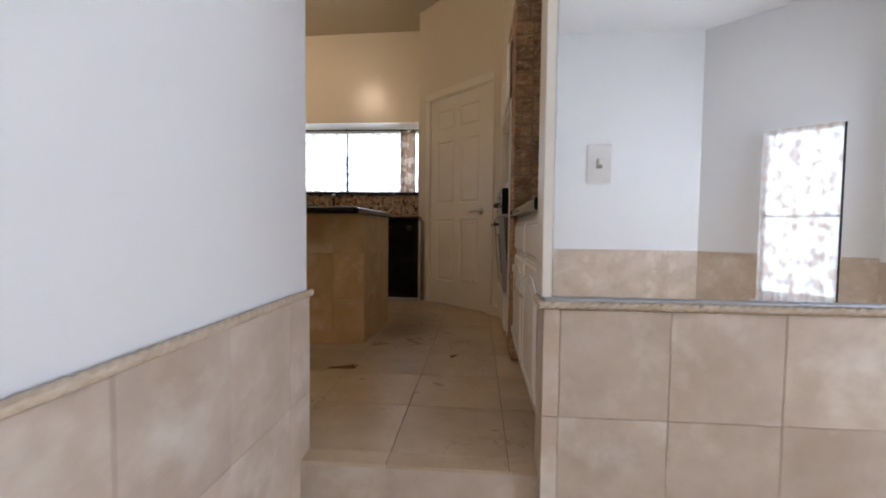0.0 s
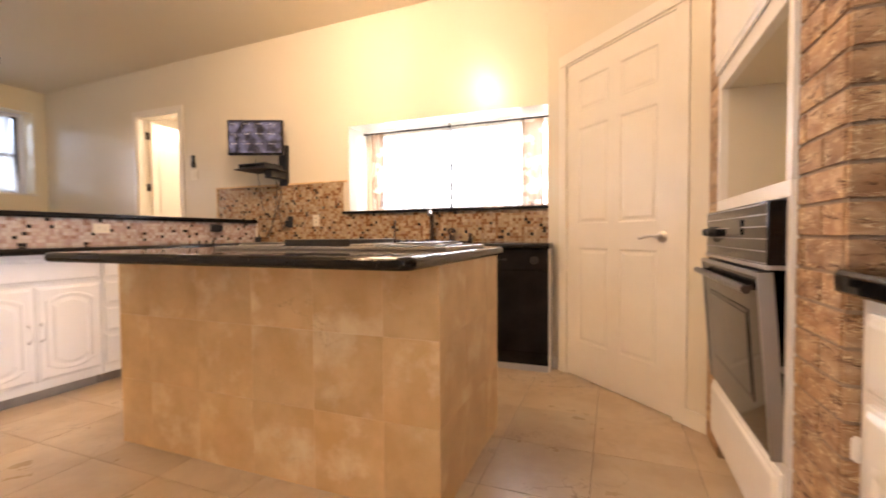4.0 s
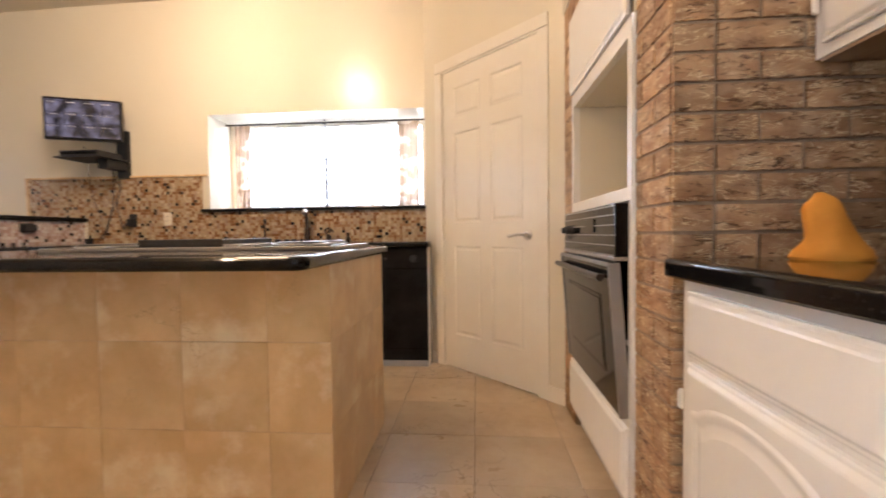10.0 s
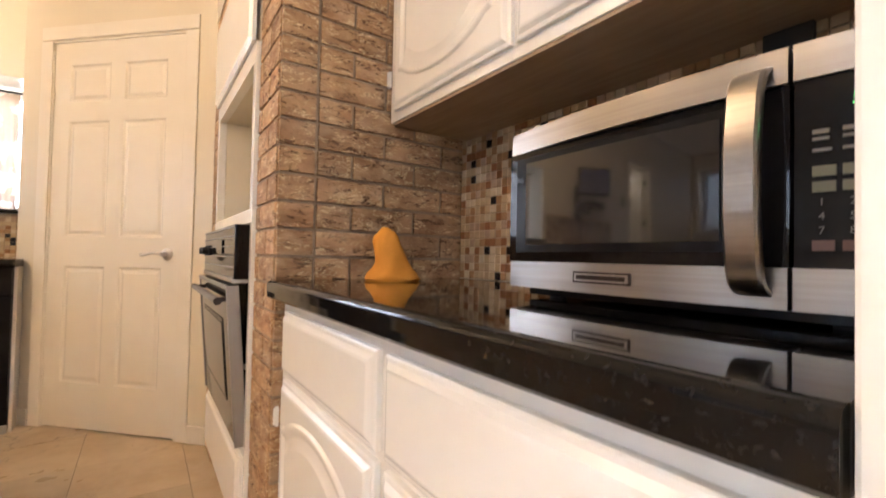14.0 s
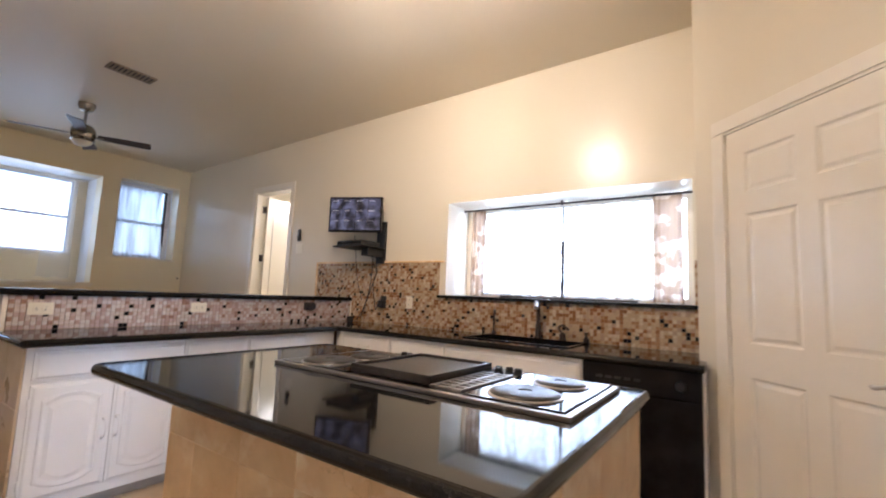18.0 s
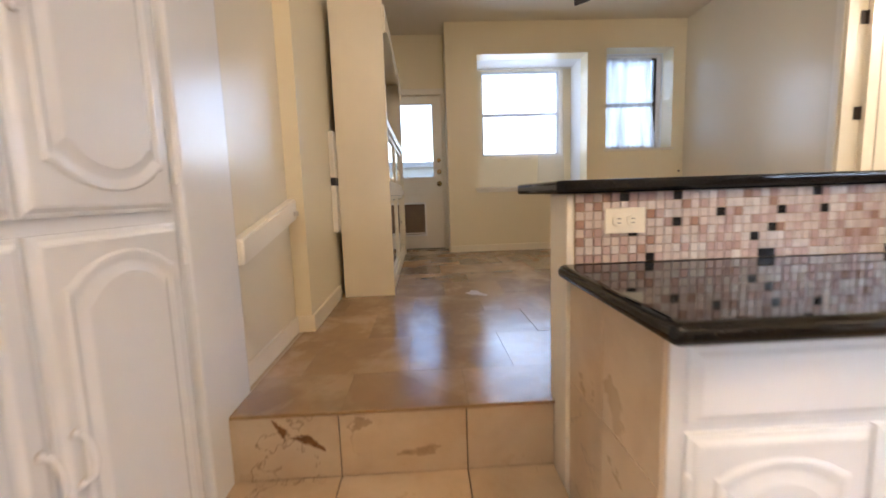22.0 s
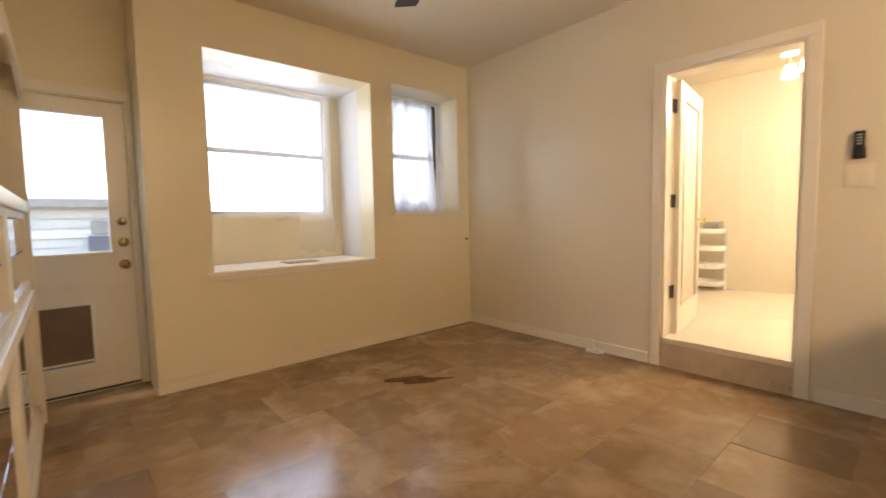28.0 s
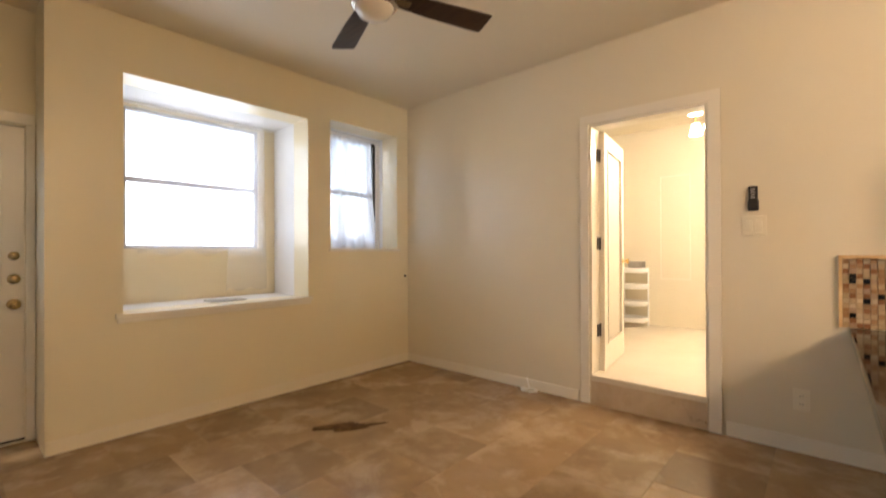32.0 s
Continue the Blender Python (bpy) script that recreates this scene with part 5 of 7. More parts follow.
part("bowl", boxes((SX0 - 0.01, SX1 + 0.01, SY0 - 0.01, SY1 + 0.01, UNDER - 0.165, UNDER - 0.155), (SX0 - 0.012, SX0, SY0, SY1, UNDER - 0.155, UNDER), (SX1, SX1 + 0.012, SY0, SY1, UNDER - 0.155, UNDER),
                     (SX0 - 0.012, SX1 + 0.012, SY0 - 0.012, SY0, UNDER - 0.155, UNDER), (SX0 - 0.012, SX1 + 0.012, SY1, SY1 + 0.012, UNDER - 0.155, UNDER)), BRONZE, sk)
part("rim", boxes((SX0 - 0.02, SX1 + 0.02, SY0 - 0.02, SY0, TOP, TOP + 0.008), (SX0 - 0.02, SX1 + 0.02, SY1, SY1 + 0.02, TOP, TOP + 0.008), (SX0 - 0.02, SX0, SY0, SY1, TOP, TOP + 0.008),
                     (SX1, SX1 + 0.02, SY0, SY1, TOP, TOP + 0.008), bevel=0.003), BLACK, sk, "raised black rim")
part("drain", lathe([(0.045, 0), (0.042, 0.003), (0.0005, 0.002)], (-0.99, 5.54, UNDER - 0.155), 20), CHROME, sk)
fa = thing("kitchen_faucet", (-0.98, 5.78, TOP), "dark bronze pull-out faucet with a chrome tip", "faucet")
part("base", lathe([(0.030, 0), (0.030, 0.012), (0.022, 0.020), (0.020, 0.10), (0.016, 0.115)], (-0.98, 5.785, TOP), 20), BRONZE, fa)
part("spout", sweep(arc([(-0.98, 5.785, TOP + 0.10), (-0.98, 5.782, TOP + 0.20), (-0.97, 5.75, TOP + 0.262), (-0.955, 5.69, TOP + 0.275), (-0.945, 5.66, TOP + 0.262)], 7), 0.015, 12), BRONZE, fa)
part("spray_tip", sweep([(-0.945, 5.66, TOP + 0.262), (-0.935, 5.63, TOP + 0.235)], 0.017, 12), CHROME, fa, "chrome spray tip")
fh = part("handle_body", lathe([(0.028, 0), (0.028, 0.01), (0.022, 0.02), (0.022, 0.05), (0.005, 0.065)], (-0.79, 5.785, TOP), 18), BRONZE, fa)
part("lever", sweep(arc([(-0.79, 5.785, TOP + 0.05), (-0.815, 5.775, TOP + 0.095), (-0.78, 5.765, TOP + 0.115), (-0.735, 5.76, TOP + 0.085)], 6), 0.008, 10), BRONZE, fh)
wt = thing("filter_tap", (-1.35, 5.78, TOP), "slim dark water filter tap with a chrome neck", "faucet")
part("base", lathe([(0.020, 0), (0.018, 0.02), (0.012, 0.03)], (-1.36, 5.79, TOP), 16), BRONZE, wt)
part("neck", sweep(arc([(-1.36, 5.79, TOP + 0.02), (-1.36, 5.79, TOP + 0.15), (-1.345, 5.77, TOP + 0.195), (-1.325, 5.74, TOP + 0.185), (-1.32, 5.73, TOP + 0.16)], 6), 0.007, 10), BRONZE, wt)
solid("soap_dispenser", lathe([(0.018, 0), (0.018, 0.03), (0.010, 0.04), (0.010, 0.06), (0.014, 0.065), (0.012, 0.075)], (-0.62, 5.79, TOP), 16), BRONZE, "small dark soap dispenser on the worktop", "dispenser")
structure("trim_window_sill", boxes((-1.95, 0.10, YS - 0.045, 6.20, 1.186, 1.212), bevel=0.006), GRANITE, "black granite sill of the sink window")
structure("trim_return_edge", boxes((0.128, 0.1395, 5.436, 5.452, TOP + 0.001, 1.56), bevel=0.004), CLADDING, "tan pencil edge on the end of the short wall")
structure("trim_splash_edge", boxes((-3.625, -1.90, YS - 0.022, YS, 1.503, 1.522), (-3.640, -3.624, YS - 0.022, YS, 1.151, 1.522), bevel=0.004), CLADDING, "tan pencil edge of the mosaic backsplash")

# sink window
win = thing("window_sink", (-0.92, 6.16, 1.21), "wide sliding window over the sink, blown out by daylight", "window", kind="structure")
part("window_frame", boxes((-1.885, 0.05, 6.205, 6.26, 1.212, 1.255), (-1.885, 0.05, 6.205, 6.26, 1.995, 2.045), (-1.885, -1.815, 6.205, 6.26, 1.255, 1.995), (-0.02, 0.05, 6.205, 6.26, 1.255, 1.995), bevel=0.003), TRIM, win)
part("meeting_stile", boxes((-0.938, -0.914, 6.150, 6.170, 1.212, 1.70), bevel=0.003), WINDOW_METAL, win, "dark upright bar between the sashes")
part("upper_stile", boxes((-0.934, -0.918, 6.155, 6.170, 1.70, 1.995), bevel=0.003), ALUMINIUM, win, "pale upper part of the upright bar")
for xa, xb, y in ((-1.815, -0.92, 6.225), (-0.92, -0.02, 6.240)):
    pn = part("pane", boxes((xa, xb, y, y + 0.004, 1.255, 1.995)), GLASS, win, "clear pane")
    pn.visible_shadow = False
part("bottom_track", boxes((-1.50, -0.345, 6.148, 6.172, 1.212, 1.230), bevel=0.003), WINDOW_METAL, win, "dark bottom track")
rod = thing("curtain_rod", (-0.92, 6.12, 2.02), "thin dark curtain rod over the sink window", "curtain rod")
part("rod", sweep([(-1.88, 6.12, 2.018), (0.045, 6.12, 2.018)], 0.008, 10), BRONZE, rod)
part("bracket", boxes((-0.93, -0.915, 6.112, 6.13, 2.0, 2.044), bevel=0.002), BRONZE, rod)


def curtain(x0, x1, z0, z1, y, folds, depth, mat_frame=None, sway=0.0, hem=0.0, n=90, rows=14, axis="x", flare=0.0):
    """A hanging sheet with folds, thick enough to be a cloth."""
    bm = bmesh.new()
    grid = []
    for r in range(rows + 1):
        t = r / rows
        row = []
        for k in range(n + 1):
            u = k / n
            x = x0 + (x1 - x0) * u + sway * (1 - t) * math.sin(2.2 * u + 1.3) + flare * (1 - t) ** 2 * u
            yy = y + depth * (0.55 + 0.45 * (1 - t)) * math.sin(2 * math.pi * folds * u + 0.8 * math.sin(5 * u) + 0.5 * (1 - t)) + 0.3 * depth * math.sin(17 * u + 3 * t)
            z = z0 + (z1 - z0) * t + (hem * math.sin(2 * math.pi * folds * u * 0.5) if r == 0 else 0)
            row.append(bm.verts.new((x, yy, z) if axis == "x" else (yy, x, z)))
        grid.append(row)
    for a, b in zip(grid, grid[1:]):
        for k in range(n):
            bm.faces.new((a[k], a[k + 1], b[k + 1], b[k]))
    return bm


solid("lace_curtain", curtain(-1.70, -0.19, 1.225, 2.005, 6.192, 13, 0.010), SHEER_LACE, "white patterned lace curtain across the sink window", "curtain", "sink window curtains")
solid("brocade_curtain", curtain(-1.805, -1.655, 1.22, 2.015, 6.135, 3.5, 0.011, n=30), BROCADE, "thin tan brocade side curtain at the sink window", "curtain", "sink window curtains")
solid("brocade_curtain", curtain(-0.235, -0.035, 1.22, 2.015, 6.135, 4, 0.011, n=36), BROCADE, "thin tan brocade side curtain at the sink window", "curtain", "sink window curtains")

# television on its arm
TA, TB = Vector((-3.035, 5.447, 0)), Vector((-2.535, 5.660, 0))
tt = math.degrees(math.atan2(TB.y - TA.y, TB.x - TA.x))
mt = place(TA.x, TA.y, 1.785, tt)
TVW = (TB - TA).length
tv = thing("television", mt, "small black flat television on a wall arm showing camera pictures", "television")
part("housing", boxes((0.0, TVW, 0.0, 0.035, 0.0, 0.345), (0.12, TVW - 0.12, 0.035, 0.055, 0.06, 0.28), bevel=0.005), RUBBER, tv, "", mt)
part("bezel", boxes((0.0, TVW, -0.004, 0.0, 0.0, 0.022), (0.0, TVW, -0.004, 0.0, 0.330, 0.345), (0.0, 0.014, -0.004, 0.0, 0.022, 0.330), (TVW - 0.014, TVW, -0.004, 0.0, 0.022, 0.330), bevel=0.001), BLACK, tv, "glossy black bezel", mt)
sm = bpy.data.materials.new("screen_picture")
sm.use_nodes = True
sn = sm.node_tree
sb = sn.nodes["Principled BSDF"]
sb.inputs["Base Color"].default_value, sb.inputs["Roughness"].default_value = (0.01, 0.01, 0.01, 1), 0.15
stc = sn.nodes.new("ShaderNodeTexCoord")
svo = sn.nodes.new("ShaderNodeTexVoronoi")
svo.inputs["Scale"].default_value = 26.0
srp = sn.nodes.new("ShaderNodeValToRGB")
srp.color_ramp.elements[0].position, srp.color_ramp.elements[0].color = 0.25, (0.02, 0.018, 0.03, 1)
srp.color_ramp.elements[1].position, srp.color_ramp.elements[1].color = 0.95, (0.42, 0.40, 0.56, 1)
snz = sn.nodes.new("ShaderNodeTexNoise")
snz.inputs["Scale"].default_value, snz.inputs["Detail"].default_value = 14.0, 5.0
sn.links.new(stc.outputs["Object"], snz.inputs["Vector"])
sn.links.new(snz.outputs[0], srp.inputs[0])
srp.color_ramp.elements[0].position, srp.color_ramp.elements[1].position = 0.42, 0.72
sn.links.new(srp.outputs[0], sb.inputs["Emission Color"])
sb.inputs["Emission Strength"].default_value = 0.10
scr = part("screen", boxes((0.014, TVW - 0.014, -0.002, 0.0, 0.022, 0.330)), sm, tv, "lit screen split into small camera pictures", mt)
cols, rws = 4, 3
for c in range(cols):
    for r in range(rws):
        x, z = 0.022 + c * (TVW - 0.044) / cols, 0.030 + r * 0.098
        part("caption_bar", boxes((x + 0.008, x + 0.07, -0.0036, -0.0024, z + 0.078, z + 0.084)), GREY_PRINT, scr, "", mt)
for z in (0.124, 0.224):
    part("grid_line", boxes((0.014, TVW - 0.014, -0.0034, -0.002, z, z + 0.003)), RUBBER, scr, "", mt)
for c in (1, 2, 3):
    x = 0.014 + c * (TVW - 0.028) / 4
    part("grid_line", boxes((x, x + 0.003, -0.0034, -0.002, 0.022, 0.330)), RUBBER, scr, "", mt)
ma = thing("television_bracket", (-2.70, YS, 1.6), "black swing arm and shelf bracket screwed to the wall", "bracket")
part("wall_plate", boxes((-2.73, -2.62, YS - 0.03, YS, 1.50, 1.92), bevel=0.004), RUBBER, ma)
part("upper_arm", boxes((-2.72, -2.64, YS - 0.20, YS - 0.03, 1.84, 1.91), bevel=0.006), RUBBER, ma)
part("shelf", boxes((-3.02, -2.60, 5.50, YS - 0.03, 1.640, 1.652), bevel=0.003), RUBBER, ma, "thin black shelf")
part("shelf_arm", boxes((-2.72, -2.63, 5.60, YS - 0.03, 1.56, 1.640), bevel=0.006), RUBBER, ma)
rec = thing("video_recorder", (-2.82, 5.64, 1.652), "flat black video recorder on the wall shelf", "recorder")
part("case", boxes((-2.98, -2.64, 5.52, 5.77, 1.654, 1.700), bevel=0.004), RUBBER, rec)
part("front_strip", boxes((-2.97, -2.65, 5.516, 5.521, 1.668, 1.688), bevel=0.001), BLACK, rec, "glossy front strip")
for k, pts in enumerate(([(-2.98, 5.75, 1.785), (-3.00, 5.80, 1.60), (-2.98, 5.82, 1.35), (-2.93, 5.825, 1.20), (-2.90, 5.825, 1.12)],
                         [(-2.78, 5.80, 1.655), (-2.77, 5.82, 1.45), (-2.80, 5.825, 1.25), (-2.86, 5.82, 1.05), (-2.92, 5.79, 0.93)],
                         [(-2.74, 5.80, 1.655), (-2.76, 5.825, 1.50), (-2.72, 5.825, 1.40), (-2.80, 5.825, 1.20), (-2.88, 5.80, 0.95)],
                         [(-2.70, 5.80, 1.53), (-2.71, 5.82, 1.40), (-2.75, 5.825, 1.30), (-2.70, 5.82, 1.05), (-2.66, 5.81, 1.10)])):
    solid("hanging_cable", sweep(arc(pts, 8), 0.004 if k else 0.003, 6), RUBBER, "thin black cable hanging down the backsplash from the wall shelf", "cable", "television cables")


def outlet(name, m, mat, label, sockets=2, w=0.072, h=0.116):
    """A cover plate that looks to -y of m, its middle at m, with sockets."""
    r = thing(name, m, label, "outlet" if sockets else "switch")
    part("plate", boxes((-w / 2, w / 2, -0.006, 0.0, -h / 2, h / 2), bevel=0.0025), mat, r, "", m)
    for k in range(sockets):
        z = (k - (sockets - 1) / 2) * 0.040
        s = part("socket", lathe([(0.017, 0), (0.0165, 0.002), (0.0005, 0.0022)], (0, -0.006, z), 18, "-y"), mat, r, "", m)
        for x in (-0.006, 0.006):
            part("slot", boxes((x - 0.0012, x + 0.0012, -0.0090, -0.008, z - 0.004, z + 0.006)), DARK_SLOT, s, "", m)
    return r


def switch_plate(m, label, gangs=1, mat=None, rocker=True):
    mat = mat or WHITE_PLASTIC
    w = 0.045 * gangs + 0.026
    r = thing("light_switch", m, label, "switch")
    part("plate", boxes((-w / 2, w / 2, -0.006, 0.0, -0.058, 0.058), bevel=0.0025), mat, r, "", m)
    for k in range(gangs):
        x = (k - (gangs - 1) / 2) * 0.046
        if rocker:
            part("rocker", boxes((x - 0.016, x + 0.016, -0.010, -0.006, -0.033, 0.033), bevel=0.002), mat, r, "", m)
        else:
            part("slot", boxes((x - 0.008, x + 0.008, -0.0075, -0.006, -0.014, 0.014)), GREY_KICK, r, "", m)
            part("toggle", boxes((x - 0.005, x + 0.005, -0.020, -0.006, -0.004, 0.012), bevel=0.002), mat, r, "", m)
    return r


quarter = Matrix.Rotation(radians(90), 4, "Y")
outlet("wall_outlet", place(-3.083, 3.402, 1.033, 90) @ quarter, IVORY, "ivory outlet set sideways in the rose mosaic")
outlet("wall_outlet", place(-3.083, 4.303, 1.040, 90) @ quarter, IVORY, "ivory outlet set sideways in the rose mosaic")
outlet("wall_outlet", place(-3.083, 5.32, 1.055, 90) @ quarter, RUBBER, "black outlet set sideways in the rose mosaic")
outlet("wall_outlet", place(-2.61, YS - 0.010, 1.12, 0), RUBBER, "black outlet in the mosaic below the television")
outlet("wall_outlet", place(-2.28, YS - 0.010, 1.13, 0), IVORY, "ivory outlet in the mosaic backsplash")
solid("plug_adapter", boxes((-2.64, -2.585, YS - 0.062, YS - 0.017, 1.07, 1.135), bevel=0.005), RUBBER, "black plug adapter pushed into the outlet", "adapter")
solid("plug_adapter", boxes((-3.076, -3.03, 5.27, 5.36, 1.03, 1.08), bevel=0.005), RUBBER, "black plug adapter pushed into the outlet", "adapter")
outlet("wall_outlet", place(0.134, 5.66, 1.42, -90), IVORY, "ivory outlet on the short wall by the window")
solid("small_black_cup", lathe([(0.028, 0), (0.032, 0.05), (0.030, 0.052), (0.026, 0.006), (0.0005, 0.006)], (-2.92, 5.70, TOP), 18), RUBBER, "small black cup where the cables end on the worktop", "cup")

# unseen fitting invented for the near fill light, then the island's track light
nl = thing("added_ceiling_lamp", (-0.85, 2.32, ceil_z(-0.85)), "small round ceiling fitting added unseen near the tall cabinets", "lamp")
part("plate", lathe([(0.075, -0.022), (0.085, -0.015), (0.085, 0.0)], (-0.85, 2.32, ceil_z(-0.85)), 24), WHITE_PLASTIC, nl)
part("socket", lathe([(0.028, -0.055), (0.032, -0.022)], (-0.85, 2.32, ceil_z(-0.85)), 20), WHITE_PLASTIC, nl)
cl = thing("track_light", (-1.05, 3.85, ceil_z(-1.05)), "small ceiling track light with two lamp heads", "lamp")
part("track", boxes((-1.30, -0.80, 3.845, 3.875, ceil_z(-1.05) - 0.035, ceil_z(-1.05) - 0.006), bevel=0.004), WHITE_PLASTIC, cl)
hd = part("lamp_head", lathe([(0.035, 0), (0.050, 0.02), (0.055, 0.09), (0.050, 0.092), (0.03, 0.03), (0.0005, 0.03)], (-0.90, 3.79, 2.93), 20, "y"), WHITE_PLASTIC, cl, "white round lamp head")
part("lamp_head", lathe([(0.035, 0), (0.050, 0.02), (0.055, 0.09), (0.050, 0.092), (0.03, 0.03), (0.0005, 0.03)], (-1.22, 3.79, 2.93), 20, "y"), WHITE_PLASTIC, cl, "white round lamp head")


# ---- tall cabinets and steps ----
YC = 2.178
mk = place(-1.25, 2.125, 0, 178.5)
cabinet("tall_cabinet", "tall white two-door pantry cabinet", mk, 0.878, 0.0, 2.22, 0.60,
        [("arch", 0.020, 0.432, 0.12, 1.075, (0.405, 0.66, True)), ("arch", 0.440, 0.862, 0.12, 1.075, (0.468, 0.66, True)),
         ("hang", 0.020, 0.432, 1.105, 2.20, (0.405, 1.50, True)), ("hang", 0.440, 0.862, 1.105, 2.20, (0.468, 1.50, True))], group="tall cabinets", mat=DAYLIT_CABINET)
mk2 = place(-2.13, 2.148, 0, 178.5)
cabinet("tall_cabinet", "tall white two-door pantry cabinet beside the steps", mk2, 0.945, 0.0, 2.22, 0.60,
        [("arch", 0.020, 0.490, 0.12, 1.075, (0.460, 0.66, True)), ("arch", 0.500, 0.925, 0.12, 1.075, (0.530, 0.66, True)),
         ("hang", 0.020, 0.490, 1.105, 2.20, (0.460, 1.50, True)), ("hang", 0.500, 0.925, 1.105, 2.20, (0.530, 1.50, True))], group="tall cabinets", mat=DAYLIT_CABINET)
structure("trim_cabinet_end", boxes((-3.385, -3.077, 2.0, YC + 0.020, 0.0, 3.1), bevel=0.012), DAYLIT_CABINET, "white end panel of the tall cabinets beside the steps")
structure("wall_above_cabinets", boxes((-3.077, -1.25, 1.55, 2.12, 2.222, 3.2)), PAINT, "cream wall above the tall cabinets")
structure("step_core", boxes((-3.21, -3.002, 2.17, 3.238, 0.0, 0.212), (-3.225, -3.211, 2.17, 3.238, 0.2, DEN - 0.008)), DARK_GROUT, "grouted core of the two steps")
bm = prism([(-3.388, 0.992), (-3.388, 0.900), (-4.045, 1.025), (-4.045, 1.125)], 0.0, 0.045)
bmesh.ops.bevel(bm, geom=bm.edges[:], offset=0.006, segments=2, affect="EDGES")
rl = thing("hand_rail", (-3.6, 2.17, 1.0), "cream board handrail on the wall beside the steps", "handrail")
part("board", bm, TRIM, rl, "", Matrix.Translation((0, 2.215, 0)) @ Matrix.Rotation(radians(90), 4, "X"))
part("end_latch", boxes((-4.035, -3.985, 2.215, 2.226, 1.040, 1.065), bevel=0.003), CHROME, rl, "small metal latch at the board's end")
for x, z in ((-3.50, 0.955), (-3.9, 1.045)):
    part("spacer", boxes((x - 0.03, x + 0.03, 2.168, 2.176, z - 0.02, z + 0.03)), TRIM, rl)
bm = boxes((-4.046, -3.387, 2.171, 2.184, DEN + 0.0005, 0.535), bevel=0.003)
structure("baseboard_steps", bm, TRIM, "cream skirting that follows the steps")
wp = thing("wall_panel", (-4.6, 2.25, 1.2), "flat white cover panel on the wall beside the bookcase", "panel")
part("cover", boxes((-4.775, -4.70, 2.251, 2.283, 0.90, 1.20), (-4.775, -4.70, 2.251, 2.283, 1.25, 1.54), bevel=0.004), TRIM, wp)
part("latch", boxes((-4.77, -4.71, 2.251, 2.287, 1.20, 1.25), bevel=0.003), RUBBER, wp, "dark latch between the halves")

# ---- bookcase ----
BX0, BX1, BY0, BY1, BT = -6.86, -4.78, 2.285, 2.62, 2.355
bk = thing("bookcase", (-5.8, 2.45, DEN), "tall cream built-in bookcase with mirrored back panels, empty", "bookcase")
part("side_panel", boxes((BX1 - 0.03, BX1, BY0, BY1, DEN, BT), bevel=0.003), CREAM_TRIM, bk, "plain end panel")
part("side_panel", boxes((BX0, BX0 + 0.03, BY0, BY1, DEN, BT), bevel=0.003), CREAM_TRIM, bk)
part("top_panel", boxes((BX0 + 0.03, BX1 - 0.03, BY0, BY1, BT - 0.03, BT)), CREAM_TRIM, bk)
part("back_panel", boxes((BX0 + 0.03, BX1 - 0.03, BY0, BY0 + 0.012, DEN + 0.01, BT - 0.03)), CREAM_TRIM, bk)
part("plinth", boxes((BX0 + 0.03, BX1 - 0.03, BY0 + 0.012, BY1 - 0.012, DEN, DEN + 0.075), bevel=0.002), CREAM_TRIM, bk, "closed foot")
for z in (1.125, 1.58):
    part("shelf", boxes((BX0 + 0.03, BX1 - 0.03, BY0 + 0.012, BY1 - 0.004, z, z + 0.055), bevel=0.004), CREAM_TRIM, bk, "thick white shelf")
xm = (BX0 + BX1) / 2
YM = BY1 - 0.035
part("mirror_backing", boxes((BX0 + 0.032, BX1 - 0.032, YM - 0.015, YM - 0.003, DEN + 0.075, 1.125), (BX0 + 0.032, BX1 - 0.032, YM - 0.015, YM - 0.003, 1.18, 1.58)), RUBBER, bk, "dark lines between the panes")
for za, zb in ((DEN + 0.078, 1.123), (1.182, 1.578)):
    for xa, xb in ((BX0 + 0.03, xm - 0.015), (xm + 0.015, BX1 - 0.03)):
        d = part("mirror_door", boxes((xa, xa + 0.05, YM, YM + 0.016, za, zb), (xb - 0.05, xb, YM, YM + 0.016, za, zb), (xa + 0.05, xb - 0.05, YM, YM + 0.016, za, za + 0.05), (xa + 0.05, xb - 0.05, YM, YM + 0.016, zb - 0.03, zb), bevel=0.002), CREAM_TRIM, bk, "white framed mirror door")
        for c in range(4):
            for r in range(2):
                pa, pb = xa + 0.05 + (xb - xa - 0.10) * c / 4, xa + 0.05 + (xb - xa - 0.10) * (c + 1) / 4
                qa, qb = za + 0.05 + (zb - za - 0.08) * r / 2, za + 0.05 + (zb - za - 0.08) * (r + 1) / 2
                part("mirror_pane", boxes((pa + 0.004, pb - 0.004, YM - 0.003, YM + 0.003, qa + 0.004, qb - 0.004), bevel=0.0015), MIRROR, d, "mirror pane")
# scalloped valance
pts = [(BX1 - 0.031, BT - 0.03), (BX0 + 0.031, BT - 0.03)]
n = 36
pts += [(BX0 + 0.031 + (BX1 - BX0 - 0.062) * k / n, BT - 0.20 + 0.10 * abs(math.sin(math.pi * 2 * k / n)) ** 0.7) for k in range(n + 1)]
bm = prism(pts, -0.018, 0.0)
part("valance", bm, CREAM_TRIM, bk, "scalloped valance", Matrix.Translation((0, BY1 - 0.004, 0)) @ Matrix.Rotation(radians(90), 4, "X"))
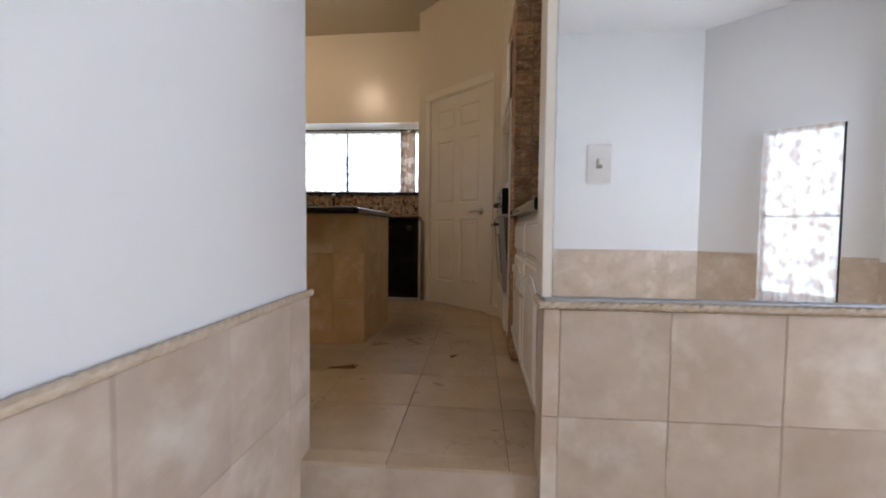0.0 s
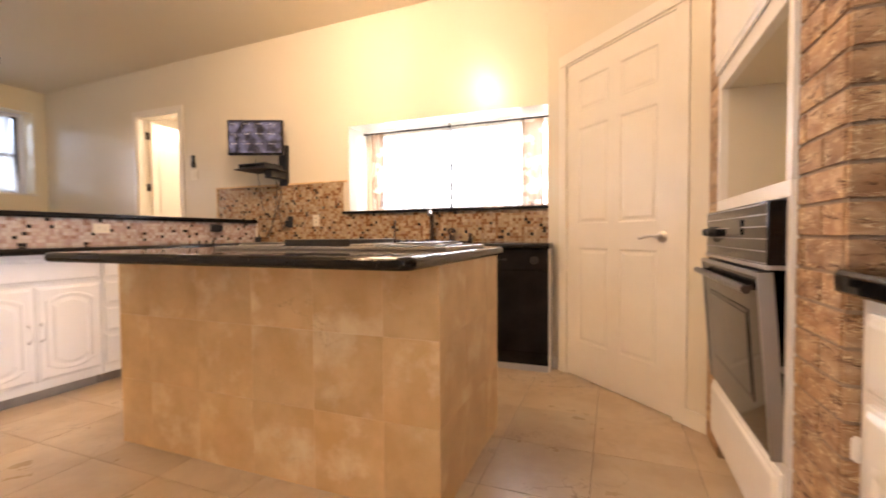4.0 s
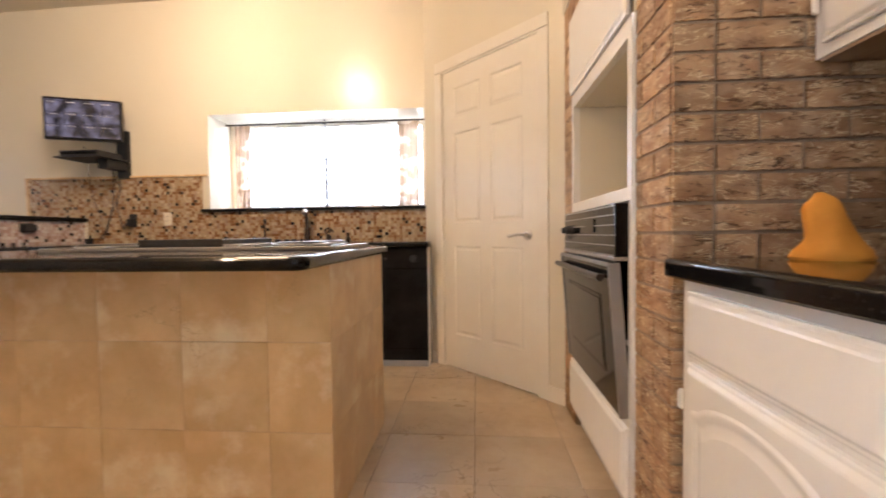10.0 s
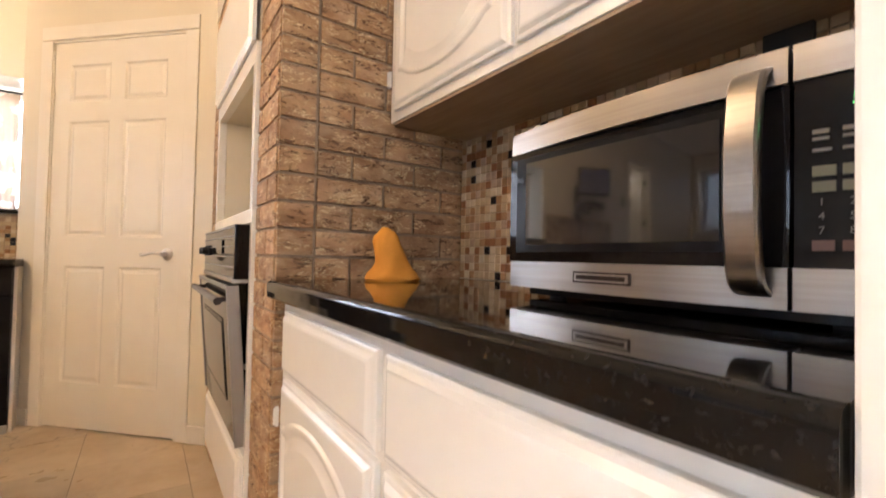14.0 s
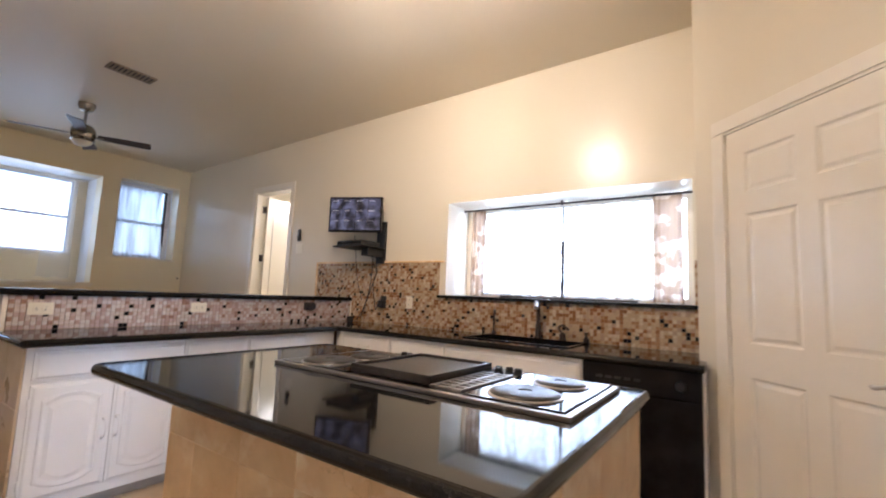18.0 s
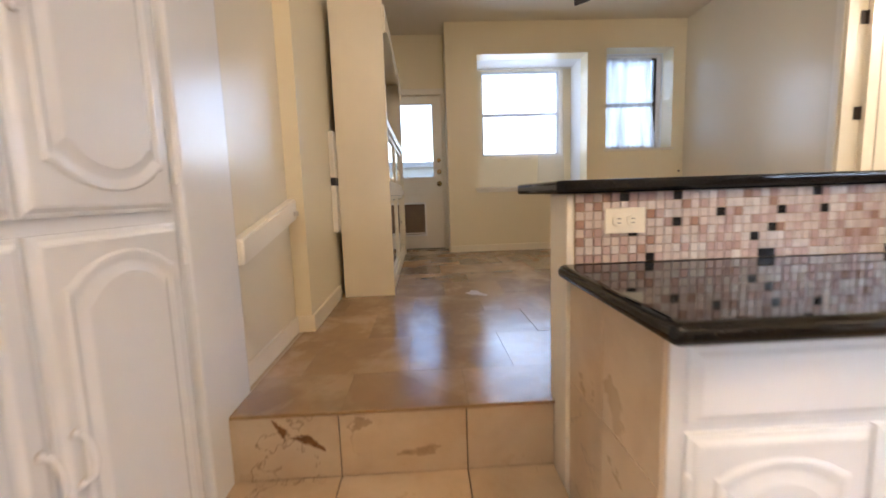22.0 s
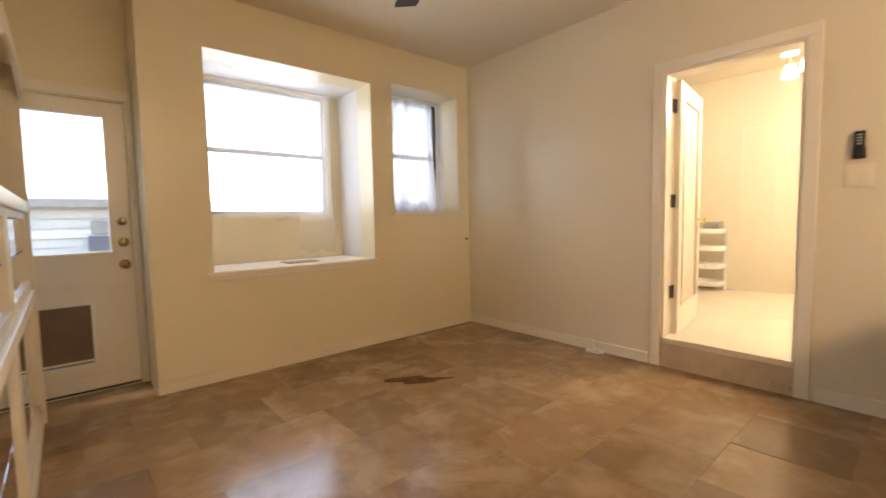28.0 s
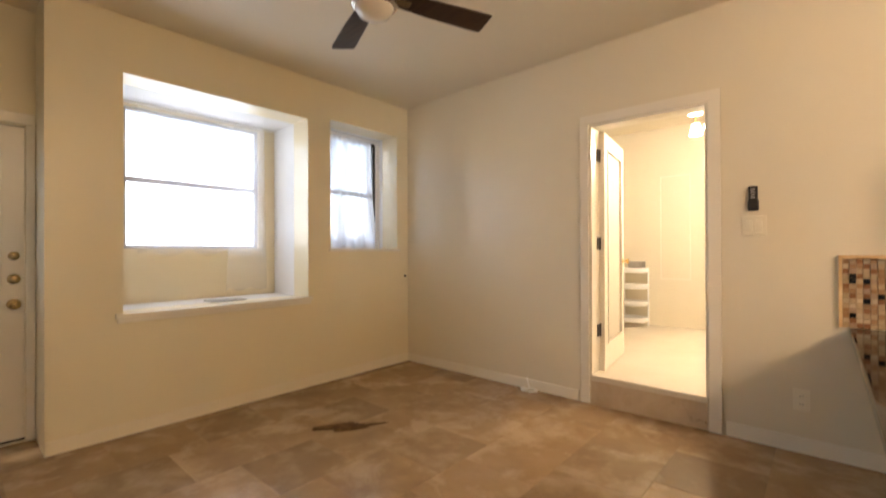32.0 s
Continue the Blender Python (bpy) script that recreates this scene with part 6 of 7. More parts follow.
# ---- outside door ----
mx = place(-7.235, 2.30, DEN, 90)
DWD = 0.785
ed = thing("outside_door", mx, "cream outside door with a glass upper half and a pet flap, shut", "door")
bm = wall_cells("x", 0.0, 0.044, 0.0, DWD, 0.012, 1.838, [(0.115, 0.675, 0.885, 1.74), (0.225, 0.550, 0.185, 0.560)])
part("slab", bm, TRIM, ed, "", mx, smooth=False)
part("glass_bead", boxes((0.100, 0.690, -0.012, 0.004, 0.870, 0.887), (0.100, 0.690, -0.012, 0.004, 1.738, 1.755), (0.100, 0.117, -0.012, 0.004, 0.887, 1.738), (0.673, 0.690, -0.012, 0.004, 0.887, 1.738), bevel=0.004), TRIM, ed, "", mx)
gp = part("pane", boxes((0.113, 0.677, 0.018, 0.023, 0.883, 1.742)), GLASS, ed, "clear door glass", mx)
gp.visible_shadow = False
part("panel_mould", boxes((0.11, 0.675, -0.006, 0.0, 0.665, 0.677), (0.11, 0.675, -0.006, 0.0, 0.10, 0.112), bevel=0.002), TRIM, ed, "", mx)
fl = part("pet_frame", boxes((0.205, 0.570, -0.014, 0.002, 0.165, 0.187), (0.205, 0.570, -0.014, 0.002, 0.558, 0.580), (0.205, 0.227, -0.014, 0.002, 0.187, 0.558), (0.548, 0.570, -0.014, 0.002, 0.187, 0.558), bevel=0.003), WHITE_PLASTIC, ed, "white pet door frame", mx)
part("flap", boxes((0.2255, 0.5495, 0.008, 0.014, 0.1855, 0.5595)), FLAP, fl, "smoked brown flap", mx)
part("flap_bar", boxes((0.230, 0.545, 0.002, 0.009, 0.194, 0.208), bevel=0.002), WHITE_PLASTIC, fl, "", mx)
for z, r in ((1.08, 0.020), (0.945, 0.024)):
    part("deadbolt", lathe([(r + 0.006, 0), (r + 0.005, 0.006), (r - 0.004, 0.012), (r - 0.006, 0.02), (0.0005, 0.022)], (DWD - 0.045, 0, z), 20, "-y"), AGED_BRASS, ed, "dull brass deadbolt", mx)
part("knob", lathe([(0.032, 0), (0.031, 0.005), (0.012, 0.010), (0.011, 0.028), (0.024, 0.038), (0.029, 0.052), (0.024, 0.066), (0.010, 0.072), (0.0005, 0.073)], (DWD - 0.045, 0, 0.80), 22, "-y"), AGED_BRASS, ed, "round dull brass knob", mx)
part("sweep_strip", boxes((0.0, DWD, -0.006, 0.02, 0.0, 0.012)), RUBBER, ed, "black strip at the foot", mx)
bm = boxes((-7.20, -7.184, 2.235, 2.298, DEN, 2.295), (-7.20, -7.184, 3.087, 3.128, DEN, 2.295), (-7.20, -7.184, 2.235, 3.128, 2.295, 2.36), bevel=0.004)
structure("trim_outside_door", bm, TRIM, "cream casing round the outside door")

# ---- den windows ----
def sash_window(name, label, x, y0, y1, z0, z1, zm, bar, dark_edge):
    w = thing(name, (x, (y0 + y1) / 2, z0), label, "window", kind="structure")
    part("window_frame", boxes((x - 0.05, x, y0, y1, z0, z0 + 0.025), (x - 0.05, x, y0, y1, z1 - 0.022, z1), (x - 0.05, x, y0, y0 + 0.018, z0 + 0.025, z1 - 0.022), bevel=0.002), bar, w, "thin metal frame")
    part("side_stile", boxes((x - 0.05, x + 0.004, y1 - 0.030, y1, z0 + 0.025, z1 - 0.022), bevel=0.002), dark_edge, w, "metal side stile")
    part("meeting_rail", boxes((x - 0.03, x + 0.006, y0 + 0.018, y1 - 0.030, zm - 0.020, zm + 0.020), bevel=0.002), bar, w, "metal meeting rail")
    for za, zb in ((z0 + 0.025, zm - 0.016), (zm + 0.016, z1 - 0.022)):
        p = part("pane", boxes((x - 0.028, x - 0.024, y0 + 0.018, y1 - 0.030, za, zb)), GLASS, w, "clear pane")
        p.visible_shadow = False


sash_window("window_den_large", "large two-part den window in its box niche", -7.43, 3.605, 4.575, 1.575, 2.595, 2.075, ALUMINIUM, ALUMINIUM)
sash_window("window_den_small", "small two-part den window in its niche", -7.14, 4.985, 5.66, 1.60, 2.637, 2.105, WINDOW_METAL, WINDOW_METAL)
structure("trim_large_sill", boxes((XW - 0.02, XW + 0.03, 3.44, 4.75, 1.150, 1.182), (XW, XW + 0.018, 3.45, 4.74, 1.125, 1.150), bevel=0.005), TRIM, "cream sill board of the large den window")
structure("trim_small_sill", boxes((XW - 0.02, XW + 0.022, 4.915, 5.722, 1.545, 1.569), bevel=0.004), TRIM, "cream sill board of the small den window")
solid("gauze_curtain", curtain(3.66, 4.62, 1.535, 2.615, -7.385, 7, 0.012, axis="y", hem=0.022, sway=0.02), GAUZE, "thin torn gauze hanging over the large den window", "curtain", "den curtains")
solid("sheer_curtain", curtain(4.34, 4.60, 1.235, 2.60, -7.345, 4, 0.016, axis="y", n=40, sway=-0.07, hem=0.012), SHEER_LOOSE, "loose white gauze hanging to the sill at the window's side", "curtain", "den curtains")
solid("sheer_curtain", curtain(4.965, 5.575, 1.575, 2.632, -7.095, 6, 0.018, axis="y", n=70, flare=0.10, hem=0.008), SHEER_WHITE, "white gauze curtain over the small den window", "curtain", "den curtains")
solid("curtain_bar", sweep([(-7.36, 3.50, 2.606), (-7.36, 4.70, 2.606)], 0.006, 8), WHITE_PLASTIC, "thin white curtain bar in the large niche", "curtain rod")
solid("curtain_bar", sweep([(-7.10, 4.945, 2.642), (-7.10, 5.695, 2.642)], 0.006, 8), WHITE_PLASTIC, "thin white curtain bar in the small niche", "curtain rod")
solid("paper_scrap", boxes((-7.20, -7.02, 4.05, 4.30, 1.180, 1.186), bevel=0.001), GREY_KICK, "folded scrap of paper on the large window sill", "paper", m=Matrix.Identity(4))
solid("door_stop", lathe([(0.012, 0), (0.012, 0.004), (0.008, 0.02), (0.0005, 0.022)], (XW, 5.80, 1.30), 12, "x"), BRONZE, "small dark stud on the den wall", "knob")

# ---- ceiling fan ----
FC = Vector((-5.165, 4.02, 0))
FZ = ceil_z(FC.x)
fan = thing("ceiling_fan", (FC.x, FC.y, FZ), "ceiling fan with four dark walnut blades and a light", "fan")
part("canopy", lathe([(0.030, -0.085), (0.055, -0.075), (0.072, -0.040), (0.074, -0.002), (0.070, 0.0)], (FC.x, FC.y, FZ), 28), NICKEL, fan, "brushed nickel canopy")
part("rod", lathe([(0.013, 0.0), (0.013, 0.20)], (FC.x, FC.y, FZ - 0.26), 14), NICKEL, fan)
part("motor", lathe([(0.060, 0.0), (0.098, 0.008), (0.104, 0.045), (0.100, 0.050), (0.104, 0.056), (0.098, 0.10), (0.070, 0.135), (0.030, 0.150)], (FC.x, FC.y, FZ - 0.372), 32), NICKEL, fan, "brushed nickel motor drum")
part("light_ring", lathe([(0.082, 0.0), (0.100, 0.010), (0.098, 0.028)], (FC.x, FC.y, FZ - 0.399), 32), NICKEL, fan)
part("light_bowl", lathe([(0.0005, -0.052), (0.040, -0.046), (0.072, -0.026), (0.085, 0.0)], (FC.x, FC.y, FZ - 0.397), 32), OPAL, fan, "unlit frosted light bowl")
for k in range(4):
    a = radians(68 + 90 * k)
    mb = Matrix.Translation((FC.x, FC.y, FZ - 0.332)) @ Matrix.Rotation(a, 4, "Z") @ Matrix.Rotation(radians(-11), 4, "X")
    bm = bmesh.new()
    outline = [(0.12, -0.042), (0.28, -0.056), (0.55, -0.066), (0.572, -0.060), (0.572, 0.060), (0.55, 0.066), (0.28, 0.056), (0.12, 0.042)]
    lo = [bm.verts.new((x, y, -0.003)) for x, y in outline]
    hi = [bm.verts.new((x, y, 0.003)) for x, y in outline]
    for j in range(8):
        bm.faces.new((lo[j], lo[(j + 1) % 8], hi[(j + 1) % 8], hi[j]))
    bm.faces.new(list(reversed(lo)))
    bm.faces.new(hi)
    bl = part("blade", bm, WALNUT, fan, "dark walnut blade", mb)
    part("blade_iron", boxes((0.075, 0.17, -0.020, 0.020, -0.010, -0.004), bevel=0.002), NICKEL, bl, "", mb)
va = thing("ceiling_vent", (-4.04, 4.0, ceil_z(-4.04)), "dusty brown slotted air vent in the ceiling", "vent")
cz = ceil_z(-4.04)
part("frame", boxes((-4.12, -3.96, 3.83, 3.85, cz - 0.012, cz), (-4.12, -3.96, 4.16, 4.18, cz - 0.012, cz), (-4.12, -4.10, 3.85, 4.16, cz - 0.012, cz), (-3.98, -3.96, 3.85, 4.16, cz - 0.012, cz), bevel=0.002), VENT_METAL, va)
part("backing", boxes((-4.10, -3.98, 3.85, 4.16, cz - 0.004, cz - 0.001)), DARK_SLOT, va)
for k in range(9):
    y = 3.865 + k * 0.033
    part("slat", boxes((-4.10, -3.98, y, y + 0.018, cz - 0.010, cz - 0.006)), VENT_METAL, va)

# ---- den wall bits ----
switch_plate(place(-3.995, YS, 1.690, 0), "cream two-gang light switch on the den wall", 2, IVORY)
rc = thing("fan_remote", (-3.998, YS, 1.84), "black fan remote in its wall holder", "remote")
part("holder", boxes((-4.024, -3.972, YS - 0.016, YS, 1.775, 1.835), bevel=0.004), RUBBER, rc)
rb = part("remote_body", boxes((-4.020, -3.976, YS - 0.026, YS - 0.004, 1.785, 1.915), bevel=0.006), RUBBER, rc)
for z in (1.895, 1.880, 1.865, 1.850):
    part("button", boxes((-4.008, -3.988, YS - 0.029, YS - 0.025, z - 0.004, z + 0.004), bevel=0.001), GREY_PRINT, rb)
outlet("wall_outlet", place(-3.79, YS, 0.735, 0), IVORY, "cream outlet low on the den wall")
cc = thing("cable_coil", (-5.42, 5.76, DEN), "small coil of pale cable on the floor by the wall", "cable")
ring = [(-5.42 + 0.06 * math.cos(a / 3.0) + 0.008 * math.sin(a), 5.765 + 0.035 * math.sin(a / 3.0), DEN + 0.012 + 0.003 * (a % 5)) for a in range(0, 60)]
part("coil", sweep(ring, 0.005, 6), WHITE_PLASTIC, cc)
part("tail", sweep(arc([(-5.42, 5.78, DEN + 0.012), (-5.45, 5.80, DEN + 0.06), (-5.48, 5.835, DEN + 0.09)], 6), 0.004, 6), WHITE_PLASTIC, cc)

# ---- bathroom beyond the doorway ----
bm = boxes((-5.03, -4.967, YS - 0.016, YS, DEN, 2.455), (-4.223, -4.155, YS - 0.016, YS, DEN, 2.455), (-5.03, -4.155, YS - 0.016, YS, 2.455, 2.52), bevel=0.004)
for r in ((-4.965, -4.950, YS, YS + 0.14, 0.645, 2.440), (-4.240, -4.225, YS, YS + 0.14, 0.645, 2.440), (-4.965, -4.225, YS, YS + 0.14, 2.438, 2.453)):
    box(bm, *r)
structure("trim_bath_door", bm, TRIM, "cream casing round the bathroom doorway")
structure("trim_bath_threshold", boxes((-4.955, -4.230, YS - 0.012, YS + 0.14, 0.618, 0.655), bevel=0.004), BATH_TILE, "pale stone threshold of the bathroom")
structure("riser_bath", boxes((-4.955, -4.230, YS - 0.010, YS - 0.001, DEN, 0.617)), TRAVERTINE, "brown stone riser below the bathroom doorway")
mbd = place(-4.930, YS + 0.142, 0.655, 98)
bd = thing("bath_door", mbd, "cream glazed bathroom door standing wide open", "door")
BW, BH = 0.70, 1.77
bm = wall_cells("x", -0.018, 0.018, 0.0, BW, 0.0, BH, [(0.11, BW - 0.11, 0.20, BH - 0.12)])
part("slab", bm, TRIM, bd, "", mbd, smooth=False)
part("mirror_panel", boxes((0.11, BW - 0.11, -0.006, 0.006, 0.20, BH - 0.12)), OPAL, bd, "long pale frosted panel", mbd)
part("panel_bead", boxes((0.10, 0.112, -0.024, -0.017, 0.19, BH - 0.11), (BW - 0.112, BW - 0.10, -0.024, -0.017, 0.19, BH - 0.11), (0.112, BW - 0.112, -0.024, -0.017, 0.19, 0.202), (0.112, BW - 0.112, -0.024, -0.017, BH - 0.122, BH - 0.11), bevel=0.002), CHROME, bd, "thin metal bead round the panel", mbd)
part("knob", lathe([(0.024, 0), (0.010, 0.008), (0.010, 0.025), (0.022, 0.035), (0.024, 0.048), (0.0005, 0.056)], (BW - 0.05, -0.018, 0.80), 18, "-y"), BRASS, bd, "brass knob", mbd)
for z in (0.96, 1.60, 2.25):
    bm = boxes((-4.9495, -4.944, YS + 0.092, YS + 0.138, z - 0.045, z + 0.045), bevel=0.001)
    tube(bm, (-4.941, YS + 0.136, z - 0.047), (-4.941, YS + 0.136, z + 0.047), 0.006, None, 10)
    part("hinge", bm, BRONZE, bd, "dark bronze hinge")
sh = thing("corner_shelf", (-5.42, 8.2, 0.645), "white four-tier corner shelf in the bathroom", "shelf")
for z in (0.70, 0.89, 1.09, 1.28):
    bm = lathe([(0.0005, 0.0), (0.150, 0.0), (0.168, 0.012), (0.175, 0.055), (0.168, 0.056), (0.160, 0.016), (0.0005, 0.012)], (0, 0, 0), 30)
    bmesh.ops.transform(bm, matrix=Matrix.Translation((-5.42, 8.19, z)) @ Matrix.Diagonal((1, 0.85, 1, 1)), verts=bm.verts)
    part("tier", bm, WHITE_PLASTIC, sh, "rounded tray")
for x in (-5.56, -5.28):
    bm = bmesh.new()
    tube(bm, (x, 8.325, 0.645), (x, 8.325, 1.34), 0.011, None, 12)
    part("post", bm, WHITE_PLASTIC, sh)
tw = thing("folded_towel", (-5.36, 8.16, 1.338), "folded grey towel on the corner shelf", "towel")
for k in range(3):
    part("fold", boxes((-5.44, -5.28, 8.09, 8.24, 1.339 + k * 0.026, 1.363 + k * 0.026), bevel=0.010), GREY_KICK, tw)
gl = thing("bath_light", (-4.53, 7.0, 3.0), "brass ceiling light with four lit glass shades", "lamp")
part("plate", lathe([(0.03, -0.06), (0.07, -0.03), (0.075, 0.0)], (-4.53, 7.0, 3.0), 20), BRASS, gl)
for dx, dy, dz in ((-0.105, 0.0, 2.80), (0.03, -0.08, 2.73), (0.0, 0.10, 2.60), (0.12, 0.03, 2.62)):
    ar = part("arm", sweep(arc([(-4.53, 7.0, 2.96), (-4.53 + dx * 0.6, 7.0 + dy * 0.6, (2.96 + dz) / 2), (-4.53 + dx, 7.0 + dy, dz + 0.05)], 5), 0.008, 8), BRASS, gl)
    part("shade", lathe([(0.012, 0.055), (0.030, 0.050), (0.044, 0.0), (0.052, -0.045), (0.046, -0.043), (0.020, 0.0)], (-4.53 + dx, 7.0 + dy, dz), 18), BULB_GLASS, ar, "lit glass shade")
structure("trim_bath_panel", boxes((-5.16, -5.15, 8.392, 8.40, 1.20, 2.42), (-4.85, -4.84, 8.392, 8.40, 1.20, 2.42), (-5.15, -4.85, 8.392, 8.40, 2.41, 2.42), (-5.15, -4.85, 8.392, 8.40, 1.20, 1.21), bevel=0.004), TRIM, "thin panel moulding on the bathroom wall")
for k, z in enumerate((1.62, 1.82)):
    switch_plate(place(-3.93, 8.40, z, 0), "cream light switch on the bathroom wall", 1, IVORY)

# ---- dining side: wainscot, mirror, windows ----
def rope(p0, p1, r=0.013, twists=110):
    """A twisted rope moulding between two points."""
    bm = bmesh.new()
    a, b = Vector(p0), Vector(p1)
    d = (b - a).normalized()
    q = d.to_track_quat("Z", "Y")
    n = int((b - a).length / 0.0032)
    rings = []
    for k in range(n + 1):
        s = (b - a).length * k / n
        ring = []
        for j in range(12):
            t = 2 * math.pi * j / 12
            rr = r * (0.60 + 0.40 * abs(math.sin(t + s * twists)) ** 0.7)
            ring.append(bm.verts.new(a + d * s + q @ Vector((rr * math.cos(t), rr * math.sin(t), 0))))
        rings.append(ring)
    for u, v in zip(rings, rings[1:]):
        for j in range(12):
            bm.faces.new((u[j], u[(j + 1) % 12], v[(j + 1) % 12], v[j]))
    bm.faces.new(list(reversed(rings[0])))
    bm.faces.new(rings[-1])
    return bm


CAP = 0.560
structure("trim_rope_left", rope((0.183, -1.44, CAP), (0.183, 2.128, CAP), 0.013), ROPE, "tan rope moulding on the left wainscot")
structure("trim_rope_mirror", rope((0.95, 1.992, CAP), (4.03, 1.992, CAP), 0.014), ROPE, "tan rope moulding under the mirror")
structure("trim_rope_jamb", rope((0.958, 1.992, CAP), (0.958, 2.136, CAP), 0.013), ROPE, "short rope moulding on the doorway jamb")
structure("trim_ledge", boxes((XR, 4.03, 1.985, 2.011, CAP + 0.013, CAP + 0.021), (0.9656, XR + 0.012, 2.0, 2.138, CAP + 0.012, CAP + 0.02), bevel=0.002), ALUMINIUM, "narrow grey channel that holds the mirror")
structure("trim_mirror_corner", boxes((XR - 0.006, XR + 0.022, 2.002, 2.0115, CAP + 0.021, 3.0), (XR - 0.006, XR + 0.011, 2.0115, 2.138, CAP + 0.021, 3.0), bevel=0.003), TRIM, "white corner strip beside the mirror")
mi = thing("wall_mirror", (2.4, 2.005, 0.58), "large frameless wall mirror above the tiled wainscot", "mirror")
part("mirror_glass", boxes((XR + 0.024, 4.03, 2.003, 2.0115, CAP + 0.0225, 2.80), bevel=0.002), MIRROR, mi)
switch_plate(place(1.118, 2.0025, 0.985, 0), "white light switch mounted on the mirror", 1, WHITE_PLASTIC, rocker=False)
structure("riser_step", boxes((0.166, XR + 0.011, 2.045, 2.059, LOW, -0.010)), WAINSCOT, "stone riser of the step up to the kitchen")
# bay window of the dining room
mS = place(S0.x, S0.y, 0, 45)
wd = thing("window_dining", mS @ Matrix.Translation((0.86, 0, 0.14)), "tall dining window with a gauzy print curtain", "window", kind="structure")
part("window_frame", boxes((0.54, 1.13, -0.08, -0.03, 0.14, 0.17), (0.54, 1.13, -0.08, -0.03, 1.71, 1.74), (0.54, 0.565, -0.08, -0.03, 0.17, 1.71), (1.105, 1.13, -0.08, -0.03, 0.17, 1.71), (0.565, 1.105, -0.08, -0.03, 0.92, 0.95), bevel=0.002), WINDOW_METAL, wd, "dark metal frame", mS)
p = part("pane", boxes((0.565, 1.105, -0.062, -0.058, 0.17, 1.71)), GLASS, wd, "clear pane", mS)
p.visible_shadow = False
solid("print_curtain", curtain(0.55, 1.12, -0.13, 1.73, 0.055, 6, 0.016, n=60), SHEER_PRINT, "gauzy printed curtain at the dining window", "curtain", m=mS)
structure("trim_dining_sill", boxes((0.50, 1.17, 0.0, 0.03, 0.115, 0.14), bevel=0.003), WHITE_WALL, "white sill of the dining window")
bpy.data.objects["trim_dining_sill"].data.transform(mS)
wa = thing("window_dining_side", (4.1, 0.31, 0.35), "tall dining window in the side wall", "window", kind="structure")
part("window_frame", boxes((4.10, 4.15, -0.14, -0.11, 0.35, 2.05), (4.10, 4.15, 0.73, 0.76, 0.35, 2.05), (4.10, 4.15, -0.11, 0.73, 0.35, 0.38), (4.10, 4.15, -0.11, 0.73, 2.02, 2.05), (4.10, 4.15, -0.11, 0.73, 1.2, 1.23), bevel=0.002), WHITE_PLASTIC, wa)
p = part("pane", boxes((4.122, 4.126, -0.11, 0.73, 0.38, 2.02)), GLASS, wa, "clear pane")
p.visible_shadow = False
structure("wainscot_dining_back", boxes((0.19, 3.08, -1.45, -1.437, LOW, 0.55), (0.19, 3.08, -1.45, -1.425, 0.55, 0.58)), WAINSCOT, "beige stone wainscot on the dining room's back wall")
bm = boxes((0.0, 0.54, 0.0, 0.013, LOW, 0.55), (1.13, 1.37, 0.0, 0.013, LOW, 0.55), (0.54, 1.13, 0.0, 0.013, LOW, 0.115), (0.0, 0.53, 0.0, 0.025, 0.55, 0.58), (1.14, 1.37, 0.0, 0.025, 0.55, 0.58))
bmesh.ops.transform(bm, matrix=mS, verts=bm.verts)
structure("wainscot_dining_bay", bm, WAINSCOT, "beige stone wainscot on the bay wall")
structure("wainscot_dining_side", boxes((4.037, 4.05, -0.48, 1.98, LOW, 0.35), (4.037, 4.05, -0.48, -0.16, 0.35, 0.55), (4.037, 4.05, 0.78, 1.98, 0.35, 0.55)), WAINSCOT, "beige stone wainscot on the side wall")

# ---- outside ----
nb = thing("neighbour_house", (-13.0, 3.0, -0.45), "pale clapboard house across the yard", "house")
part("wall", boxes((-13.2, -13.0, -5.0, 12.0, -0.45, 1.84)), SIDING, nb)
for k in range(14):
    part("clapboard", boxes((-13.0, -12.97, -5.0, 12.0, -0.40 + k * 0.155, -0.40 + k * 0.155 + 0.145), bevel=0.004), SIDING, nb)
bm = bmesh.new()
vs = [bm.verts.new(p) for p in ((-12.7, -5.2, 1.80), (-12.7, 12.2, 1.80), (-15.5, 12.2, 2.0), (-15.5, -5.2, 2.0), (-12.7, -5.2, 1.92), (-12.7, 12.2, 1.92), (-15.5, 12.2, 2.12), (-15.5, -5.2, 2.12))]
for q in ((0, 1, 2, 3), (7, 6, 5, 4), (0, 4, 5, 1), (1, 5, 6, 2), (2, 6, 7, 3), (3, 7, 4, 0)):
    bm.faces.new([vs[k] for k in q])
part("roof", bm, GREY_KICK, nb, "grey shingle roof")
part("trim_board", boxes((-12.968, -12.94, -5.0, 12.0, 1.30, 1.42), bevel=0.004), WHITE_PLASTIC, nb, "white horizontal board")
ub = thing("utility_box", (-12.9, 3.2, 1.1), "grey utility box fixed to the neighbour's wall", "utility box")
part("lower_case", boxes((-12.94, -12.80, 3.05, 3.32, 1.08, 1.32), bevel=0.01), SLATE, ub, "dark grey case")
part("upper_case", boxes((-12.94, -12.84, 3.10, 3.32, 1.36, 1.57), bevel=0.01), GREY_KICK, ub, "pale grey case")
fen = thing("garden_wall", (-1, 9.6, -0.45), "pale garden wall behind the house", "wall")
part("wall", boxes((-9.0, 6.0, 9.6, 9.75, -0.45, 1.35)), SIDING, fen)
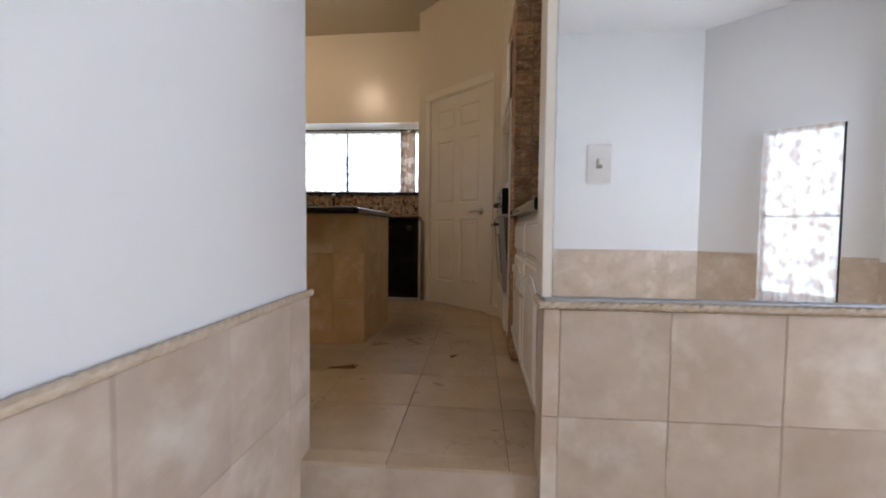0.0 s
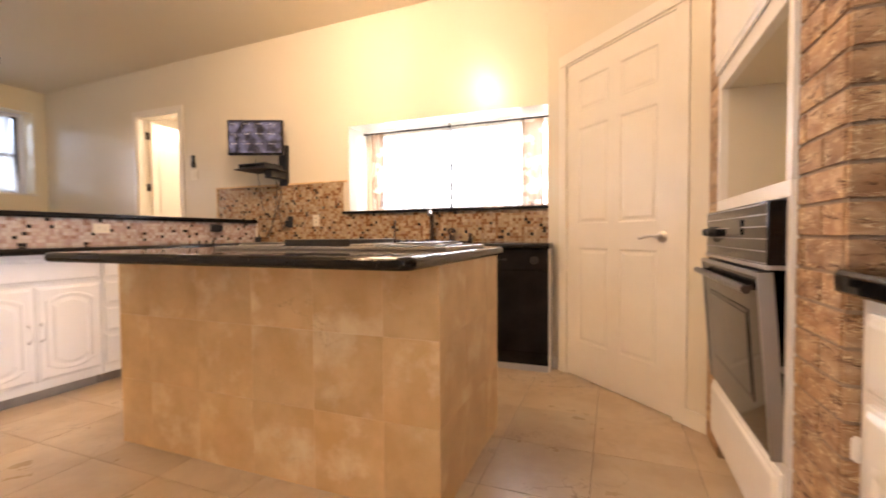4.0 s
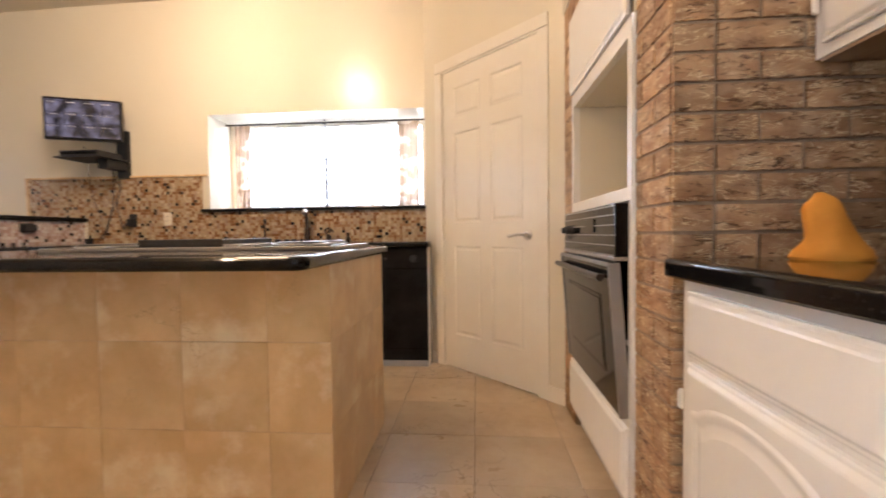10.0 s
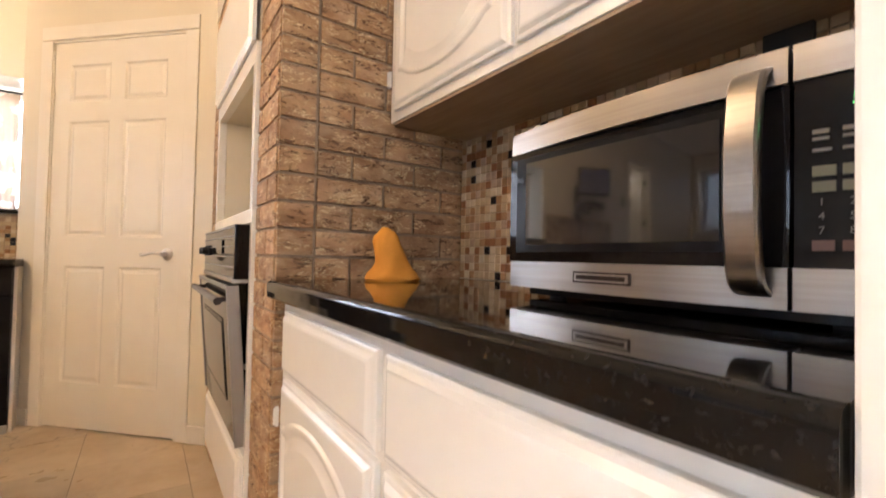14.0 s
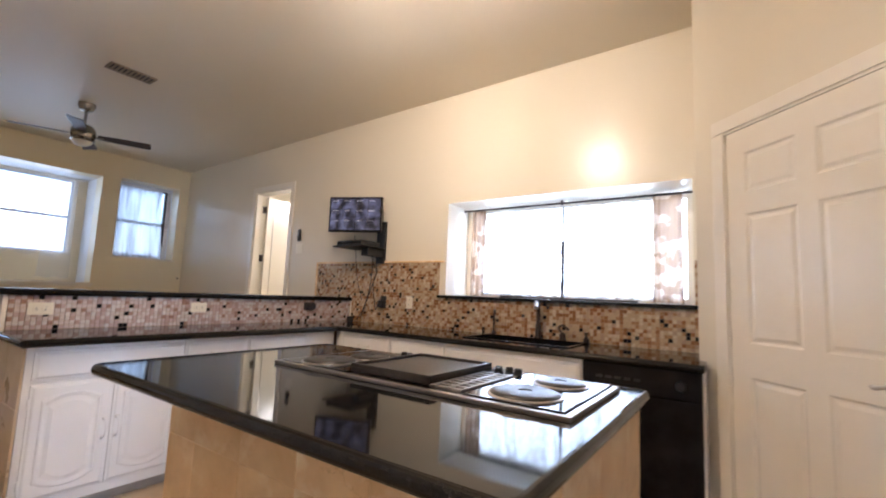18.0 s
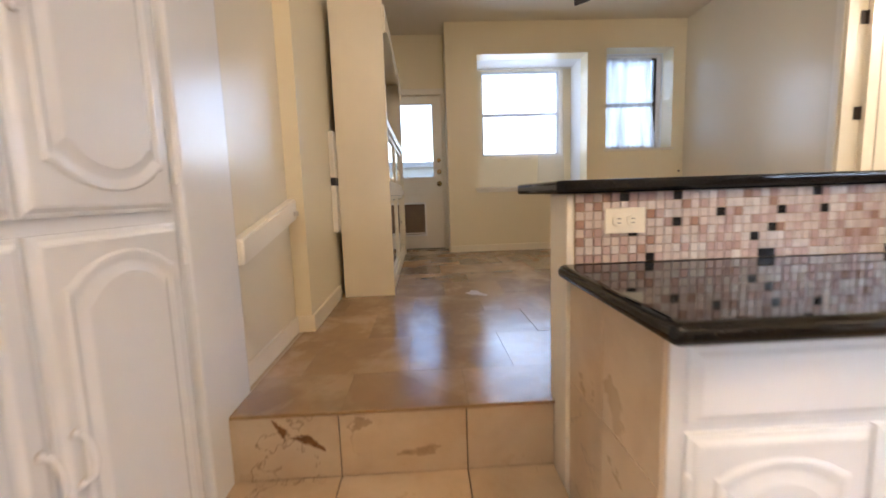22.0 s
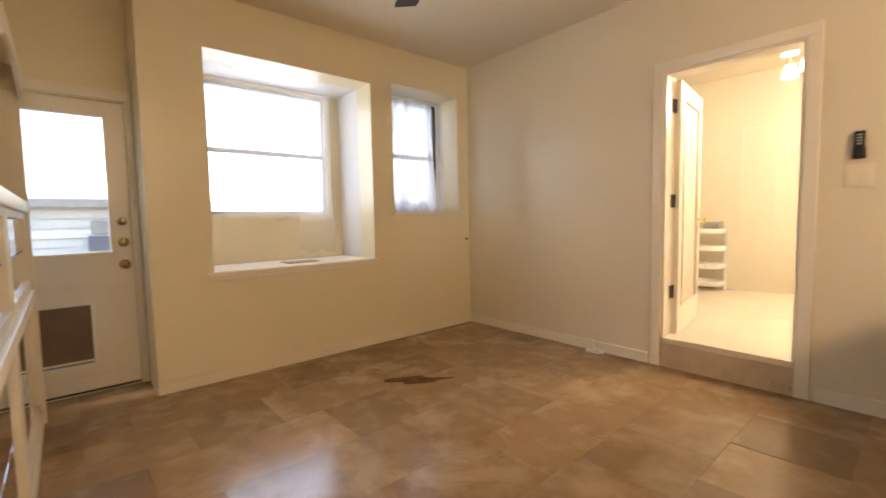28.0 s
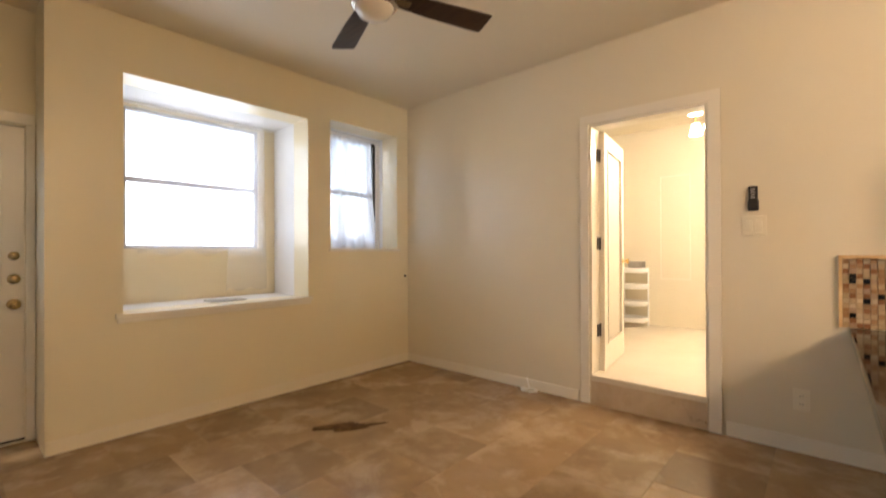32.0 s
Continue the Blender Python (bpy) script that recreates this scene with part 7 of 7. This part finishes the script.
part("coping", boxes((-9.0, 6.0, 9.57, 9.78, 1.35, 1.42), bevel=0.01), CONCRETE, fen)


# ---- floor, step and wall tiles ----
fk, fd = bpy.data.objects["floor_kitchen"], bpy.data.objects["floor_den"]
xs = steps_between(-3.0, 1.02, 0.465, 0.41)
ys = steps_between(2.046, 5.50, 2.54, 0.41)
for xa, xb in zip(xs, xs[1:]):
    for ya, yb in zip(ys, ys[1:]):
        if -1.58 < xa and xb < -0.02 and 3.55 < ya and yb < 4.28:
            continue
        if yb > 5.45 and ya > 5.3:
            continue
        if ya < 2.10 and xb < 0.1:
            continue
        lay(fk, "tile", Matrix.Translation((0, 0, 0.0)), xa, xb, ya, yb, 0.012, TRAVERTINE)
cols = steps_between(-7.20, -3.198, -3.49, 0.41)
for k, (xa, xb) in enumerate(zip(cols, cols[1:])):
    rws = steps_between(2.20, YS - 0.004, 2.55 + (0.205 if k % 2 else 0.0), 0.41)
    for ya, yb in zip(rws, rws[1:]):
        lay(fd, "tile", Matrix.Translation((0, 0, DEN)), xa, xb, ya, yb, 0.012, TRAV_DEN, 0.0003)
st = bpy.data.objects["step_core"]
east = Matrix(((0, 0, 1, 0), (1, 0, 0, 0), (0, 1, 0, 0), (0, 0, 0, 1)))         # u = y, v = z, out = +x
south = Matrix(((1, 0, 0, 0), (0, 0, -1, 0), (0, 1, 0, 0), (0, 0, 0, 1)))       # u = x, v = z, out = -y
west = Matrix(((0, 0, -1, 0), (-1, 0, 0, 0), (0, 1, 0, 0), (0, 0, 0, 1)))       # u = -y, v = z, out = -x
sy = steps_between(2.185, 3.237, 2.54, 0.41)
for ya, yb in zip(sy, sy[1:]):
    lay(st, "tile", Matrix.Translation((0, 0, 0.224)), -3.212, -2.982, ya, yb, 0.012, TRAVERTINE, 0.004)
    lay(st, "tile", Matrix.Translation((-2.990, 0, 0)) @ east, ya, yb, 0.0, 0.211, 0.011, TRAVERTINE, 0.004)
    lay(st, "tile", Matrix.Translation((-3.200, 0, 0)) @ east, ya + 0.0, yb, 0.226, DEN - 0.012, 0.011, TRAVERTINE, 0.004)
# island cladding
fz = [0.0, 0.307, 0.612, UNDER - 0.001]
fx = steps_between(-1.63, 0.0, -0.217, 0.3025)
for za, zb in zip(fz, fz[1:]):
    for xa, xb in zip(fx, fx[1:]):
        lay(isl, "tile", Matrix.Translation((0, 3.516, 0)) @ south, xa, xb, za, zb, 0.011, CLADDING, 0.0012)
        lay(isl, "tile", Matrix.Translation((0, 4.301, 0)) @ Matrix.Rotation(math.pi, 4, "Z") @ south, -xb, -xa, za, zb, 0.011, CLADDING, 0.0012)
sy = steps_between(3.517, 4.30, 3.804, 0.2900)
for ya, yb in zip(sy, sy[1:]):
    for za, zb in zip(fz, fz[1:]):
        lay(isl, "tile", Matrix.Translation((0.0, 0, 0)) @ east, ya, yb, za, zb, 0.011, CLADDING, 0.0008)
        lay(isl, "tile", Matrix.Translation((-1.63, 0, 0)) @ west, -yb, -ya, za, zb, 0.011, CLADDING, 0.0008)
# tiled end of the peninsula
wb = bpy.data.objects["wall_bar"]
for xa, xb in ((-3.088, -2.86), (-2.86, -2.602)):
    for za, zb in ((0.0, 0.262), (0.262, 0.567), (0.567, UNDER - 0.001)):
        lay(wb, "tile", Matrix.Translation((0, 3.250, 0)) @ south, xa, xb, za, zb, 0.011, TRAVERTINE, 0.0014)
# wainscot tiles
wl, wm = bpy.data.objects["wall_passage_left"], bpy.data.objects["wall_mirror"]
wz = [LOW, -0.115, 0.210, 0.545]
for ya, yb in zip(*(lambda s: (s, s[1:]))(steps_between(-1.44, 2.128, 2.128 - 0.16, 0.33))):
    for za, zb in zip(wz, wz[1:]):
        lay(wl, "tile", Matrix.Translation((0.176, 0, 0)) @ east, ya, yb, za, zb, 0.010, WAINSCOT, 0.0018)
wx = steps_between(XR, 4.03, 1.343, 0.327)
for xa, xb in zip(wx, wx[1:]):
    for za, zb in zip(wz, wz[1:]):
        lay(wm, "tile", Matrix.Translation((0, 2.001, 0)) @ south, xa, xb, za, zb, 0.010, WAINSCOT, 0.0018)
for za, zb in zip(wz, wz[1:]):
    lay(wm, "tile", Matrix.Translation((XR, 0, 0)) @ west, -2.137, -2.002, za, zb, 0.011, WAINSCOT, 0.0026)

# ---- brick column ----
bw = structure("wall_brick", boxes((XR + 0.0055, 1.574, 3.2605, 3.499, 0.0, 2.139), (XR + 0.0055, 1.03, 4.321, 4.56, 0.0, 2.139), (XR + 0.0055, 1.574, 3.499, 4.321, 2.001, 2.139), (1.50, 1.574, 3.499, 4.54, 0.0, 2.001)), MORTAR, "tan brick column round the wall oven")
COURSE, JOINT = 0.0736, 0.009
for k in range(27):
    za, zb = k * COURSE + 0.004, (k + 1) * COURSE + 0.004
    mS1 = Matrix.Translation((0, 3.254, 0)) @ south
    edges = ([XR, 1.068, 1.275, 1.482, 1.574] if k % 2 else [XR, 1.068, 1.172, 1.379, 1.574])
    for a, b in zip(edges, edges[1:]):
        lay(bw, "brick", mS1, a, b, za, zb, 0.012, BRICKS, JOINT)
    mW1 = Matrix.Translation((XR, 0, 0)) @ west
    for a, b in (((3.262, 3.362), (3.362, 3.499)) if k % 2 else ((3.262, 3.452), (3.452, 3.499))):
        lay(bw, "brick", mW1, -b, -a, za, zb, 0.011, BRICKS, JOINT)
    for a, b in (((4.321, 4.441), (4.441, 4.552)) if k % 2 else ((4.321, 4.382), (4.382, 4.552))):
        lay(bw, "brick", mW1, -b, -a, za, zb, 0.011, BRICKS, JOINT)
za, zb = 27 * COURSE + 0.004, 2.139
for j in range(8):
    lay(bw, "brick", Matrix.Translation((0, 3.254, 0)) @ south, XR + j * 0.0762, XR + (j + 1) * 0.0762, za, zb, 0.012, BRICKS, JOINT)
for j in range(17):
    a = 3.262 + j * 0.0757
    lay(bw, "brick", Matrix.Translation((XR, 0, 0)) @ west, -a - 0.0757, -a, za, zb, 0.011, BRICKS, JOINT)


# ---- mosaic backsplashes ----
def mosaic(name, label, frame_m, regions, pitch, tone, near):
    """Small square tiles over regions (u0, u1, v0, v1): the 300 nearest to near (u, v) as pieces, the rest as one field."""
    backing = bmesh.new()
    cells = []
    for u0, u1, v0, v1 in regions:
        for co in ((u0, v0, u1, v1),):
            box(backing, co[0], co[2], co[1], co[3], 0.0, 0.003)
        nu, nv = max(1, round((u1 - u0) / pitch)), max(1, round((v1 - v0) / pitch))
        du, dv = (u1 - u0) / nu, (v1 - v0) / nv
        cells += [(u0 + (i + 0.5) * du, v0 + (j + 0.5) * dv) for i in range(nu) for j in range(nv)]
    bmesh.ops.transform(backing, matrix=frame_m, verts=backing.verts)
    root = structure(name, backing, GROUT, label)
    cells.sort(key=lambda c: (c[0] - near[0]) ** 2 + (c[1] - near[1]) ** 2)
    one = tile_mesh("mosaic_tile", pitch - 0.0022, pitch - 0.0022, 0.006, MOSAIC[tone, "object"], 0.0012)
    for u, v in cells[:300]:
        ob = new("mosaic_tile", one)
        ob.parent = root
        ob.matrix_basis = frame_m @ Matrix.Translation((u, v, 0.0085 + random.uniform(-0.0004, 0.0004)))
    verts, faces = [], []
    s, e = (pitch - 0.0022) / 2, 0.0012
    for u, v in cells[300:]:
        b, h = len(verts), 0.0085 + random.uniform(-0.0004, 0.0004)
        for hs, hh in ((s, 0.003), (s, h - e), (s - e, h)):
            verts += [frame_m @ Vector((u + a * hs, v + c * hs, hh)) for a, c in ((-1, -1), (1, -1), (1, 1), (-1, 1))]
        for lv in (0, 4):
            faces += [(b + lv + q, b + lv + (q + 1) % 4, b + lv + 4 + (q + 1) % 4, b + lv + 4 + q) for q in range(4)]
        faces.append((b + 8, b + 9, b + 10, b + 11))
    if verts:
        me = bpy.data.meshes.new("mosaic_field")
        me.from_pydata(verts, [], faces)
        me.materials.append(MOSAIC[tone, "island"])
        ob = new("mosaic_field", me)
        ob.parent = root
        tagged(ob, "further small mosaic tiles", kind="stuff")
    return root


mosaic("backsplash_peninsula", "rose and black mosaic under the raised bar", Matrix.Translation((-3.0915, 0, 0)) @ east,
       [(3.262, YS - 0.001, TOP + 0.001, 1.111)], 0.0255, "pink", (3.3, 1.0))
mosaic("backsplash_sink", "warm brown mosaic backsplash behind the sink", Matrix.Translation((0, YS - 0.0005, 0)) @ south,
       [(-3.624, -3.056, 1.151, 1.503), (-3.055, -1.952, TOP + 0.001, 1.503), (-1.952, 0.101, TOP + 0.001, 1.185), (0.101, 0.138, TOP + 0.001, 1.5), (0.056, 0.101, 1.213, 1.5)], 0.0255, "warm", (-1.0, 1.05))
mosaic("backsplash_microwave", "brown and black mosaic behind the microwave", Matrix.Translation((1.5745, 0, 0)) @ west,
       [(-3.254, -2.142, RTOP + 0.001, 1.365)], 0.0255, "warm", (-3.1, 1.1))

# worn hole in the den floor
pts = [(-6.06 + 0.20 * math.cos(a) * (1 + 0.25 * math.sin(3 * a)) + 0.04 * math.sin(5 * a), 4.42 + 0.055 * math.sin(a) * (1 + 0.3 * math.cos(4 * a))) for a in [2 * math.pi * k / 40 for k in range(40)]]
turned = [((x + 6.06) * math.cos(0.9) - (y - 4.42) * math.sin(0.9) - 5.95, (x + 6.06) * math.sin(0.9) + (y - 4.42) * math.cos(0.9) + 4.43) for x, y in pts]
structure("worn_floor_patch", prism(turned, DEN - 0.004, DEN + 0.003), RAW_SCREED, "dark worn patch where the floor tile has broken")


def ragged(name, label, m, rx, ry, mat, turn=0.0, lobes=3):
    """A thin uneven patch in the plane of m."""
    ph = random.uniform(0, 6)
    pts = []
    for k in range(44):
        a = 2 * math.pi * k / 44
        q = 1 + 0.28 * math.sin(lobes * a + ph) + 0.15 * math.sin((2 * lobes + 3) * a + 2 * ph) + random.uniform(-0.07, 0.07)
        x, y = rx * q * math.cos(a), ry * q * math.sin(a)
        pts.append((x * math.cos(turn) - y * math.sin(turn), x * math.sin(turn) + y * math.cos(turn)))
    bm = prism(pts, -0.004, 0.0022)
    bmesh.ops.transform(bm, matrix=m, verts=bm.verts)
    structure(name, bm, mat, label)


riser = Matrix.Translation((-3.200, 0, 0)) @ east
ragged("worn_riser_patch_1", "dark worn gouge in the upper step's riser", riser @ Matrix.Translation((2.355, 0.398, 0)), 0.030, 0.010, RAW_STONE, -1.0)
ragged("worn_riser_patch_2", "dark worn gouge in the upper step's riser", riser @ Matrix.Translation((2.445, 0.352, 0)), 0.048, 0.013, RAW_STONE, -0.5)
ragged("worn_riser_patch_3", "grey scuff on the upper step's riser", riser @ Matrix.Translation((2.80, 0.300, 0)), 0.060, 0.014, SCUFF, 0.1)
ragged("worn_riser_patch_4", "tan scuff on the upper step's riser", riser @ Matrix.Translation((2.61, 0.405, 0)), 0.030, 0.018, SCUFF, 0.4)
ragged("worn_floor_patch_1", "grey scuffed patch on the den floor", Matrix.Translation((-4.74, 3.17, DEN)), 0.085, 0.045, SCUFF, 0.5)
ragged("worn_floor_patch_2", "dark worn patch on the kitchen floor", Matrix.Translation((0.02, 3.02, 0)), 0.075, 0.028, RAW_STONE, 0.3)
ragged("worn_floor_patch_3", "dark worn patch on the kitchen floor", Matrix.Translation((0.62, 3.30, 0)), 0.030, 0.016, RAW_STONE, 1.1)
ragged("worn_floor_patch_4", "pale filled patch on the lower step", Matrix.Translation((-2.990, 0, 0)) @ east @ Matrix.Translation((2.62, 0.12, 0)), 0.035, 0.05, PALE_FILL, 0.2)
